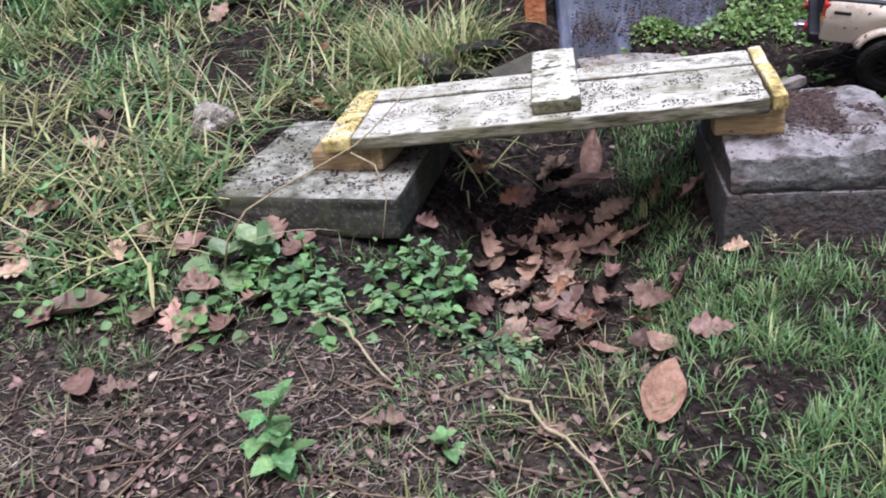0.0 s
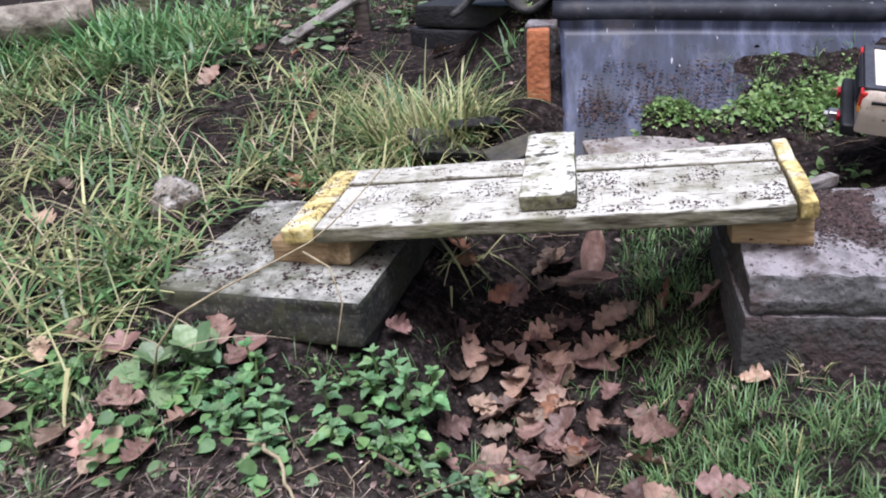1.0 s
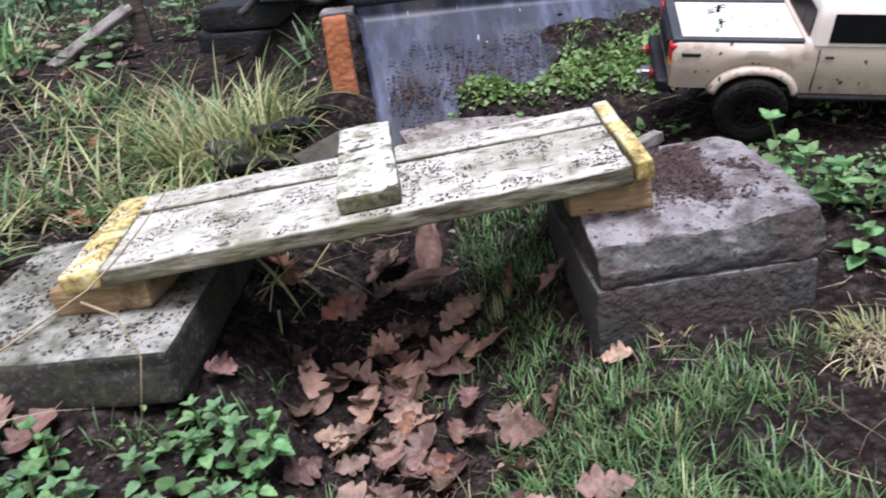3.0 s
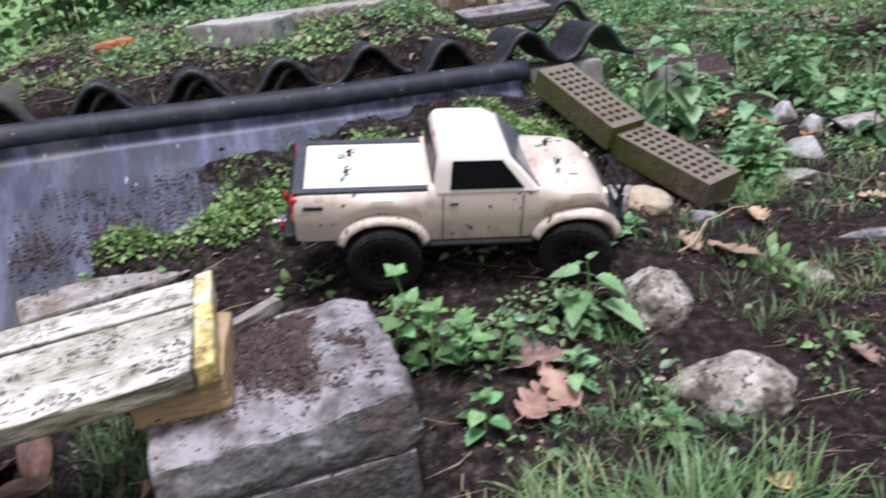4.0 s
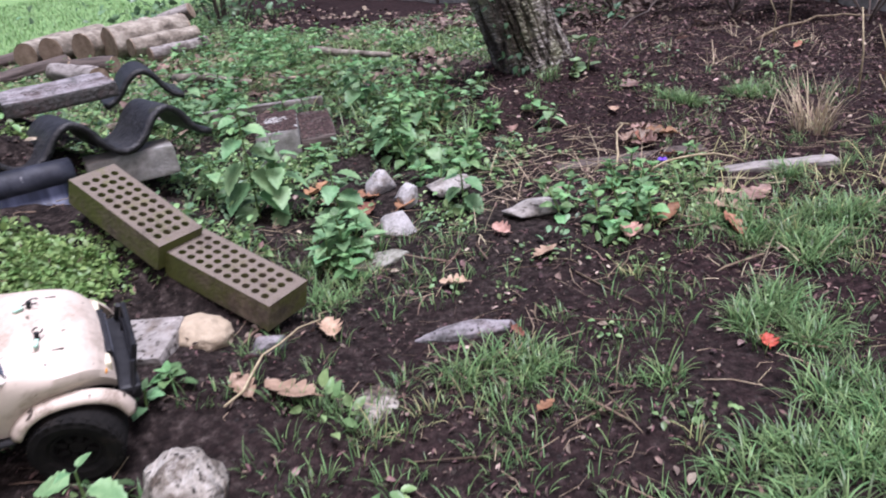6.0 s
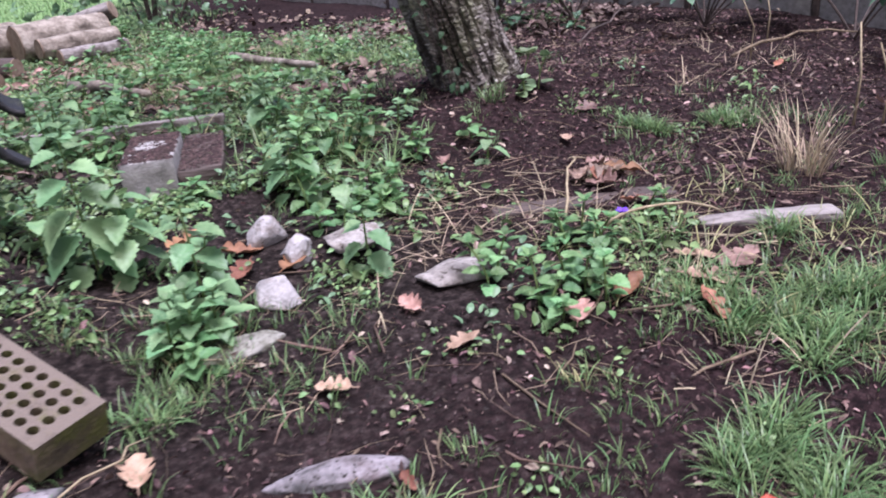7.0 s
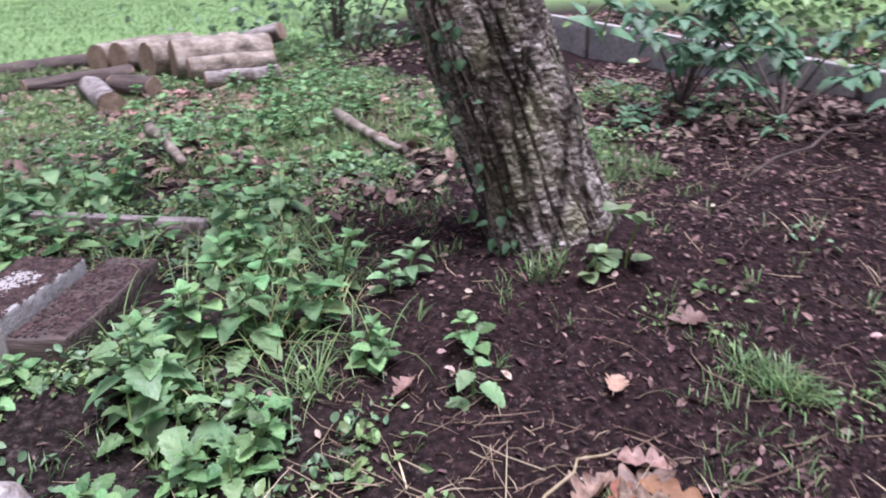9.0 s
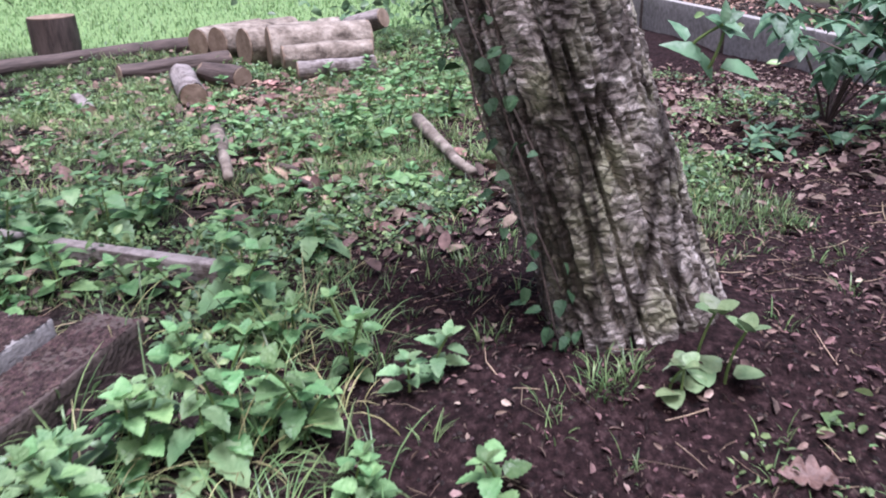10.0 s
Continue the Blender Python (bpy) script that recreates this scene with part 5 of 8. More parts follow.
# leaves that can be told apart, one by one
for kind, x, y, s, turn in (
        ("tan", -0.29, 1.19, 1.0, 20), ("tan", -0.21, 1.0, 1.0, 70), ("brown", -0.23, 1.09, 0.9, 10), ("tan", -0.66, 1.55, 1.1, 100),
        ("orange", -0.20, 1.76, 1.0, 30), ("orange", -0.215, 1.785, 0.9, 80), ("tan", -0.62, 1.21, 1.0, 130), ("plain", -0.42, 1.04, 1.4, 30), ("tan", 0.627, 1.262, 0.6, 70),
        ("tan", 1.10, 1.39, 1.35, 20), ("tan", 1.13, 1.41, 1.1, 110), ("brown", 1.12, 1.46, 1.1, 0), ("tan", 1.553, 1.612, 1.25, 60), ("tan", 1.605, 1.195, 0.8, 100),
        ("tan", 1.47, 1.125, 0.55, 40), ("orange", 1.50, 1.10, 0.55, 120), ("tan", 1.52, 1.05, 0.65, 150), ("yellow", 1.28, 1.14, 0.8, 0),
        ("tan", 1.70, 1.74, 0.8, 10), ("tan", 1.50, 1.66, 0.7, 60), ("orange", 2.15, 2.13, 1.1, 30), ("orange", 2.06, 2.16, 1.0, 70), ("orange", 2.1, 2.24, 1.1, 0),
        ("brown", 2.0, 2.25, 1.2, 100), ("orange", 2.03, 2.33, 1.3, 10), ("tan", 2.60, 1.55, 1.2, 0), ("orange", 2.52, 1.50, 1.1, 50), ("orange", 2.47, 1.62, 1.0, 120),
        ("tan", 2.36, 1.63, 0.9, 40), ("orange", 0.914, 2.045, 0.7, 0), ("brown", 2.90, 2.02, 1.2, 60), ("brown", 2.87, 1.98, 1.1, 100), ("orange", 2.92, 1.98, 1.2, 20),
        ("tan", 2.98, 2.2, 0.7, 40), ("brown", 2.83, 1.965, 1.1, 200), ("brown", 2.93, 2.05, 1.0, 300), ("orange", 2.86, 2.0, 1.0, 140), ("brown", 2.84, 2.03, 1.0, 30), ("orange", 2.78, 1.85, 0.9, 60), ("tan", 2.80, 1.83, 0.9, 130), ("tan", 2.66, 1.62, 1.0, 80), ("brown", 2.7, 1.56, 1.2, 20),
        ("orange", 1.816, 1.344, 0.5, 20), ("orange", 1.93, 1.52, 0.45, 0), ("tan", 1.98, 1.75, 0.7, 30), ("tan", 2.18, 1.70, 0.8, 90)):
    dead_leaf(kind, x, y, s, 0.012, turn, 14)
red_leaf = tagged(new("fallen_leaf", oak_leaf_mesh(23, 0.045, 0.036, material("red_fallen_leaf", ramp2((0.34, 0.05, 0.035), (0.52, 0.12, 0.07)), 60, 0.5, 0.5, 90), 3, 0.4)), "small bright red fallen leaf on dark mulch", "leaf", "fallen leaves")
red_leaf.matrix_basis = on(2.18, 1.217, 0.010, 10, -6, 40) @ Matrix.Diagonal((0.8, 0.8, 0.8, 1))
long_leaf = tagged(new("fallen_leaf", oak_leaf_mesh(21, 0.108, 0.05, material("pale_tan_leaf", ramp2((0.20, 0.105, 0.065), (0.36, 0.215, 0.15)), 60, 0.5, 0.9, 90), 3, 0.45, True)), "long pale tan fallen leaf with a smooth edge", "leaf", "fallen leaves")
long_leaf.matrix_basis = on(0.472, 0.852, 0.020, 8, -8, 72)
for i in range(60):
    # strays over the rest
    x, y = random.uniform(-0.9, 4.4), random.uniform(0.6, 4.8)
    if 0.0 < x < 0.8 and 1.2 < y < 1.7 or math.hypot(x - 3.13, y - 2.66) < 0.2:
        continue
    dead_leaf(random.choices(("brown", "tan", "orange", "plain", "yellow"), (5, 3, 1.5, 1, 0.7))[0], x, y, random.uniform(0.5, 1.0), 0.012)
for i in range(36):
    # leaf drift before the logs
    x, y = random.gauss(2.85, 0.22), random.gauss(4.75, 0.25)
    dead_leaf(random.choice(("brown", "tan", "brown", "plain")), x, y, random.uniform(0.8, 1.3), 0.012)


# ---- leafy plants ----
MINT_LEAF = leaf_mesh("leaf", 0.040, 0.031, MINT, 0.7, 0.14, 0.25, 0.45, 11, 0.4)
NETTLE_LEAF = leaf_mesh("leaf", 0.044, 0.029, material("pale_nettle_leaf", ramp2((0.10, 0.23, 0.10), (0.26, 0.42, 0.205), 0.3, 0.7), 30, 0.4, 0.7, 70, vary=0.35, specular=0.35, translucent=0.28), 0.8, 0.14, 0.3, 0.3, 11, 0.35)
BLUE_LEAF = leaf_mesh("leaf", 0.05, 0.026, BUSH_LEAF, 0.5, 0.2, 0.3, 0.2)
VINE_LEAF = leaf_mesh("leaf", 0.05, 0.036, material("dark_ivy_leaf", ramp2((0.014, 0.040, 0.018), (0.045, 0.095, 0.042), 0.3, 0.7), 30, 0.6, 0.3, 60, vary=0.3, specular=0.2, translucent=0.1), 0.2, 0.15, 0.25, 0.5)
ROUND_LEAF = leaf_mesh("leaf", 0.06, 0.055, IVY, 0.0, 0.08, 0.15, 0.9)
BRAMBLE_LEAF = leaf_mesh("leaf", 0.11, 0.062, BUSH_LEAF, 0.4, 0.15, 0.3, 0.4)


def nettle(x, y, tall, leaf, scale, label, pairs=4, lean=0.2, stems=1, name="leafy_weed", category="plant", m=None):
    t = thing(name, label, category, m or on(x, y, -0.004), "leafy weeds")
    for s in range(stems):
        bm = bmesh.new()
        ang, ln = random.uniform(0, 6.28), random.uniform(0.3, 1.0) * lean
        h = tall * random.uniform(0.75, 1.1)
        dx, dy = math.cos(ang) * ln * h * (1.5 if stems > 1 else 1), math.sin(ang) * ln * h * (1.5 if stems > 1 else 1)
        ox, oy = (random.uniform(-0.022, 0.022) * min(stems, 3), random.uniform(-0.022, 0.022) * min(stems, 3)) if stems > 1 else (0.0, 0.0)
        at = lambda k: Vector((ox + dx * k * k, oy + dy * k * k, h * k))
        tube(bm, [at(i / 4) for i in range(5)], [0.0022 - 0.0001 * i for i in range(5)], 5)
        stem = part("stem", bm, STEM, t)
        spin = random.uniform(0, 180)
        for i in range(pairs):
            k = 0.2 + 0.8 * i / (pairs - 1) if pairs > 1 else 1.0
            size = scale * (1.05 - 0.4 * (i / max(1, pairs - 1)) ** 2) * random.uniform(0.75, 1.15)
            for side in range(2 if i < pairs - 1 else 4):
                ob = new("leaf", leaf)
                ob.parent = stem
                z = spin + 90 * i + (180 if i < pairs - 1 else 90) * side + random.uniform(-18, 18)
                up = random.uniform(-28, 10) - (30 if i == pairs - 1 else 0)
                away = (0.35 if i < pairs - 1 else 0.1) * 0.036 * size
                ob.matrix_basis = Matrix.Translation(at(k)) @ pose(0, 0, 0, random.uniform(-15, 15), up, z) @ Matrix.Translation((away, 0, 0)) @ Matrix.Diagonal((size, size, size, 1))
    return t


def tall_nettle(x, y, tall, scale, pairs, turn, label):
    """An upright nettle: crosswise pairs of large drooping leaves up one stem, small again at the tip."""
    t = thing("stinging_nettle", label, "plant", on(x, y, -0.004, random.uniform(-4, 4), random.uniform(-4, 4), turn), "leafy weeds")
    bm = bmesh.new()
    tube(bm, [Vector((0, 0, tall * i / 5)) for i in range(6)], [0.0028 - 0.0003 * i for i in range(6)], 6)
    stem = part("stem", bm, STEM, t)
    for i in range(pairs):
        k = 0.18 + 0.82 * (i / (pairs - 1)) ** 0.85
        size = scale * (0.62 + 0.55 * math.sin(math.pi * min(1.0, 0.25 + 0.62 * k)) - 0.45 * k**5)
        for side in range(2):
            ob = new("leaf", NETTLE_LEAF)
            ob.parent = stem
            s = size * random.uniform(0.88, 1.12)
            droop = 24 - 42 * k**4 + random.uniform(-10, 10)
            ob.matrix_basis = (Matrix.Translation((0, 0, tall * k)) @ pose(0, 0, 0, random.uniform(-12, 12), droop, 90 * i + 180 * side + random.uniform(-14, 14))
                               @ Matrix.Translation((0.012 * s, 0, 0)) @ Matrix.Diagonal((s, s * 1.12, s, 1)))
    return t


LP = "pale green upright nettle with toothed pointed leaves"
LM = "fresh green nettle-like weed with toothed paired leaves"
for x, y, tall, sc, pairs, stems in (
        # by the broken pier and the stones
        (0.945, 1.555, 0.11, 0.95, 4, 2), (1.00, 1.485, 0.08, 0.9, 4, 2), (1.07, 1.52, 0.05, 0.75, 3, 2), (1.20, 1.50, 0.06, 0.85, 3, 2), (1.01, 1.38, 0.05, 0.7, 3, 1),
        (1.235, 1.275, 0.05, 0.85, 3, 1), (1.42, 1.72, 0.03, 0.75, 3, 1), (1.37, 1.69, 0.03, 0.7, 2, 1), (1.16, 1.42, 0.05, 0.8, 3, 1),
        # low growth beside the bricks
        (1.83, 2.36, 0.10, 1.0, 4, 1), (2.02, 2.22, 0.09, 1.0, 4, 1),
        (1.94, 2.005, 0.11, 1.05, 5, 2), (1.85, 2.03, 0.08, 1.0, 4, 2), (1.90, 1.96, 0.06, 0.9, 4, 2),
        # round the stones and the beam
        (2.37, 1.80, 0.09, 0.85, 4, 2), (2.38, 1.665, 0.08, 0.9, 4, 3), (2.30, 1.645, 0.06, 0.85, 4, 2), (2.46, 1.70, 0.07, 0.85, 4, 2),
        (2.75, 1.78, 0.06, 0.75, 3, 2), (2.62, 1.80, 0.08, 0.8, 4, 2), (2.54, 1.84, 0.07, 0.8, 3, 2), (2.83, 2.38, 0.06, 1.0, 3, 1),
        # the thicket before the block and the step
        (2.346, 2.371, 0.07, 0.9, 4, 2), (2.298, 2.521, 0.09, 0.95, 4, 2), (2.395, 2.232, 0.06, 0.85, 4, 2), (2.513, 2.3, 0.08, 0.9, 4, 2), (2.16, 2.509, 0.06, 0.85, 4, 2), (2.308, 2.184, 0.05, 0.8, 4, 2),
        (2.40, 2.48, 0.15, 1.05, 6, 3), (2.56, 2.55, 0.17, 1.05, 6, 3),
        (2.585, 2.72, 0.10, 0.85, 5, 2), (2.59, 2.51, 0.08, 0.85, 4, 2), 
        (2.55, 2.83, 0.18, 1.1, 5, 2), (2.66, 2.66, 0.14, 0.85, 4, 2), (2.79, 2.61, 0.07, 0.8, 4, 2), (2.68, 2.42, 0.07, 0.85, 4, 2), (2.45, 2.25, 0.08, 0.9, 4, 1),
        # behind the edging board
        (2.11, 3.29, 0.14, 1.15, 5, 3), (2.20, 3.09, 0.12, 1.1, 4, 2), (2.28, 3.36, 0.13, 1.1, 5, 3), (2.05, 3.14, 0.11, 1.05, 4, 2), (2.00, 3.33, 0.12, 1.1, 4, 3), (2.14, 3.02, 0.08, 1.0, 3, 2),
        (2.36, 3.02, 0.08, 1.0, 3, 2), (2.52, 3.27, 0.09, 1.0, 4, 2), (2.37, 3.50, 0.10, 1.0, 4, 3), (1.92, 3.15, 0.10, 1.0, 4, 2), (2.64, 3.12, 0.07, 0.9, 4, 2),
        # in the straw before the bridge
        (0.0, 0.745, 0.09, 1.0, 4, 1), (0.03, 0.72, 0.06, 0.95, 3, 1), (0.22, 0.75, 0.03, 0.7, 2, 1), (0.12, 1.235, 0.06, 0.62, 3, 5), (0.15, 1.215, 0.05, 0.6, 3, 4), (0.08, 1.20, 0.04, 0.55, 2, 4),
        (0.10, 1.07, 0.03, 0.5, 3, 2), (0.03, 1.10, 0.035, 0.55, 2, 4), (-0.05, 1.05, 0.03, 0.5, 2, 3), (-0.11, 1.165, 0.045, 0.6, 2, 5), (-0.02, 1.14, 0.04, 0.55, 2, 4), (-0.15, 1.10, 0.03, 0.5, 2, 3), (-0.6, 1.35, 0.05, 0.8, 3, 2)):
    pale = 1.8 < x < 2.06 and 1.98 < y < 2.4 or random.random() < 0.3
    nettle(x, y, tall, NETTLE_LEAF if pale else MINT_LEAF, sc, LP if pale else LM, pairs + 1, 0.22 if pale else 0.35, stems)
for x, y, tall, sc, pairs, turn in ((1.862, 2.315, 0.27, 1.5, 10, 20), (1.91, 2.28, 0.20, 1.3, 8, 60), (1.965, 2.115, 0.19, 1.3, 8, 35), (1.80, 2.40, 0.13, 1.1, 6, 0),
                                    (2.25, 2.035, 0.12, 1.1, 6, 10), (1.24, 1.525, 0.10, 1.35, 5, 40)):
    tall_nettle(x, y, tall, sc, pairs, turn, "upright fresh green stinging nettle with large toothed leaves")
# fresh ones among the weeds by the step
for x, y, tall, sc, pairs, turn in ((2.323, 2.402, 0.14, 1.35, 6, 15), (2.374, 2.31, 0.10, 1.25, 5, 80), (2.538, 2.884, 0.15, 1.45, 6, 30), (2.667, 3.125, 0.10, 1.2, 5, 70),
                                    (2.163, 3.42, 0.13, 1.35, 5, 10), (2.03, 3.159, 0.12, 1.3, 5, 45), (2.782, 2.275, 0.075, 0.95, 4, 25), (2.403, 2.573, 0.10, 1.1, 5, 20),
                                    (2.10, 3.36, 0.11, 1.3, 5, 75), (2.25, 3.33, 0.12, 1.3, 5, 35), (2.49, 2.507, 0.12, 1.2, 5, 55)):
    tall_nettle(x, y, tall, sc, pairs, turn, "fresh green nettle with broad toothed leaves among weeds")
nettle(-0.225, 1.135, 0.03, ROUND_LEAF, 1.25, "broad grey-green lobed leaves lying on the litter", 2, 0.9, 2, "broad_leaved_weed")
# more of them, in drifts and round the far corner
for i in range(16):
    nettle(random.uniform(-0.95, -0.2), random.uniform(2.4, 3.3), random.uniform(0.04, 0.09), ROUND_LEAF, random.uniform(0.5, 0.9), "round-leaved weed in dark soil", 3, 0.6, 2)
for i in range(14):
    dead_leaf(random.choice(("brown", "tan", "brown", "orange")), random.uniform(-0.9, 0.0), random.uniform(2.3, 3.3), random.uniform(0.8, 1.3), 0.012, None, 25)
for x, y in ((3.02, 4.48), (3.32, 6.2), (3.04, 4.8), (2.85, 4.3), (3.10, 4.15), (2.98, 4.42), (3.08, 4.55), (1.05, 1.81), (3.25, 5.3), (3.35, 5.45), (3.2, 5.1)):
    nettle(x, y, random.uniform(0.07, 0.14), MINT_LEAF, random.uniform(0.9, 1.3), LM, random.choice((4, 5)), 0.35, 3)
for i in range(46):
    # clumps beyond the tree and under the logs
    x, y = random.uniform(1.7, 3.4), random.uniform(3.4, 6.2)
    if math.hypot(x - 2.75, y - 4.75) < 0.35 or y > 5.2 and x < 3.15:
        continue
    for k in range(random.choice((1, 2, 3))):
        nettle(x + random.gauss(0, 0.07), y + random.gauss(0, 0.07), random.uniform(0.05, 0.13), MINT_LEAF, random.uniform(0.8, 1.2), LM, 4, 0.5, random.choice((1, 2)))
for x, y in ((3.97, 3.57), (4.07, 3.48), (3.85, 3.45), (4.15, 3.2), (4.0, 3.75)):
    nettle(x, y, random.uniform(0.05, 0.10), BLUE_LEAF, random.uniform(0.9, 1.3), "low dusty green weed on the mulch", 3, 0.5, 2)
# ivy and round leaves at the foot of the tree
for x, y, h, sc in ((3.10, 2.455, 0.05, 0.9), (3.155, 2.455, 0.12, 1.05)):
    nettle(x, y, h, ROUND_LEAF, 0.68 * sc, "grey-green round-leaved seedling at the tree's foot", 2, 0.3, 2)


def vine():
    t = thing("ivy_vine", "dark ivy vine with small leaves climbing the trunk", "ivy", pose(3.035, 2.60, 0.05))
    for v in range(3):
        bm = bmesh.new()
        p = Vector((0.022 * v - 0.016, -0.014 * v, 0))
        pts = [p]
        for s in range(14):
            up = 0.055 * (s + 1)
            pts.append(p + Vector((-0.292 * up - 0.02 * up * up + random.uniform(-0.009, 0.009), 0.15 * up + random.uniform(-0.004, 0.004), up)))
        tube(bm, pts, [0.0018] * len(pts), 6)
        stem = part("stem", bm, DARK_WOOD, t, "thin dark vine stem")
        for s in range(26):
            ob = new("leaf", VINE_LEAF)
            ob.parent = stem
            k = pts[int((len(pts) - 1) * random.random() ** 1.8)]
            sc = random.uniform(0.3, 0.55)
            ob.matrix_basis = Matrix.Translation(k + Vector((random.uniform(-0.045, 0.01), random.uniform(-0.035, 0), random.uniform(0, 0.03)))) @ pose(0, 0, 0, random.uniform(-40, 40), random.uniform(0, 60), random.uniform(120, 330)) @ Matrix.Diagonal((sc, sc, sc, 1))


vine()
# a shoot on the trunk
nettle(0, 0, 0.06, BLUE_LEAF, 0.95, "leafy shoot growing from the tree trunk", 2, 0.4, 2, "leafy_shoot", m=pose(3.105, 2.535, 0.54, 35, 12, 0))
# violet flower
vt = nettle(2.60, 1.755, 0.055, MINT_LEAF, 0.8, "dark-leaved plant with one violet flower", 3, 0.3, 2, "violet_plant")
bm = bmesh.new()
for i in range(5):
    m = pose(0.02, -0.005, 0.075, 0, 0, 72 * i) @ pose(0.007, 0, 0, 0, -25, 0)
    bmesh.ops.create_icosphere(bm, subdivisions=1, radius=0.007, matrix=m @ Matrix.Diagonal((1, 0.8, 0.25, 1)))
part("flower", bm, material("violet_petal", ramp2((0.09, 0.03, 0.35), (0.16, 0.06, 0.5)), 40, 0.5, 0), vt, "violet flower")


# ---- bramble bush, low wall and what lies behind ----
def bramble(x, y, n, reach, tall, label):
    t = thing("bramble_bush", label, "bush", on(x, y, 0), "bushes")
    for s in range(n):
        bm = bmesh.new()
        a = random.uniform(0, 6.28)
        d = reach * random.uniform(0.5, 1)
        h = tall * random.uniform(0.4, 1)
        at = lambda k: Vector((math.cos(a) * d * k, math.sin(a) * d * k, h * (1.6 * k - 0.75 * k * k)))
        tube(bm, [at(i / 6) for i in range(7)], [0.0042 - 0.0004 * i for i in range(7)], 6)
        stem = part("cane", bm, DARK_WOOD, t, "dark woody cane")
        for i in range(4):
            p = at(0.35 + 0.65 * (i + random.random()) / 4)
            z0 = random.uniform(0, 360)
            for q in range(random.choice((3, 5, 5))):
                ob = new("leaf", BRAMBLE_LEAF)
                ob.parent = stem
                sc = random.uniform(0.4, 0.78)
                ob.matrix_basis = Matrix.Translation(p) @ pose(0, 0, 0, random.uniform(-12, 12), random.uniform(-5, 30), z0 + 62 * q) @ Matrix.Diagonal((sc, sc, sc, 1))


bramble(4.35, 3.35, 13, 0.5, 0.5, "bramble bush with dark canes and dusty green leaflets")
bramble(4.45, 2.75, 11, 0.5, 0.6, "bramble bush against the low wall")
bramble(4.25, 3.75, 11, 0.4, 0.6, "bramble bush against the low wall")
bramble(4.55, 2.2, 8, 0.5, 0.7, "bramble bush against the low wall")


def low_wall():
    t = thing("low_wall", "low wall of grey concrete boards between posts", "wall", pose(4.88, 0, 0.0, 0, 0, 0))
    t["kind"] = "structure"
    y = 0.7
    k = 0
    for w in (0.9, 0.9, 0.60, 0.41, 0.95, 0.95, 0.95, 1.0, 1.0):
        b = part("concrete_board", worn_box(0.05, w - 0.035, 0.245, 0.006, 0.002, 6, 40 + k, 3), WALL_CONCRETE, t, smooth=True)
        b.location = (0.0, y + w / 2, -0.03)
        p = part("post", worn_box(0.055, 0.03, 0.235, 0.004, 0.002, 6, 60 + k, 2), DARK_WOOD, t, smooth=True)
        p.location = (0.0, y + w, -0.03)
        y += w
        k += 1


low_wall()


def log(x, y, z, length, r, rz, label, bark=LOG_BARK, seed=0, ry=0):
    t = thing("cut_log", label, "log", pose(x, y, z, 0, ry, rz), "logs")
    bm = bmesh.new()
    rows = []
    for i in range(15):
        k = i / 14
        rows.append([(length * (k - 0.5), (r + 0.012 * noise.noise(Vector((k * 5 * length + seed, 2 * math.cos(a), 2 * math.sin(a))))) * math.cos(a),
                      (r + 0.012 * noise.noise(Vector((k * 5 * length + seed, 2 * math.cos(a), 2 * math.sin(a) + 3)))) * math.sin(a)) for a in np.linspace(0, 2 * math.pi, 25)])
    grid_mesh(bm, rows)
    bmesh.ops.remove_doubles(bm, verts=bm.verts[:], dist=0.0005)
    part("bark", bm, bark, t, "bark", smooth=True)
    for e in (-1, 1):
        bm = bmesh.new()
        bmesh.ops.create_cone(bm, cap_ends=True, segments=24, radius1=r * 0.97, radius2=r * 0.97, depth=0.01, matrix=pose(e * length / 2, 0, 0, 0, 90, 0))
        part("cut_end", bm, LOG_END, t, "sawn end")
    return t


def gh(x, y):
    return float(height(x, y))


log(2.91, 5.43, gh(2.9, 5.43) + 0.045, 0.36, 0.045, 4, "thin grey cut log at the foot of a pile", GREY_WOOD, 1)
log(2.88, 5.56, gh(2.88, 5.5) + 0.085, 0.42, 0.055, 5, "pale birch-barked cut log on a pile", LOG_BARK, 2)
log(2.86, 5.78, gh(2.8, 5.7) + 0.11, 0.50, 0.10, 8, "thick pale cut log in a pile", LOG_BARK, 3)
log(2.74, 5.98, gh(2.7, 5.9) + 0.10, 0.55, 0.095, 25, "thick pale cut log in a pile", LOG_BARK, 4)
log(2.55, 6.22, gh(2.6, 6.1) + 0.09, 0.50, 0.085, 38, "cut log with a sawn brown end", LOG_BARK, 5)
log(2.40, 6.40, gh(2.4, 6.4) + 0.08, 0.45, 0.08, 45, "cut log with a sawn brown end", LOG_BARK, 6)
log(3.05, 5.98, gh(3.0, 5.9) + 0.17, 0.40, 0.05, -40, "crooked grey limb on top of a log pile", GREY_WOOD, 7, -15)
log(2.255, 5.22, gh(2.26, 5.2) + 0.05, 0.50, 0.055, -80, "grey cut log with a dark sawn end", GREY_WOOD, 8)
log(2.40, 5.40, gh(2.4, 5.4) + 0.05, 0.26, 0.05, -50, "short forked dark log", DARK_WOOD, 9)
log(1.75, 6.32, gh(1.75, 6.3) + 0.025, 1.15, 0.045, 30, "long dark fallen log at the edge of the lawn", DARK_WOOD, 10)
log(2.15, 5.85, gh(2.1, 5.8) + 0.04, 0.55, 0.045, 25, "mossy fallen log in grass", DARK_WOOD, 11)
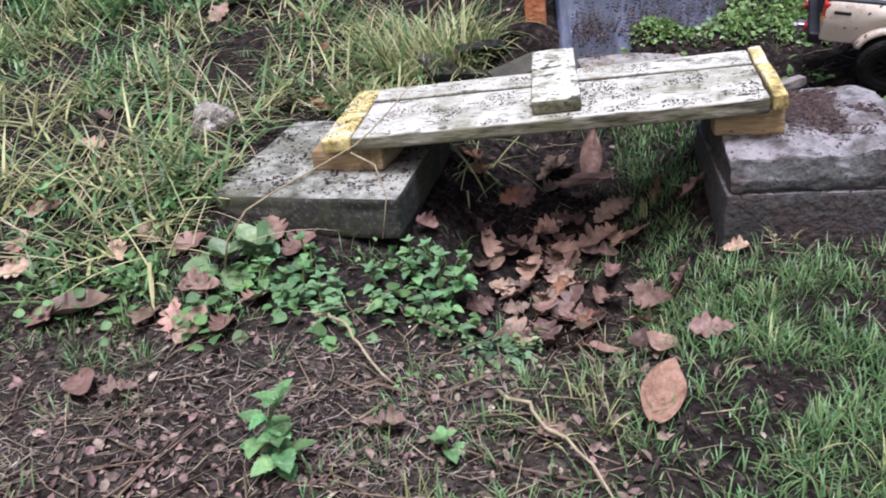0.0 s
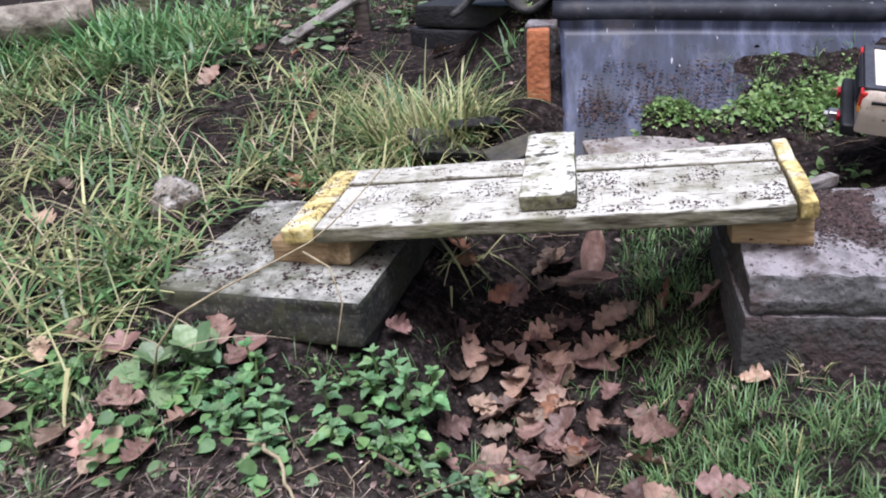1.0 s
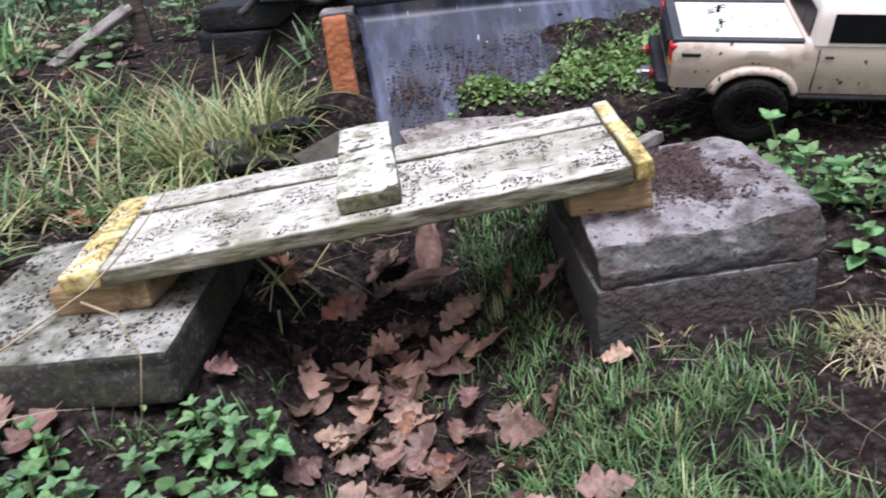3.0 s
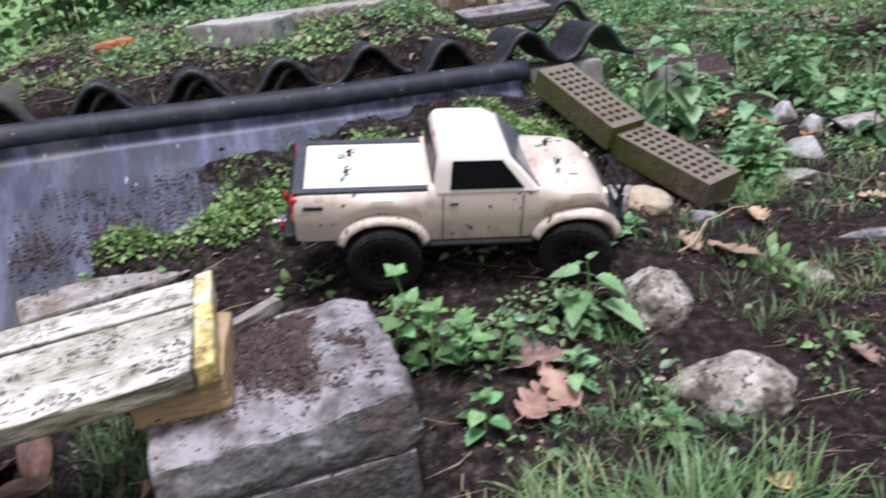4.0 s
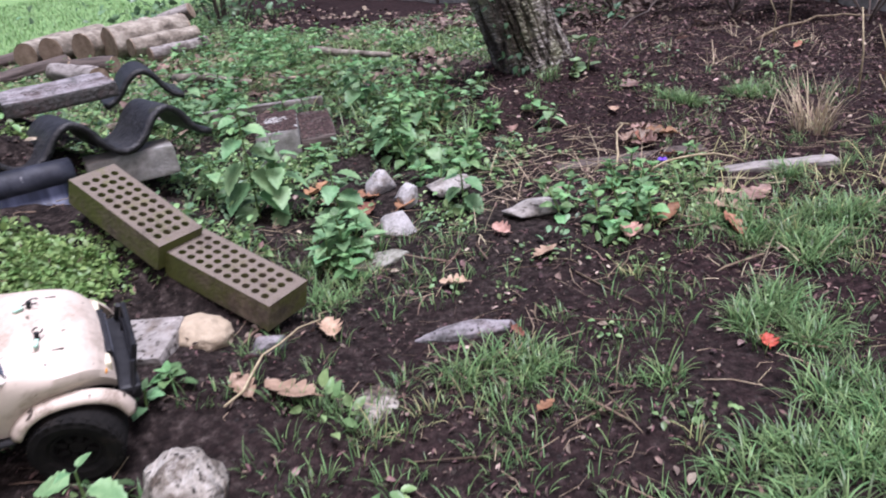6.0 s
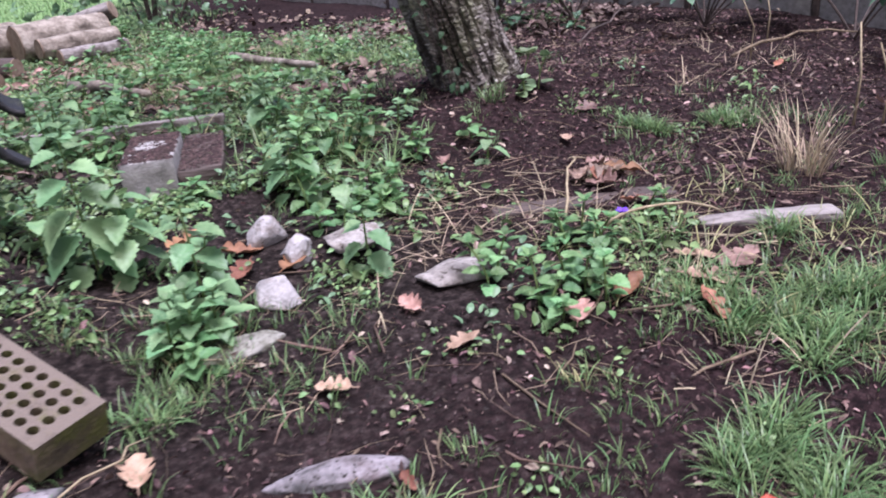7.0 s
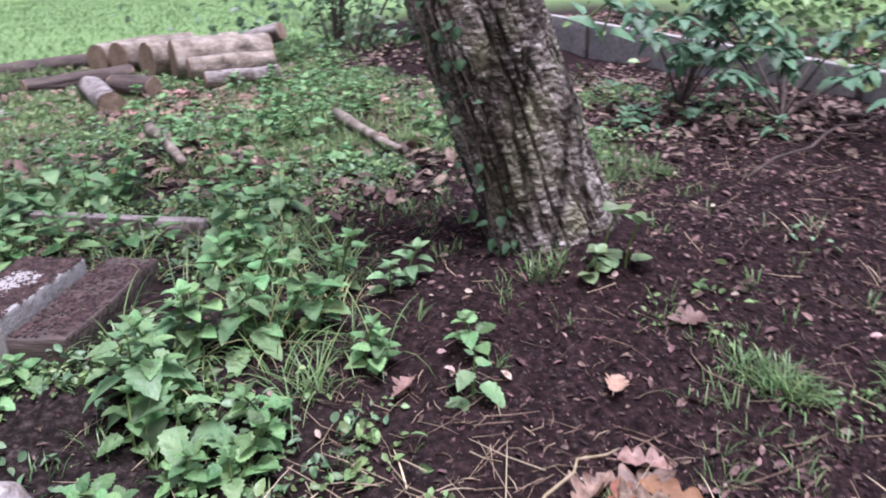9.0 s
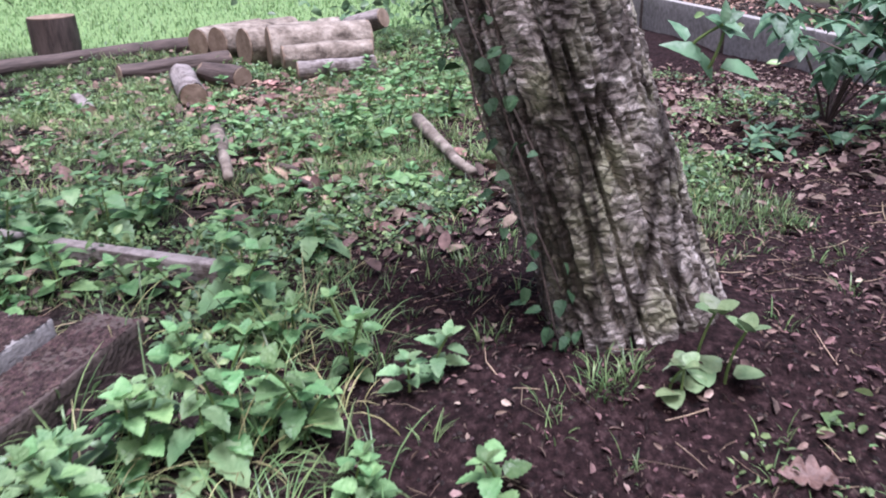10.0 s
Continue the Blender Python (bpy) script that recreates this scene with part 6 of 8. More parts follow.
log(1.85, 5.1, gh(1.85, 5.1) + 0.02, 0.28, 0.03, -70, "pale broken branch on the ground", GREY_WOOD, 12)
log(0.95, 5.2, gh(1.0, 5.2) + 0.02, 0.9, 0.03, 8, "pale fallen branch on the ground", GREY_WOOD, 13)
log(1.40, 6.75, gh(1.4, 6.75) + 0.11, 0.22, 0.13, 0, "sawn tree stump in the lawn", DARK_WOOD, 14).matrix_basis = pose(1.42, 6.7, 0.12, 0, 90, 0)


def branch(pts, r, label, mat=PALE_TWIG, name="fallen_branch"):
    n = len(pts) - 1
    bm = tube(bmesh.new(), pts, [r * (1 - 0.5 * i / n) for i in range(n + 1)])
    return solid(name, bm, mat, label, "branch", None, "branches", smooth=True)


def crooked(x0, y0, x1, y1, dz, r, label, mat=PALE_TWIG, n=7, wob=0.015, arch=0.0):
    pts = []
    for i in range(n + 1):
        k = i / n
        x, y = x0 + (x1 - x0) * k + random.uniform(-wob, wob), y0 + (y1 - y0) * k + random.uniform(-wob, wob)
        pts.append((x, y, gh(x, y) + dz + arch * 4 * k * (1 - k)))
    return branch(pts, r, label, mat)


crooked(2.42, 4.24, 2.485, 3.6, 0.035, 0.025, "pale broken branch lying in weeds", LOG_BARK, 5, 0.007)
crooked(3.04, 4.10, 3.07, 3.46, 0.032, 0.023, "thin brown branch lying in weeds", LOG_BARK, 5, 0.01)
crooked(2.30, 4.42, 2.75, 4.55, 0.015, 0.02, "dark branch lying in leaf litter", DARK_WOOD)
crooked(2.62, 3.75, 2.68, 3.55, 0.015, 0.012, "short dark stick on the ground", DARK_WOOD)
crooked(3.95, 2.35, 4.55, 2.2, 0.03, 0.006, "thin dry stick on the mulch", TWIG, 8, 0.02, 0.03)
crooked(3.7, 2.75, 4.6, 3.1, 0.05, 0.004, "thin dark cane over the mulch", DARK_WOOD, 8, 0.02, 0.05)
crooked(2.60, 1.80, 2.82, 1.66, 0.02, 0.0035, "pale dry stalk curling over grass", PALE_TWIG, 8, 0.015, 0.04)
crooked(2.62, 1.90, 2.90, 2.08, 0.02, 0.003, "pale dry stalk over the soil", PALE_TWIG, 8, 0.01, 0.05)
crooked(1.45, 1.62, 1.75, 1.80, 0.012, 0.0022, "pale dry stalk lying on soil", PALE_TWIG, 9, 0.01, 0.02)
crooked(0.27, 0.86, 0.42, 0.68, 0.01, 0.0028, "pale dry stalk lying on soil", PALE_TWIG, 9, 0.01, 0.01)
crooked(-0.02, 1.05, 0.12, 0.88, 0.01, 0.003, "thin dry stick on the ground", PALE_TWIG, 9, 0.01, 0.02)
for x, y, h in ((4.05, 2.32, 0.22), (3.55, 1.75, 0.25), (3.60, 1.70, 0.2), (3.3, 1.55, 0.16), (4.3, 2.4, 0.2)):
    branch([(x, y, gh(x, y) - 0.01), (x + 0.01, y, gh(x, y) + h * 0.5), (x + random.uniform(-0.05, 0.05), y + 0.02, gh(x, y) + h)], 0.004, "upright dry brown plant stalk", PALE_TWIG, "dry_stalk")


# ---- the far left corner: post, stick, dark slabs, planks ----
solid("wooden_post", worn_box(0.05, 0.05, 0.85, 0.008, 0.004, 8, 71, 4), DARK_WOOD, "dark weathered wooden post standing in grass", "post", pose(-0.345, 2.87, 0.05, 2, -2, 10), smooth=True)
bm = bmesh.new()
box(bm, -0.19, 0.19, -0.022, 0.022, -0.01, 0.01, 0.003, 1)
solid("wooden_lath", rough(bm, 0.003, 8, 72, 4), GREY_WOOD, "pale wooden lath leaning over the grass", "board", pose(-0.52, 2.80, 0.262, 30, -27, 13), smooth=True)
for i, (z, dx) in enumerate(((0.05, 0), (0.12, 0.01), (0.19, -0.012), (0.26, 0.01))):
    slab("paving_slab", 0.06 + dx, 2.80, z, 0.37, 0.26, 0.066, -27 + 2 * i, FIBRE, "dark paving slab in a stack", 80 + i)
slab("stone_cap", 0.28, 2.13, 0.30, 0.07, 0.09, 0.06, 0, CONCRETE, "grey stone set behind the orange brick", 85, category="stone")
for x, y, z, rx, ry, rz, sz_ in ((0.08, 1.94, 0.13, 15, 12, 30, 0.13), (0.16, 2.02, 0.14, -10, 25, 70, 0.14), (0.24, 1.88, 0.13, 8, -14, 20, 0.10)):
    solid("broken_tile", worn_box(sz_ * 1.2, sz_ * 0.8, 0.02, 0.003, 0.003, 12, int(x * 100), 4), FIBRE_MOSSY, "mossy broken tile leaning in the grass", "tile", pose(x, y, z, rx, ry, rz), "broken tiles", smooth=True)
solid("clay_tile", worn_box(0.12, 0.035, 0.02, 0.004, 0.002, 12, 91, 4), ORANGE_CLAY, "broken orange clay brick lying behind the bridge", "brick fragment", pose(0.24, 1.84, 0.095, 12, -14, 35), smooth=True)
log(-1.60, 2.58, 0.335, 0.8, 0.066, 30, "pale weathered log lying on a darker one", LOG_BARK, 21)
log(-1.63, 2.62, 0.215, 0.74, 0.06, 30, "dark rotten log under a pale one", DARK_WOOD, 22)
slab("white_board", -1.22, 3.0, 0.20, 0.12, 0.03, 0.30, 20, WHITE_WOOD, "white painted board standing on end", 95, 0, 20, category="board")
slab("grey_bucket_lid", -1.08, 3.1, 0.20, 0.22, 0.03, 0.2, 30, STONE_PALE, "pale grey plastic lid leaning in the grass", 96, 30, category="lid")

branch([(-0.20, 1.13, 0.06), (-0.185, 1.132, 0.11), (-0.145, 1.14, 0.16), (-0.10, 1.155, 0.183), (-0.06, 1.17, 0.20), (-0.02, 1.195, 0.214), (0.025, 1.22, 0.232), (0.05, 1.245, 0.248), (0.08, 1.275, 0.273), (0.116, 1.31, 0.309)], 0.0019, "long dry grass stalk bowing over the pier", PALE_TWIG, "dry_stalk")
branch([(0.02, 1.205, 0.225), (0.06, 1.19, 0.21), (0.075, 1.18, 0.16), (0.067, 1.15, 0.10)], 0.0016, "thin dry grass stalk hanging over the pier", PALE_TWIG, "dry_stalk")

# ---- what nobody could count: grass, low weeds, straw, litter ----
def clear(x, y):
    """False where stones, piers, bricks, the truck's wheels and the trunk stand."""
    ok = ~((x > -0.28) & (x < 0.10) & (y > 1.25) & (y < 1.65)) & ~((x > 0.60) & (x < 0.93) & (y > 1.29) & (y < 1.63))
    for cx, cy, r in ((1.375, 1.60, 0.075), (1.375, 1.375, 0.085), (1.575, 2.205, 0.10), (1.69, 1.985, 0.10), (3.165, 2.65, 0.15), (1.49, 1.89, 0.07), (2.165, 2.72, 0.12),
                      (2.30, 2.765, 0.09), (2.31, 1.87, 0.10), (2.165, 2.2, 0.07), (2.275, 2.115, 0.075), (2.09, 2.09, 0.05), (2.0, 1.93, 0.04), (0.03, 2.62, 0.2), (0.275, 2.045, 0.05), (1.60, 2.735, 0.12), (2.83, 1.665, 0.05), (2.92, 1.615, 0.05), (3.0, 1.575, 0.05), (0.06, 2.8, 0.16), (0.88, 2.80, 0.12), (1.02, 3.05, 0.1), (1.25, 3.0, 0.1)):
        ok &= np.hypot(x - cx, y - cy) > r
    return ok


def patches(x, y, f, s):
    return np.clip(0.5 + 0.9 * lumps(x, y, f, s) + 0.5 * lumps(x, y, f * 2.3, s + 1), 0, 1)


def zone(x, y, x0, x1, y0, y1, e=0.12):
    return sm(x0 - e, x0 + e, x) * (1 - sm(x1 - e, x1 + e, x)) * sm(y0 - e, y0 + e, y) * (1 - sm(y1 - e, y1 + e, y))


def scatter(n, density, x0, x1, y0, y1):
    """n places in a rectangle, kept by a density between 0 and 1."""
    xs, ys = [], []
    got = 0
    for _ in range(60):
        x, y = rng.uniform(x0, x1, 4 * n), rng.uniform(y0, y1, 4 * n)
        keep = (rng.random(4 * n) < density(x, y)) & clear(x, y)
        xs.append(x[keep])
        ys.append(y[keep])
        got += keep.sum()
        if got >= n:
            break
    return np.concatenate(xs)[:n], np.concatenate(ys)[:n]


def blades(name, x, y, z, tall, wide, lean, mat, label, turn=None, seg=4, curl=1.0):
    """Grass: each blade a tapered strip that bows over."""
    n = len(x)
    a = rng.uniform(0, 2 * np.pi, n) if turn is None else turn
    lean = lean * rng.uniform(0.4, 1.3, n)
    k = np.linspace(0, 1, seg + 1)
    ang = lean[:, None] * (0.35 + curl * k[None])
    step = tall[:, None] / seg
    rad = np.concatenate([np.zeros((n, 1)), np.cumsum(np.sin(ang[:, :-1]) * step, 1)], 1)
    up = np.concatenate([np.zeros((n, 1)), np.cumsum(np.cos(ang[:, :-1]) * step, 1)], 1)
    w = wide[:, None] / 2 * np.sqrt(np.clip(1 - k[None] ** 1.6, 0.0, 1)) + 0.0002
    cx, cy = x[:, None] + rad * np.cos(a)[:, None], y[:, None] + rad * np.sin(a)[:, None]
    cz = z[:, None] + up
    px, py = -np.sin(a)[:, None] * w, np.cos(a)[:, None] * w
    verts = np.stack([np.stack([cx + px, cy + py, cz], -1), np.stack([cx - px, cy - py, cz], -1)], 2).reshape(-1, 3)
    m = 2 * (seg + 1)
    base = (np.arange(n) * m)[:, None] + (2 * np.arange(seg))[None]
    tris = np.concatenate([np.stack([base, base + 1, base + 3], -1), np.stack([base, base + 3, base + 2], -1)]).reshape(-1, 3)
    return tagged(new(name, mesh_np(name, verts, tris, mat)), label, "grass", kind="stuff")


def tufted(n, per, density, x0, x1, y0, y1, spread):
    """Places in tufts, with the way in which each blade leans out of its tuft."""
    cx, cy = scatter(n, density, x0, x1, y0, y1)
    k = len(cx)
    r, a = spread * np.sqrt(rng.random((k, per))), rng.uniform(0, 2 * np.pi, (k, per))
    x, y = (cx[:, None] + r * np.cos(a)).ravel(), (cy[:, None] + r * np.sin(a)).ravel()
    t = (a + rng.normal(0, 0.7, a.shape)).ravel()
    ok = clear(x, y)
    return x[ok], y[ok], t[ok]


def green_zone(x, y):
    d = zone(x, y, 0.50, 1.15, 0.55, 1.18) * (0.02 + 0.98 * sm(0.4, 0.6, patches(x, y, 7.0, 0.3))) + zone(x, y, 1.12, 2.6, 0.65, 1.5, 0.1) * patches(x, y, 8.0, 1.7) ** 3 * 0.4
    d += zone(x, y, 0.48, 0.60, 1.15, 1.85, 0.05) * 0.9 + zone(x, y, 1.5, 2.0, 1.2, 1.75) * patches(x, y, 8.0, 2.2) ** 2 * 0.3
    d += zone(x, y, 2.45, 3.2, 1.2, 1.7) * patches(x, y, 6.0, 0.9) ** 2 * 0.3 + zone(x, y, 1.7, 2.1, 1.85, 2.1) * 0.5
    d += zone(x, y, 3.0, 3.6, 1.75, 2.25) * patches(x, y, 9.0, 4.1) ** 2 * 0.14 + zone(x, y, 0.2, 0.6, 0.6, 0.95) * 0.25
    d += zone(x, y, 1.4, 4.2, 3.0, 6.4) * patches(x, y, 5.0, 3.3) ** 1.5 * 0.6 + zone(x, y, -0.9, 0.1, 0.95, 1.4) * patches(x, y, 6.0, 1.1) * 0.3
    d += (np.hypot(x - 3.02, y - 2.49) < 0.035) * 1.0 + 0.02
    return np.clip(d, 0, 1)


x, y, t = tufted(6800, 14, green_zone, -0.9, 3.7, 0.55, 6.4, 0.022)
n = len(x)
blades("short_grass", x, y, height(x, y) - 0.004, rng.uniform(0.014, 0.045, n), rng.uniform(0.0011, 0.0022, n), 1.2, GRASS, "short green grass growing in tufts on bare soil", t, 3)
x, y, t = tufted(230, 11, green_zone, -0.9, 3.7, 0.55, 5.6, 0.02)
n = len(x)
blades("yellowing_grass", x, y, height(x, y) - 0.004, rng.uniform(0.02, 0.055, n), rng.uniform(0.0012, 0.0022, n), 1.2, GRASS_DRY, "yellowing grass blades among the green", t)


def dry_zone(x, y):
    d = zone(x, y, 2.4, 3.2, 1.3, 1.95) * patches(x, y, 6.0, 2.2) + 0.8 * zone(x, y, 2.2, 2.8, 1.85, 2.25, 0.08) * (0.3 + 0.7 * patches(x, y, 6.0, 1.4)) + 0.25 * zone(x, y, 0.85, 1.2, 1.1, 1.3)
    return np.clip(d + 0.8 * zone(x, y, 3.6, 4.4, 1.9, 2.5) * patches(x, y, 6.0, 0.4) ** 2, 0, 1)


x, y, t = tufted(30, 7, dry_zone, 0.8, 4.5, 1.1, 2.6, 0.03)
n = len(x)
blades("withered_grass", x, y, height(x, y) - 0.003, rng.uniform(0.05, 0.13, n), rng.uniform(0.0012, 0.0026, n), 3.4, STRAW, "withered straw-coloured grass lying over", t, 5, 0.25)


x, y, t = tufted(46, 8, lambda x, y: zone(x, y, 2.45, 3.1, 1.38, 1.85, 0.06) * (0.15 + 0.85 * patches(x, y, 9.0, 2.7)) + (np.hypot(x - 2.36, y - 2.68) < 0.07) + (np.hypot(x - 3.3, y - 1.75) < 0.07) + (np.hypot(x - 1.03, y - 1.19) < 0.05), 1.0, 3.5, 1.1, 2.8, 0.03)
n = len(x)
blades("matted_grass", x, y, height(x, y) - 0.003, rng.uniform(0.03, 0.09, n), rng.uniform(0.0012, 0.0026, n), 3.0, GRASS_DRY, "matted yellowing grass lying over", t, 5, 0.35)


a, r = rng.uniform(0, 2 * np.pi, 110), 0.05 * np.sqrt(rng.random(110))
x, y = 3.2 + r * np.cos(a), 1.70 + r * np.sin(a)
blades("dry_tussock", x, y, height(x, y) - 0.004, rng.uniform(0.05, 0.2, 110), rng.uniform(0.0015, 0.003, 110), 0.8, STRAW, "dry pale grass tussock standing in the mulch", a + rng.normal(0, 0.8, 110), 5)
a, r = rng.uniform(0, 2 * np.pi, 260), 0.06 * np.sqrt(rng.random(260))
x, y = 0.935 + r * np.cos(a), 1.185 + r * np.sin(a)
blades("collapsed_tussock", x, y, height(x, y) + 0.028 * (1 - r / 0.06), rng.uniform(0.015, 0.055, 260), rng.uniform(0.001, 0.002, 260), 3.4, STRAW, "collapsed pale grass tussock beside the pier", rng.normal(-1.4, 0.7, 260), 4, 0.3)
a, r = rng.uniform(0, 2 * np.pi, 150), 0.07 * np.sqrt(rng.random(150))
x, y = 0.935 + r * np.cos(a), 1.19 + r * np.sin(a)
blades("mossy_tussock", x, y, height(x, y) + 0.02 * (1 - r / 0.07), rng.uniform(0.012, 0.04, 150), rng.uniform(0.0012, 0.002, 150), 2.0, GRASS_DRY, "short yellow-green grass on a tussock", a, 4)
a, r = rng.uniform(0, 2 * np.pi, 620), np.sqrt(rng.random(620))
x, y = 1.14 + 0.17 * r * np.cos(a), 1.11 + 0.08 * r * np.sin(a)
blades("bowed_grass", x, y, height(x, y) - 0.004, rng.uniform(0.04, 0.105, 620), rng.uniform(0.0014, 0.003, 620), 1.5, GRASS, "long bright green grass bowing over in a thick tuft", a + rng.normal(0, 0.9, 620), 5)
x, y, t = tufted(24, 6, lambda x, y: zone(x, y, 2.75, 3.5, 1.65, 2.2, 0.08) * patches(x, y, 10.0, 3.9) ** 2 + zone(x, y, 3.7, 4.3, 2.1, 2.55, 0.1) * 0.6, 2.6, 4.4, 1.5, 2.7, 0.03)
n = len(x)
blades("strewn_dry_grass", x, y, height(x, y) - 0.003, rng.uniform(0.03, 0.1, n), rng.uniform(0.001, 0.002, n), 3.6, STRAW, "pale dry grass strewn on the mulch", None, 4, 0.2)


# long grass standing among the weeds before the step, and light grass beyond the edging board
def reed_zone(x, y):
    return np.clip(zone(x, y, 2.25, 2.75, 2.38, 2.95, 0.08) * (0.15 + 0.85 * patches(x, y, 9.0, 1.6)) + (np.hypot(x - 2.36, y - 2.82) < 0.06) * 2.0, 0, 1)


x, y, t = tufted(34, 16, reed_zone, 2.1, 2.9, 2.2, 3.1, 0.022)
n = len(x)
blades("long_grass", x, y, height(x, y) - 0.004, rng.uniform(0.05, 0.14, n), rng.uniform(0.0014, 0.0028, n), 1.7, GRASS, "long thin grass standing among the weeds", t, 5)
x, y, t = tufted(13, 11, reed_zone, 2.1, 2.9, 2.2, 3.1, 0.022)
n = len(x)
blades("bleached_grass", x, y, height(x, y) - 0.004, rng.uniform(0.06, 0.15, n), rng.uniform(0.0014, 0.0026, n), 1.8, GRASS_DRY, "bleached grass blades among the weeds", t, 5)
x, y, t = tufted(620, 12, lambda x, y: np.clip(zone(x, y, 1.6, 3.4, 3.3, 6.4) * sm(0.4, 0.75, patches(x, y, 3.1, 5.1)), 0, 1), 1.4, 3.6, 3.1, 6.6, 0.03)
n = len(x)
blades("light_grass", x, y, height(x, y) - 0.004, rng.uniform(0.03, 0.09, n), rng.uniform(0.0018, 0.0035, n), 1.5, leafy("light_green_grass", (0.12, 0.22, 0.07), (0.28, 0.38, 0.16), 0.42, 0.45), "light green grass in drifts among the weeds", t, 4)


# thick tall tufts at the near edge and by the beam
def tall_zone(x, y):
    d = zone(x, y, 1.15, 1.75, 0.80, 1.05, 0.06) * patches(x, y, 9.0, 5.0) ** 2 * 0.7 + zone(x, y, 2.5, 2.85, 1.38, 1.52, 0.04) * patches(x, y, 11.0, 1.0) + (np.hypot(x - 1.02, y - 1.20) < 0.07) * 0.6
    for cx, cy, r in ((2.585, 1.579, 0.035), (2.55, 1.356, 0.06), (2.855, 1.57, 0.04), (2.733, 1.382, 0.05), (2.657, 1.40, 0.06), (3.435, 2.016, 0.06), (3.227, 2.139, 0.05), (2.668, 1.709, 0.04), (2.873, 1.545, 0.04), (2.26, 1.24, 0.075), (2.32, 1.28, 0.05), (1.93, 1.02, 0.08), (2.03, 0.98, 0.08), (2.0, 1.265, 0.03), (2.12, 1.05, 0.06), (1.88, 1.46, 0.05), (1.80, 1.50, 0.035), (1.75, 1.88, 0.05), (2.62, 1.37, 0.07)):
        d = d + (np.hypot(x - cx, y - cy) < r)
    return np.clip(d, 0, 1)


x, y, t = tufted(320, 22, tall_zone, 0.9, 3.6, 0.7, 2.2, 0.025)
n = len(x)
blades("tall_grass", x, y, height(x, y) - 0.004, rng.uniform(0.02, 0.07, n), rng.uniform(0.0014, 0.003, n), 1.5, GRASS, "tall green grass tufts", t, 5)


# the rank grass behind the bridge
def rank_zone(x, y):
    open_ = 1 - sm(-0.85, -0.65, x) * sm(2.25, 2.45, y)
    d = zone(x, y, -1.6, -0.1, 1.3, 3.3, 0.15) * (0.1 + 0.9 * patches(x, y, 8.0, 4.7) ** 1.5) + zone(x, y, -0.15, 0.12, 1.65, 2.3, 0.1) + 0.5 * zone(x, y, -0.6, -0.28, 1.1, 1.6)
    return np.clip(d * open_ * (0.35 + 0.65 * patches(x, y, 5.0, 2.9)), 0, 1)


x, y, t = tufted(290, 13, rank_zone, -1.7, 0.2, 1.1, 3.4, 0.06)
n = len(x)
blades("rank_grass", x, y, height(x, y) + rng.uniform(-0.004, 0.03, n), rng.uniform(0.04, 0.13, n), rng.uniform(0.003, 0.009, n), 4.0, GRASS, "long rank green grass flopping over", None, 5, 0.16)
x, y, t = tufted(250, 13, rank_zone, -1.7, 0.2, 1.1, 3.4, 0.06)
n = len(x)
blades("rank_yellow_grass", x, y, height(x, y) + rng.uniform(-0.004, 0.035, n), rng.uniform(0.04, 0.15, n), rng.uniform(0.002, 0.007, n), 4.4, GRASS_DRY, "long yellowing grass flopping over", None, 5, 0.12)
x, y = scatter(900, rank_zone, -1.7, 0.2, 1.1, 3.4)
n = len(x)
blades("dead_grass", x, y, height(x, y) + 0.02, rng.uniform(0.08, 0.2, n), rng.uniform(0.0015, 0.003, n), 3.8, STRAW, "dead straw-coloured grass stalks", None, 5, 0.2)
# the stemmy tussock behind the bridge
a = rng.uniform(0, 2 * np.pi, 420)
r = 0.13 * np.sqrt(rng.random(420))
x, y = 0.02 + r * np.cos(a), 2.02 + 0.8 * r * np.sin(a)
blades("grass_tussock", x, y, height(x, y) - 0.005, rng.uniform(0.06, 0.25, 420), rng.uniform(0.0025, 0.0055, 420), 1.5, GRASS_DRY, "stemmy yellow-green grass tussock behind the bridge", a + rng.normal(0, 1.2, 420), 6)
a = rng.uniform(0, 2 * np.pi, 220)
r = 0.15 * np.sqrt(rng.random(220))
x, y = 0.0 + r * np.cos(a), 2.05 + r * np.sin(a)
blades("green_tussock", x, y, height(x, y) - 0.005, rng.uniform(0.08, 0.2, 220), rng.uniform(0.004, 0.008, 220), 1.4, GRASS, "broad green grass blades in a tussock", a + rng.normal(0, 0.5, 220), 6)
# bright upright grass before the far log
def lush_zone(x, y):
    return np.clip(1.3 - 3.2 * np.hypot((x + 1.1) * 0.8, y - 2.72), 0, 1) * (0.3 + 0.7 * patches(x, y, 9.0, 3.1))


x, y, t = tufted(120, 10, lush_zone, -1.7, -0.6, 2.2, 3.2, 0.03)
n = len(x)
blades("lush_grass", x, y, height(x, y) - 0.004, rng.uniform(0.06, 0.2, n), rng.uniform(0.004, 0.013, n), 1.7, leafy("lush_grass", (0.085, 0.20, 0.07), (0.20, 0.36, 0.15), 0.38, 0.4), "bright broad upright grass blades", None, 5, 0.7)
# the far lawn, and coarse grass at its edge
def lawn_zone(x, y):
    return np.clip(sm(6.1, 6.6, y + 0.2 * lumps(x, y, 3, 1)), 0, 1)


x, y = scatter(34000, lawn_zone, -3.5, 4.2, 6.0, 13.0)
n = len(x)
blades("lawn", x, y, height(x, y) - 0.005, rng.uniform(0.025, 0.06, n), rng.uniform(0.005, 0.010, n), 0.9, leafy("lawn_grass", (0.14, 0.255, 0.10), (0.25, 0.39, 0.17)), "mown bright green lawn", None, 3)


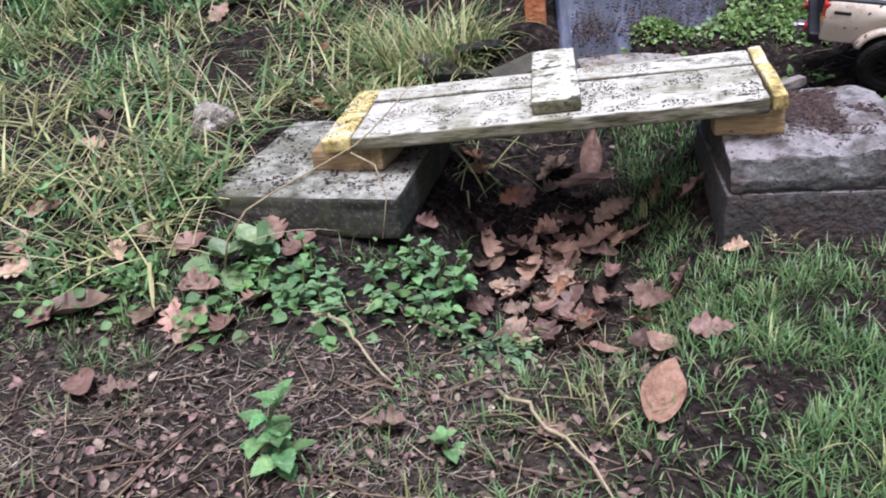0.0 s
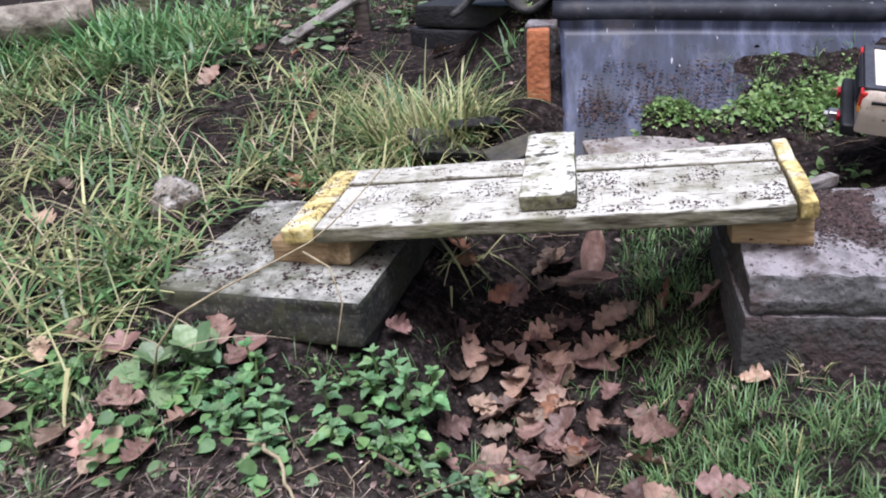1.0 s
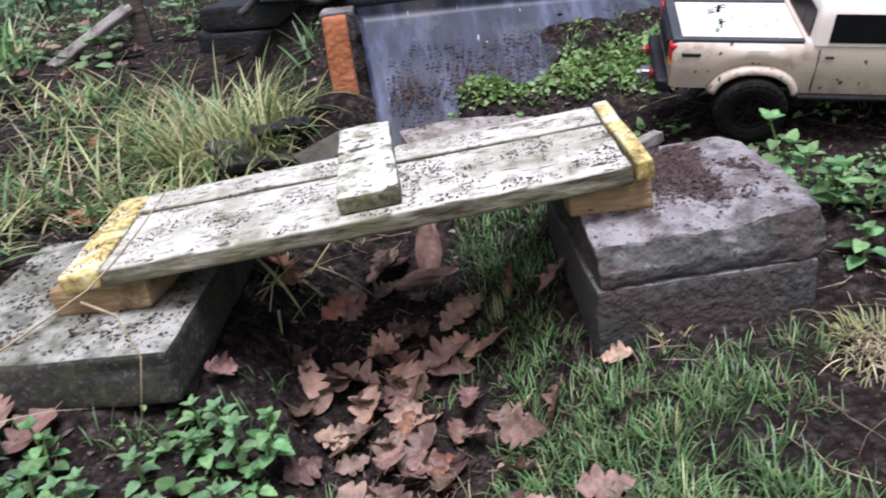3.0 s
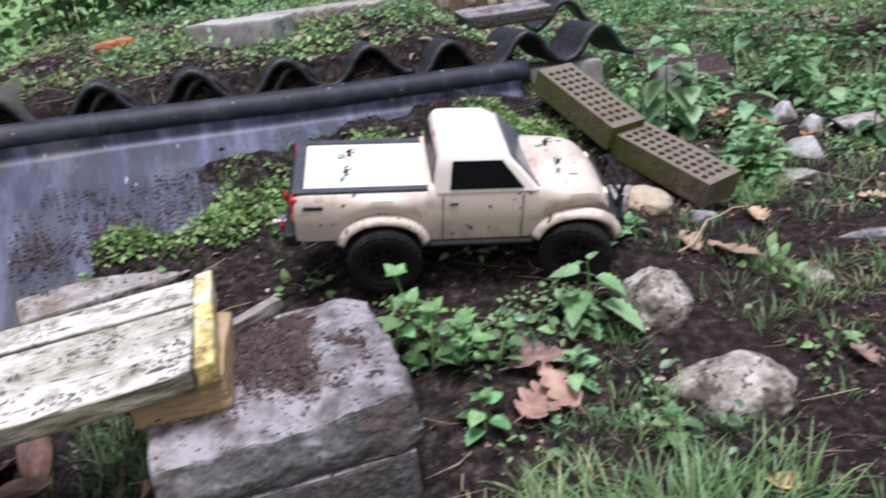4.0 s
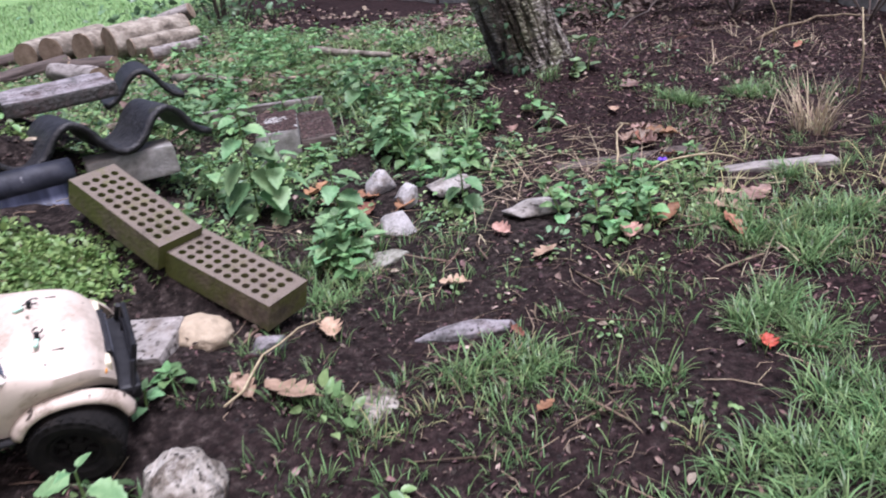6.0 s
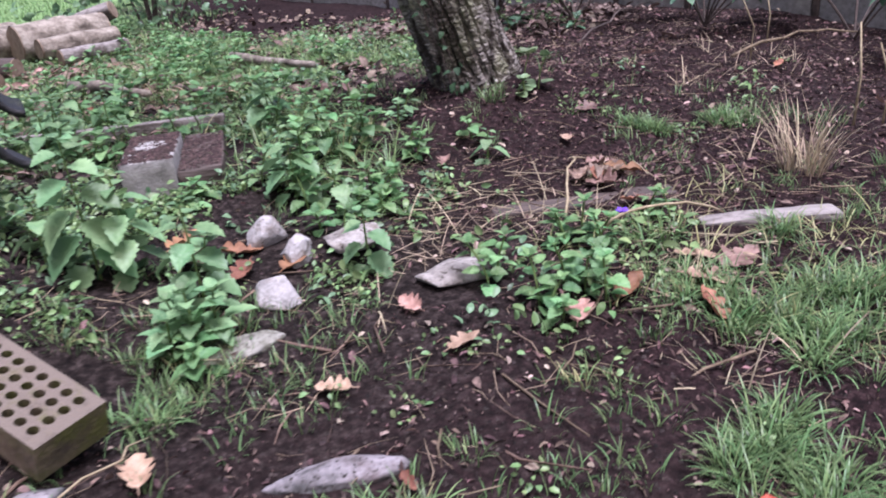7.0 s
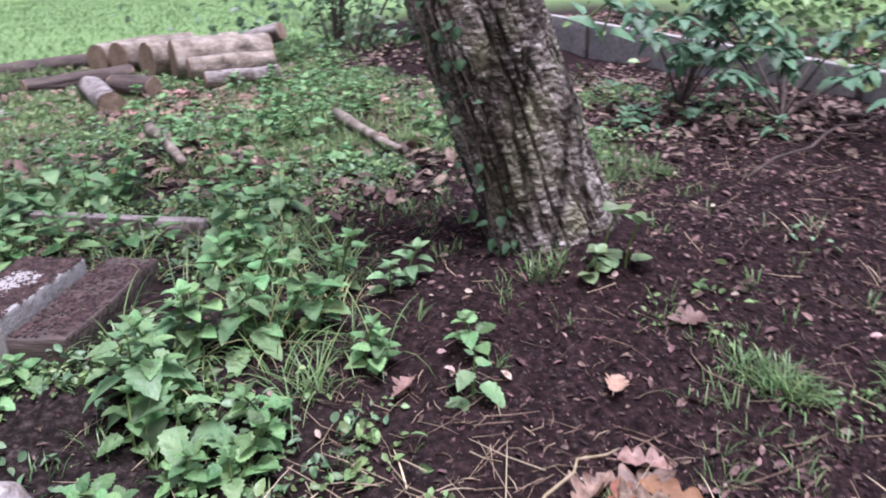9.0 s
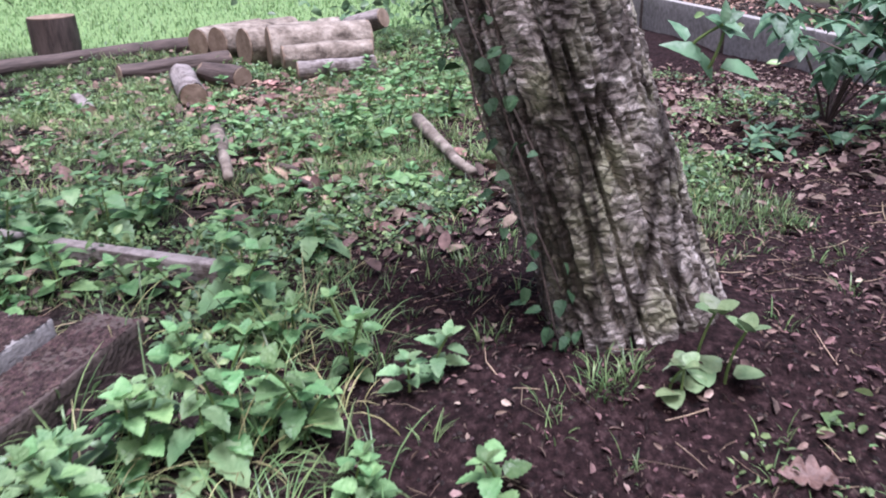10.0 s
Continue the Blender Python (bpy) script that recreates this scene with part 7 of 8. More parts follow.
def leaflets(name, x, y, z, size, tilt, mat, label, narrow=0.62, turn=None, fine=False):
    """Low weeds: small oval leaves, folded on the midrib, each at its own angle."""
    n = len(x)
    a = rng.uniform(0, 2 * np.pi, n) if turn is None else turn
    b, c = rng.normal(0, tilt, n), rng.normal(0, tilt, n)
    shape = np.array([(0, 0, 0), (0.33, 0.5, 0.10), (0.33, 0, 0), (0.33, -0.5, 0.10), (0.72, 0.40, 0.06), (0.72, 0, -0.04), (0.72, -0.40, 0.06), (1.0, 0, -0.14)])
    idx = [(0, 2, 1), (0, 3, 2), (1, 2, 5), (1, 5, 4), (2, 3, 6), (2, 6, 5), (4, 5, 7), (5, 6, 7)]
    if fine:
        rows = ((0.12, 0.30, 0.05), (0.32, 0.49, 0.10), (0.55, 0.48, 0.08), (0.76, 0.33, 0.03), (0.92, 0.15, -0.05))
        shape = np.array([(0, 0, 0)] + [q for k, w, u in rows for q in ((k, w, u), (k, 0, u - 0.09), (k, -w, u))] + [(1.0, 0, -0.14)])
        idx = [(0, 2, 1), (0, 3, 2)]
        for i in range(4):
            e, f = 1 + 3 * i, 4 + 3 * i
            idx += [(e, e + 1, f + 1), (e, f + 1, f), (e + 1, e + 2, f + 2), (e + 1, f + 2, f + 1)]
        idx += [(13, 14, 16), (14, 15, 16)]
    shape, idx = shape * (1, narrow, 1), np.array(idx)
    p = shape[None] * size[:, None, None]
    px, py, pz = p[..., 0], p[..., 1], p[..., 2]
    pz, px = pz * np.cos(b)[:, None] + px * np.sin(b)[:, None], px * np.cos(b)[:, None] - pz * np.sin(b)[:, None]
    py, pz = py * np.cos(c)[:, None] - pz * np.sin(c)[:, None], pz * np.cos(c)[:, None] + py * np.sin(c)[:, None]
    qx = px * np.cos(a)[:, None] - py * np.sin(a)[:, None] + x[:, None]
    qy = px * np.sin(a)[:, None] + py * np.cos(a)[:, None] + y[:, None]
    verts = np.stack([qx, qy, pz + z[:, None]], -1).reshape(-1, 3)
    tris = (idx[None] + (np.arange(n) * len(shape))[:, None, None]).reshape(-1, 3)
    return tagged(new(name, mesh_np(name, verts, tris, mat)), label, "weeds", kind="stuff")


def bare_spots(x, y):
    """Trodden earth before the logs and beside the branches."""
    return 1 - np.clip(np.exp(-(((x - 2.75) / 0.34) ** 2 + ((y - 4.8) / 0.32) ** 2)) + 0.8 * np.exp(-(((x - 2.62) / 0.16) ** 2 + ((y - 3.75) / 0.3) ** 2)) + 0.9 * np.exp(-(((x - 2.5) / 0.5) ** 2 + ((y - 5.35) / 0.12) ** 2)), 0, 1)


def weed_zone(x, y):
    d = zone(x, y, 0.5, 1.7, 2.55, 4.2) * patches(x, y, 9.0, 1.2) ** 2 * 0.8
    d += zone(x, y, 1.45, 2.6, 2.15, 3.2) * (0.06 + 0.94 * sm(0.4, 0.8, patches(x, y, 5.0, 0.6))) * (1 - 0.75 * zone(x, y, 2.25, 2.8, 2.45, 3.0, 0.08)) + zone(x, y, 1.6, 3.6, 3.1, 6.6) * (0.06 + 0.94 * sm(0.45, 0.8, patches(x, y, 3.6, 2.0))) * (0.3 + 0.7 * patches(x, y, 9.0, 1.1)) * bare_spots(x, y) + zone(x, y, 3.6, 4.4, 3.3, 5.0) * patches(x, y, 6.0, 2.0) ** 3 * 0.4
    d += zone(x, y, -0.75, 0.25, 0.95, 1.28) * patches(x, y, 8.0, 3.0) ** 2.5 * 0.3 + zone(x, y, 0.85, 1.35, 1.35, 1.8, 0.06) * patches(x, y, 11.0, 0.8) ** 2 * 0.35
    d += zone(x, y, 2.0, 2.75, 1.65, 2.2) * patches(x, y, 7.0, 2.4) ** 2 * 0.5 + zone(x, y, 0.9, 1.25, 1.05, 1.3, 0.05) * patches(x, y, 12.0, 1.0) ** 2 * 0.15
    d += zone(x, y, 3.1, 4.2, 2.0, 2.5) * patches(x, y, 8.0, 2.0) ** 3 * 0.08 + zone(x, y, 1.3, 2.3, 0.8, 1.8) * patches(x, y, 9.0, 3.7) ** 2 * 0.03
    return np.clip(d, 0, 1)


def clumps(n, per, zone_, box_, spread, high):
    cx, cy = scatter(n, zone_, *box_)
    k = len(cx)
    r, a = spread * np.sqrt(rng.random((k, per))), rng.uniform(0, 2 * np.pi, (k, per))
    x, y = (cx[:, None] + r * np.cos(a)).ravel(), (cy[:, None] + r * np.sin(a)).ravel()
    lift = (high * rng.random((k, per)) * (1.1 - r / spread)).ravel()
    ok = clear(x, y)
    return x[ok], y[ok], height(x, y)[ok] + 0.003 + lift[ok], (a.ravel() + rng.normal(0, 0.6, k * per))[ok]


BOX = (-0.9, 4.5, 0.8, 6.8)
x, y, z, t = clumps(860, 13, lambda x, y: zone(x, y, 0.5, 1.6, 1.98, 2.22, 0.05) * soil_cover(x, y) * (0.05 + 0.95 * patches(x, y, 17.0, 0.2) ** 1.6), (0.4, 1.7, 1.9, 2.35), 0.03, 0.005)
leaflets("bank_chickweed", x, y, z, 0.005 + 0.015 * rng.random(len(x)) ** 2, 0.65, leafy("chickweed_leaf", (0.11, 0.20, 0.06), (0.27, 0.40, 0.15), 0.4, 0.4), "low chickweed spreading over soil on the liner", 0.62, t)
x, y, z, t = clumps(520, 14, lambda x, y: zone(x, y, 0.1, 1.8, 2.5, 3.8, 0.06) * (0.05 + 0.95 * patches(x, y, 9.0, 5.2) ** 1.6), (0.0, 1.9, 2.4, 3.9), 0.035, 0.012)
leaflets("bank_weeds", x, y, z, 0.005 + 0.016 * rng.random(len(x)) ** 1.6, 0.5, bpy.data.materials["chickweed_leaf"], "low green weeds spreading over the top of the bank", 0.62, t)
x, y = scatter(4000, lambda x, y: zone(x, y, 0.0, 1.9, 2.5, 3.8) * (0.3 + 0.7 * patches(x, y, 7.0, 2.2)), -0.1, 2.0, 2.4, 3.9)
leaflets("bank_litter", x, y, height(x, y) + 0.003, 0.005 + 0.03 * rng.random(len(x)) ** 2, 0.4, material("dry_bank_litter", ramp2((0.07, 0.052, 0.04), (0.27, 0.215, 0.165)), 60, 0.9, 0.3, island=0.6), "dry grey-brown litter on the bank", 0.35)
x, y, z, t = clumps(2200, 17, weed_zone, BOX, 0.035, 0.035)
leaflets("chickweed", x, y, z, rng.uniform(0.006, 0.016, len(x)), 0.5, WEED, "low bright green chickweed carpeting the soil", 0.62, t)
x, y, z, t = clumps(700, 11, weed_zone, BOX, 0.04, 0.06)
leaflets("broad_weeds", x, y, z, rng.uniform(0.012, 0.026, len(x)), 0.5, WEED_BLUE, "broader blue-green weed leaves in clumps", 0.52, t, True)
x, y, z, t = clumps(560, 11, weed_zone, BOX, 0.045, 0.08)
leaflets("pale_weeds", x, y, z, rng.uniform(0.014, 0.030, len(x)), 0.55, WEED, "fresh pale green weed leaves in clumps", 0.55, t, True)


def clover_zone(x, y):
    return np.clip(zone(x, y, -0.6, 0.2, 0.95, 1.2, 0.06) * patches(x, y, 9.0, 6.0) + (np.hypot(x - 0.14, y - 1.15) < 0.07), 0, 1)


x, y, z, t = clumps(30, 7, clover_zone, (-0.8, 0.3, 0.8, 1.4), 0.03, 0.045)
leaflets("clover", x, y, z, rng.uniform(0.016, 0.026, len(x)), 0.3, leafy("clover_leaf", (0.08, 0.19, 0.06), (0.20, 0.34, 0.13)), "light green clover-like leaves before the pier", 0.9, t, True)


def litter_zone(x, y):
    d = 0.35 + 0.5 * zone(x, y, -1.0, 0.6, 0.4, 1.1) + 0.8 * zone(x, y, 2.5, 4.8, 1.5, 5.0) + 0.6 * zone(x, y, 1.2, 2.9, 0.7, 1.9)
    return np.clip(d * (0.4 + 0.6 * patches(x, y, 7.0, 0.5)), 0, 1)


x, y = scatter(58000, litter_zone, -1.0, 4.85, 0.5, 5.0)
leaflets("bark_litter", x, y, height(x, y) + 0.002, 0.003 + 0.017 * rng.random(len(x)) ** 1.6, 0.6, CHIP, "brown bark chips and crumbled leaves on soil", 0.3)
x, y = scatter(2600, lambda x, y: zone(x, y, 1.4, 4.4, 3.0, 6.5) * (0.15 + 0.85 * patches(x, y, 5.0, 1.8) ** 2), 1.2, 4.6, 2.8, 6.7)
leaflets("leaf_litter", x, y, height(x, y) + 0.012, rng.uniform(0.02, 0.055, len(x)), 0.35, material("faded_leaf_litter", ramp2((0.06, 0.042, 0.032), (0.24, 0.175, 0.135)), 50, 0.8, 0.3, island=0.6), "faded brown leaf litter among the weeds", 0.55, None, True)
x, y = scatter(4600, litter_zone, -1.0, 4.85, 0.5, 5.0)
leaflets("pale_litter", x, y, height(x, y) + 0.004, 0.003 + 0.02 * rng.random(len(x)) ** 2.5, 0.6, material("pale_leaf_fragments", ramp2((0.14, 0.095, 0.075), (0.42, 0.33, 0.27)), 60, 0.8, 0.2, island=0.7), "pale dry leaf fragments on soil", 0.55)


x, y = scatter(12000, lambda x, y: zone(x, y, 2.9, 4.75, 1.6, 5.2) * (0.2 + 0.8 * patches(x, y, 6.0, 2.5)) + 0.10 * zone(x, y, 1.3, 2.9, 0.8, 2.2), 1.2, 4.85, 0.7, 5.4)
leaflets("bark_mulch", x, y, height(x, y) + 0.004, 0.004 + 0.026 * rng.random(len(x)) ** 2.4, 0.5, material("flaked_bark_mulch", ramp2((0.038, 0.023, 0.021), (0.20, 0.128, 0.112)), 70, 0.9, 0.5, 120, island=0.65), "flaked reddish brown bark mulch", 0.42)


x, y = scatter(1500, lambda x, y: zone(x, y, 3.7, 4.75, 3.2, 5.0, 0.15) * (0.15 + 0.85 * patches(x, y, 5.0, 1.2)), 3.5, 4.85, 3.0, 5.2)
leaflets("shed_leaves", x, y, height(x, y) + 0.006, 0.012 + 0.045 * rng.random(len(x)) ** 1.6, 0.4, material("greyish_shed_leaf", ramp2((0.13, 0.088, 0.072), (0.38, 0.29, 0.24)), 50, 0.8, 0.3, 60, vary=0.5), "faded leaves shed over the mulch below the shrubs", 0.5)
x, y = scatter(2600, lambda x, y: zone(x, y, 5.0, 6.3, 2.0, 7.5, 0.05) * (0.3 + 0.7 * patches(x, y, 4.0, 0.8)), 4.95, 6.4, 1.8, 7.6)
leaflets("fallen_leaf_carpet", x, y, height(x, y) + 0.006, rng.uniform(0.03, 0.07, len(x)), 0.3, material("pinkish_leaf_carpet", ramp2((0.11, 0.065, 0.048), (0.32, 0.21, 0.165)), 40, 0.8, 0.3, island=0.6), "pinkish brown fallen leaves carpeting the ground beyond the wall", 0.6, None, True)
x, y = scatter(1500, lambda x, y: np.clip(1 - bare_spots(x, y) + 0.10 * patches(x, y, 5.0, 0.7), 0, 1), 1.7, 3.4, 3.2, 5.6)
leaflets("trodden_leaves", x, y, height(x, y) + 0.006, rng.uniform(0.02, 0.06, len(x)), 0.35, bpy.data.materials["pinkish_leaf_carpet"], "pinkish faded leaves on trodden earth", 0.55, None, True)


def sticks(name, x, y, z, length, r, mat, label, flat=0.18):
    n = len(x)
    a, e = rng.uniform(0, 2 * np.pi, n), rng.normal(0, flat, n)
    d = np.stack([np.cos(a) * np.cos(e), np.sin(a) * np.cos(e), np.sin(e)], -1)
    s = np.stack([-np.sin(a), np.cos(a), 0 * a], -1)
    u = np.cross(d, s)
    c = np.stack([x, y, z], -1)
    bow = rng.normal(0, 0.12, n)[:, None] * length[:, None] * s
    rings = []
    for k, w in ((-0.5, 1.0), (0.0, 0.9), (0.5, 0.5)):
        m = c + d * (length * k)[:, None] + (bow if k == 0 else 0)
        for q in range(3):
            t = 2 * np.pi * q / 3
            rings.append(m + (s * math.cos(t) + u * math.sin(t)) * (r * w)[:, None])
    verts = np.stack(rings, 1).reshape(-1, 3)
    idx = []
    for k in (0, 3):
        for q in range(3):
            p = (q + 1) % 3
            idx += [(k + q, k + p, k + 3 + p), (k + q, k + 3 + p, k + 3 + q)]
    tris = (np.array(idx)[None] + (np.arange(n) * 9)[:, None, None]).reshape(-1, 3)
    return tagged(new(name, mesh_np(name, verts, tris, mat)), label, "twigs", kind="stuff")


def straw_zone(x, y):
    d = 0.15 + 0.55 * zone(x, y, -1.0, 0.35, 0.4, 1.0) + 0.15 * zone(x, y, 2.4, 3.5, 1.3, 2.0) + 0.2 * zone(x, y, 1.7, 2.9, 1.6, 2.4) + 0.3 * zone(x, y, 0.3, 1.2, 0.6, 1.3)
    return np.clip(d * (0.3 + 0.7 * patches(x, y, 6.0, 4.4)), 0, 1)


x, y = scatter(2400, straw_zone, -1.0, 4.5, 0.45, 4.6)
n = len(x)
sticks("twigs", x, y, height(x, y) + 0.005, 0.015 + 0.11 * rng.random(n) ** 2, 0.0005 + 0.0014 * rng.random(n) ** 2, TWIG, "thin brown twigs and roots strewn on soil")
x, y = scatter(3400, straw_zone, -1.0, 4.5, 0.45, 4.6)
n = len(x)
sticks("dry_straw", x, y, height(x, y) + 0.006, rng.uniform(0.015, 0.09, n), rng.uniform(0.0004, 0.0011, n), PALE_TWIG, "pale dry straw strewn on soil")

x, y = scatter(3600, lambda x, y: zone(x, y, -1.0, 0.3, 0.4, 0.98) * (0.12 + 0.88 * patches(x, y, 8.0, 1.9)), -1.1, 0.5, 0.45, 1.1)
n = len(x)
sticks("straw_litter", x, y, height(x, y) + 0.004, 0.008 + 0.045 * rng.random(n) ** 1.8, rng.uniform(0.0004, 0.0011, n), material("grey_straw", ramp2((0.07, 0.052, 0.042), (0.36, 0.30, 0.245)), 60, 0.9, 0.2, island=0.8), "fine grey-brown straw and root litter on dry soil", 0.3)
x, y = scatter(5200, lambda x, y: zone(x, y, -1.0, 0.45, 0.4, 1.05) * (0.2 + 0.8 * patches(x, y, 6.0, 0.9)), -1.1, 0.6, 0.45, 1.15)
leaflets("crumbled_leaves", x, y, height(x, y) + 0.004, 0.003 + 0.018 * rng.random(len(x)) ** 2.2, 0.55, material("crumbled_leaf_bits", ramp2((0.03, 0.02, 0.017), (0.25, 0.175, 0.145)), 60, 0.85, 0.3, island=0.8), "crumbled dark leaf bits on dry soil", 0.55)


x, y = scatter(85, lambda x, y: zone(x, y, 2.25, 2.8, 1.85, 2.2, 0.06) * (0.2 + 0.8 * patches(x, y, 9.0, 0.4)) + 0.5 * zone(x, y, 2.55, 3.05, 1.6, 1.85, 0.06), 2.1, 3.2, 1.5, 2.4)
n = len(x)
sticks("fallen_straw", x, y, height(x, y) + 0.012, rng.uniform(0.04, 0.15, n), rng.uniform(0.0006, 0.0013, n), STRAW, "straw-coloured dead stalks fallen across the weeds", 0.15)
# clods and grit that make the bare soil rough
def clods(name, x, y, size, mat, label):
    n = len(x)
    o = np.array([(1, 0, 0.1), (0, 1, 0), (-1, 0, 0.1), (0, -1, 0), (0.1, 0.1, 0.9)])
    a = rng.uniform(0, 6.28, n)
    p = o[None] * size[:, None, None] * rng.uniform(0.5, 1.3, (n, 5, 3))
    px = p[..., 0] * np.cos(a)[:, None] - p[..., 1] * np.sin(a)[:, None] + x[:, None]
    py = p[..., 0] * np.sin(a)[:, None] + p[..., 1] * np.cos(a)[:, None] + y[:, None]
    verts = np.stack([px, py, p[..., 2] + height(x, y)[:, None] - 0.0005], -1).reshape(-1, 3)
    tris = (np.array([(0, 1, 4), (1, 2, 4), (2, 3, 4), (3, 0, 4)])[None] + (np.arange(n) * 5)[:, None, None]).reshape(-1, 3)
    return tagged(new(name, mesh_np(name, verts, tris, mat, False)), label, "soil", kind="stuff")


CLOD = material("damp_soil_clods", ramp2((0.008, 0.0058, 0.0055), (0.055, 0.040, 0.036)), 90, 0.9, 0.5, 260, island=0.7)
x, y = scatter(60000, lambda x, y: 0.3 + 0.7 * patches(x, y, 10.0, 1.1), -1.0, 4.4, 0.5, 3.4)
clods("soil_clods", x, y, rng.uniform(0.0015, 0.0065, len(x)) * rng.random(len(x)) ** 0.4, CLOD, "crumbly clods of dark damp soil")


x, y = scatter(150, lambda x, y: zone(x, y, -1.0, 0.35, 0.4, 1.0) + 0.25 * zone(x, y, 1.6, 3.4, 1.0, 2.2), -1.0, 3.4, 0.45, 2.2)
n = len(x)
sticks("broken_twigs", x, y, height(x, y) + 0.006, rng.uniform(0.06, 0.2, n), rng.uniform(0.0014, 0.0032, n), TWIG, "broken brown twigs lying on the litter", 0.12)


# crumbs of soil on the boards, piers and slabs
def crumbs(name, n, m, x0, x1, y0, y1, top, label, size=(0.0008, 0.0032), clusters=None):
    x, y = rng.uniform(x0, x1, n), rng.uniform(y0, y1, n)
    keep = rng.random(n) < np.clip(patches(x, y, 38.0, 1.3) ** 2.2 + (0.15 if clusters is None else 0), 0, 1)
    if clusters:
        for cx, cy, s, k in clusters:
            x, y = np.concatenate([x[keep], rng.normal(cx, s, k)]), np.concatenate([y[keep], rng.normal(cy, s, k)])
            keep = (x > x0) & (x < x1) & (y > y0) & (y < y1)
    x, y = x[keep], y[keep]
    n = len(x)
    s = rng.uniform(size[0], size[1], n) * rng.random(n) ** 0.6
    o = np.array([(1, 0, 0), (-0.5, 0.87, 0), (-0.5, -0.87, 0), (0, 0, 0.9)])
    a = rng.uniform(0, 6.28, n)
    p = o[None] * s[:, None, None] * rng.uniform(0.6, 1.4, (n, 4, 3))
    px = p[..., 0] * np.cos(a)[:, None] - p[..., 1] * np.sin(a)[:, None] + x[:, None]
    py = p[..., 0] * np.sin(a)[:, None] + p[..., 1] * np.cos(a)[:, None] + y[:, None]
    verts = np.stack([px, py, 0.5 * p[..., 2] + top], -1).reshape(-1, 3)
    tris = (np.array([(0, 1, 3), (1, 2, 3), (2, 0, 3)])[None] + (np.arange(n) * 4)[:, None, None]).reshape(-1, 3)
    ob = tagged(new(name, mesh_np(name, verts, tris, CRUMB, False)), label, "soil", kind="stuff")
    ob.matrix_basis = m
    return ob


CRUMB = material("dark_soil_crumbs", ramp2((0.02, 0.013, 0.012), (0.085, 0.055, 0.05)), 60, 0.95, 0.2, island=0.6)
crumbs("soil_crumbs", 15000, BRIDGE, -0.385, 0.395, -0.123, 0.138, 0.0012, "dark soil crumbs scattered over the white boards",
       clusters=[(0.085, -0.06, 0.022, 200), (0.09, 0.04, 0.024, 200), (0.085, 0.11, 0.02, 120), (-0.04, 0.10, 0.03, 120)])
crumbs("soil_crumbs", 420, CLEAT, -0.039, 0.039, -0.15, 0.15, 0.0245, "dark soil crumbs on the cross board")
crumbs("soil_crumbs", 5000, pose(0.763, 1.459, 0.0965, 0, 0, 1), -0.14, 0.12, -0.105, 0.12, 0.0715, "dark red-brown soil strewn over the concrete pier", (0.0015, 0.006),
       clusters=[(-0.02, 0.03, 0.05, 2200), (0.0, 0.09, 0.05, 1200), (0.05, -0.01, 0.05, 900)])
crumbs("soil_crumbs", 3200, pose(-0.088, 1.476, 0.034, 0, 0, -6), -0.17, 0.17, -0.185, 0.185, 0.079, "dark soil crumbs on the concrete pier", (0.0015, 0.006))
crumbs("soil_crumbs", 2600, pose(0.80, 2.108, 0.196, 28.6, 2.9, 3.5), -0.44, 0.30, -0.16, 0.10, 0.002, "dark soil and litter slipped down the pond liner", (0.0015, 0.006),
       clusters=[(-0.40, -0.06, 0.03, 500), (-0.26, -0.02, 0.05, 700), (-0.10, 0.02, 0.05, 500), (0.06, 0.05, 0.05, 500)])
crumbs("soil_crumbs", 1600, pose(1.60, 2.735, 0.372, 0, 0, -6), -0.12, 0.12, -0.08, 0.08, 0.0365, "soil strewn on a grey slab")
crumbs("soil_crumbs", 9000, pose(2.262, 2.715, 0.03, 0, 0, -27), -0.045, 0.045, -0.158, 0.158, 0.1255, "red-brown soil strewn on the timber step", (0.002, 0.008),
       clusters=[(0, 0.05, 0.06, 900), (0, -0.08, 0.06, 900)])
crumbs("soil_crumbs", 22000, pose(2.148, 2.73, 0.02, 0, 0, -28), -0.055, 0.055, -0.12, 0.12, 0.1655, "soil strewn on a concrete block", (0.002, 0.008),
       clusters=[(0, 0.04, 0.05, 1400), (0.0, -0.05, 0.05, 1200)])


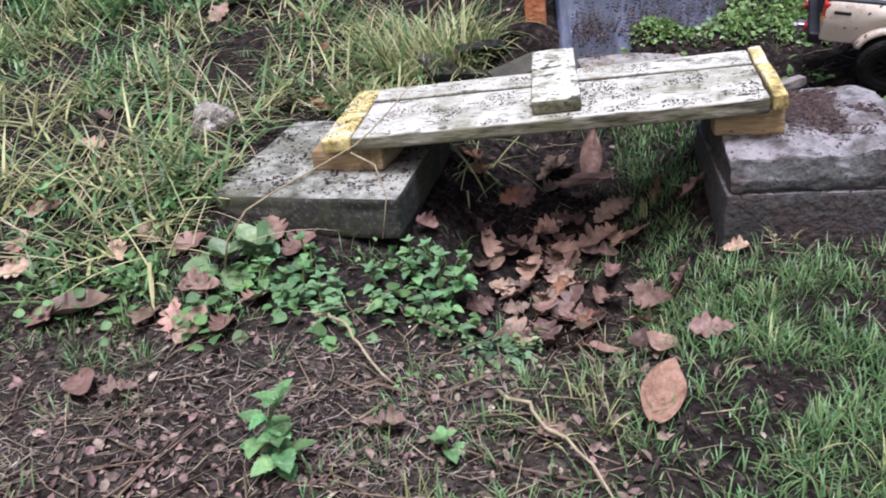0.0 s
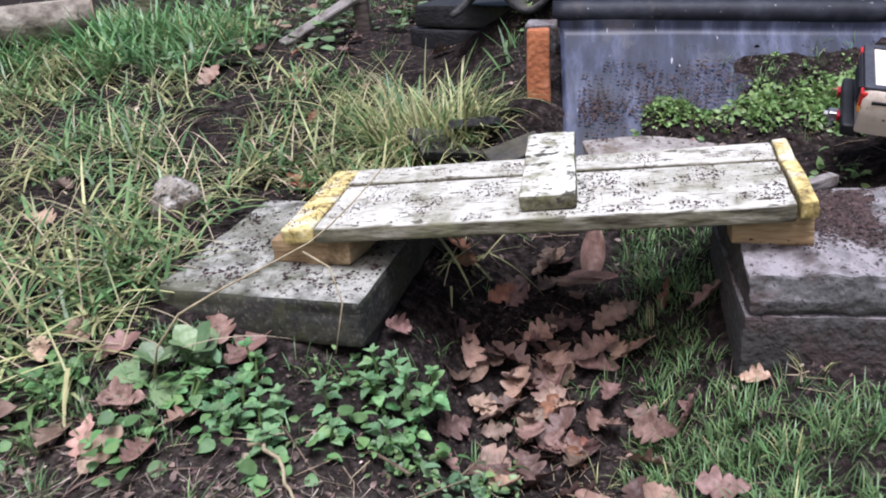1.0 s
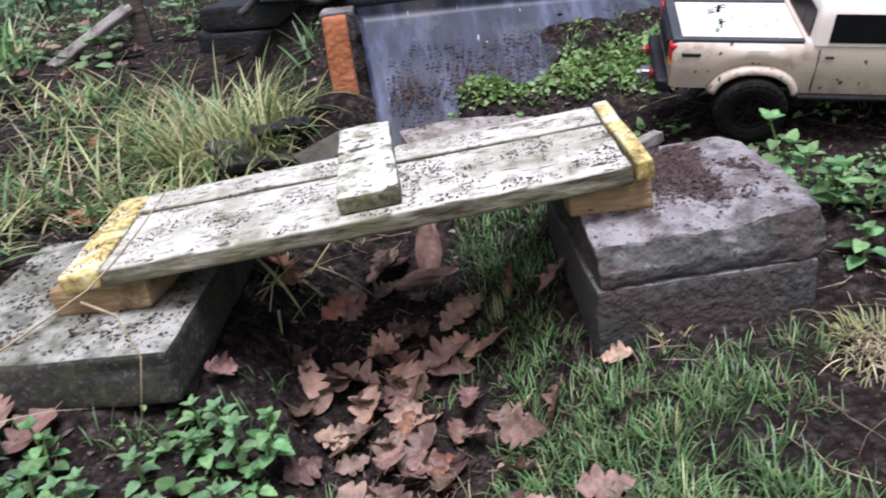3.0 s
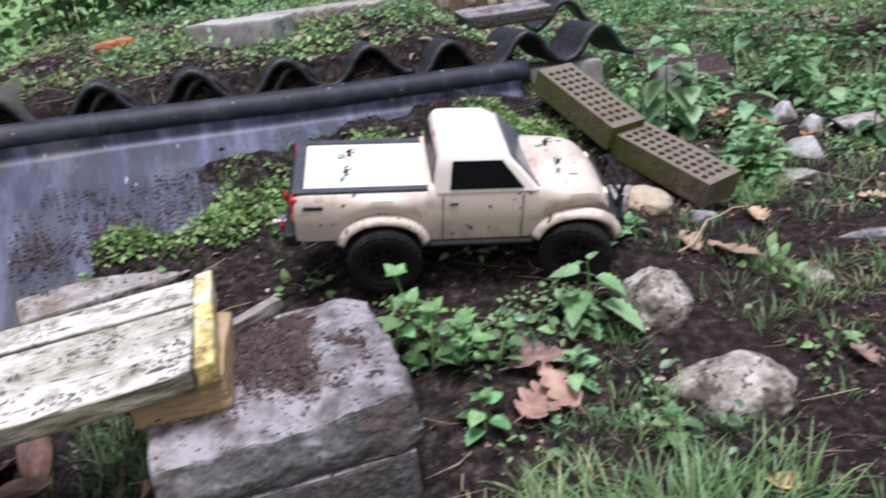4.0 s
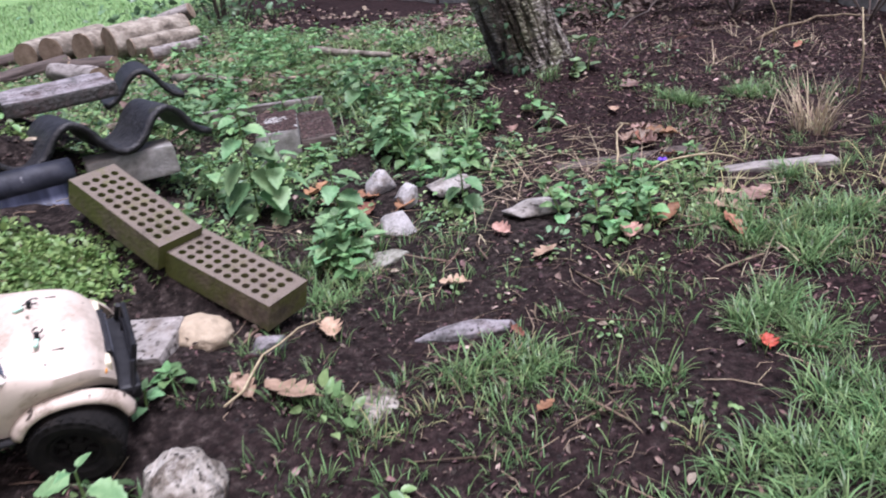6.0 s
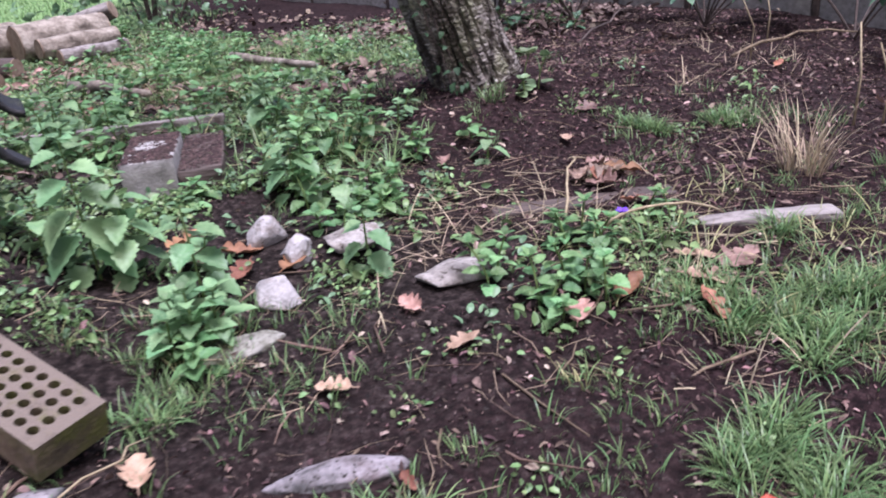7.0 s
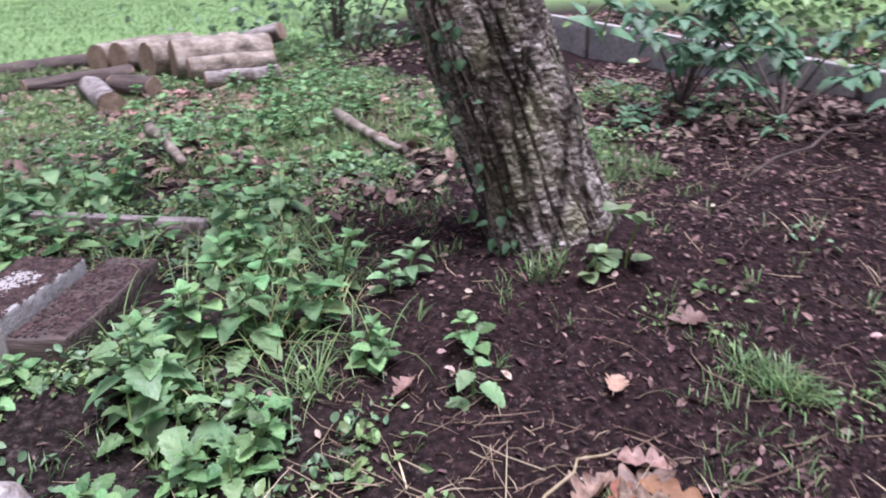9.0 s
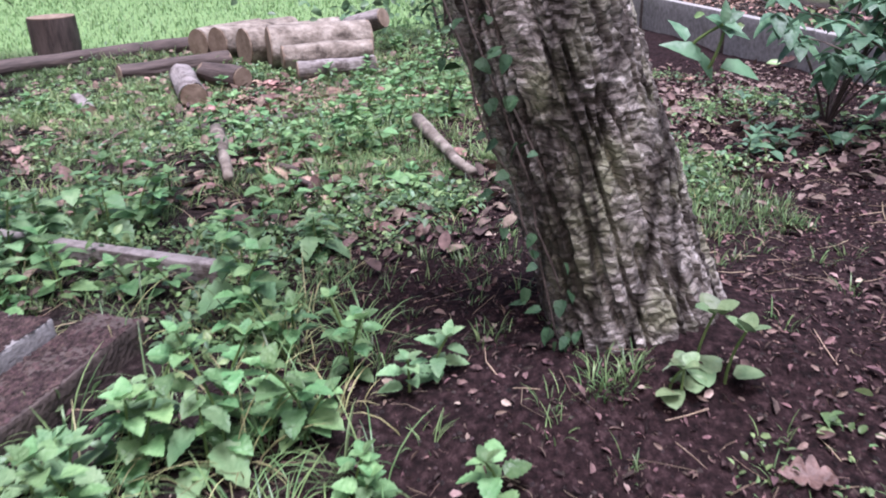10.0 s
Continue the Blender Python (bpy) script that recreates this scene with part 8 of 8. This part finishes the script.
# ---- far shrubs and hedge ----
def leaf_cloud(name, cx, cy, rx, ry, z0, z1, n, size, mat, label, category="shrub", stems=10):
    t = thing(name, label, category, pose(cx, cy, 0), "far shrubs")
    u = rng.normal(0, 0.5, (n, 3))
    x, y = u[:, 0] * rx, u[:, 1] * ry
    z = z0 + (z1 - z0) * rng.random(n) ** 0.8
    lump = 0.5 + 0.5 * np.sin(x * 9 + z * 7) * np.cos(y * 8 + z * 5)
    keep = rng.random(n) < 0.35 + 0.65 * lump
    ob = leaflets("foliage", x[keep], y[keep], z[keep], rng.uniform(size * 0.6, size * 1.3, keep.sum()), 0.7, mat, "", 0.6)
    for k in ("kind", "category"):
        del ob[k]
    ob.parent = t
    for i in range(stems):
        bm = bmesh.new()
        p = (random.gauss(0, rx * 0.3), random.gauss(0, ry * 0.3))
        rod(bm, (p[0] * 0.5, p[1] * 0.5, 0), (p[0] * 1.4, p[1] * 1.4, z1 * random.uniform(0.6, 1)), 0.012, 0.004, 6)
        part("stem", bm, DARK_WOOD, t)


SHRUB = leafy("dark_shrub_leaves", (0.02, 0.065, 0.02), (0.06, 0.14, 0.045), 0.45, 0.5)
leaf_cloud("garden_shrub", 0.72, 5.2, 0.62, 0.35, 0.03, 0.85, 2300, 0.065, SHRUB, "dark green leafy shrub behind the bank")
leaf_cloud("garden_shrub", -1.2, 4.3, 0.8, 0.4, 0.02, 0.6, 1300, 0.06, WEED_BLUE, "low tangle of leafy weeds behind the far corner")
leaf_cloud("garden_shrub", 0.1, 6.0, 0.7, 0.4, 0.05, 0.9, 1500, 0.08, WEED, "light green leafy shrub at the lawn")
leaf_cloud("garden_shrub", 5.2, 3.9, 0.5, 1.0, 0.0, 0.45, 1500, 0.05, WEED, "light green low shrub beyond the low wall")
leaf_cloud("hedge", 5.9, 3.2, 0.45, 2.6, 0.0, 1.1, 5200, 0.06, SHRUB, "dark green hedge beyond the low wall", "hedge", 26)
leaf_cloud("garden_shrub", 3.7, 6.6, 0.9, 0.5, 0.0, 0.7, 1500, 0.06, WEED_BLUE, "tangled green shrub beyond the logs")
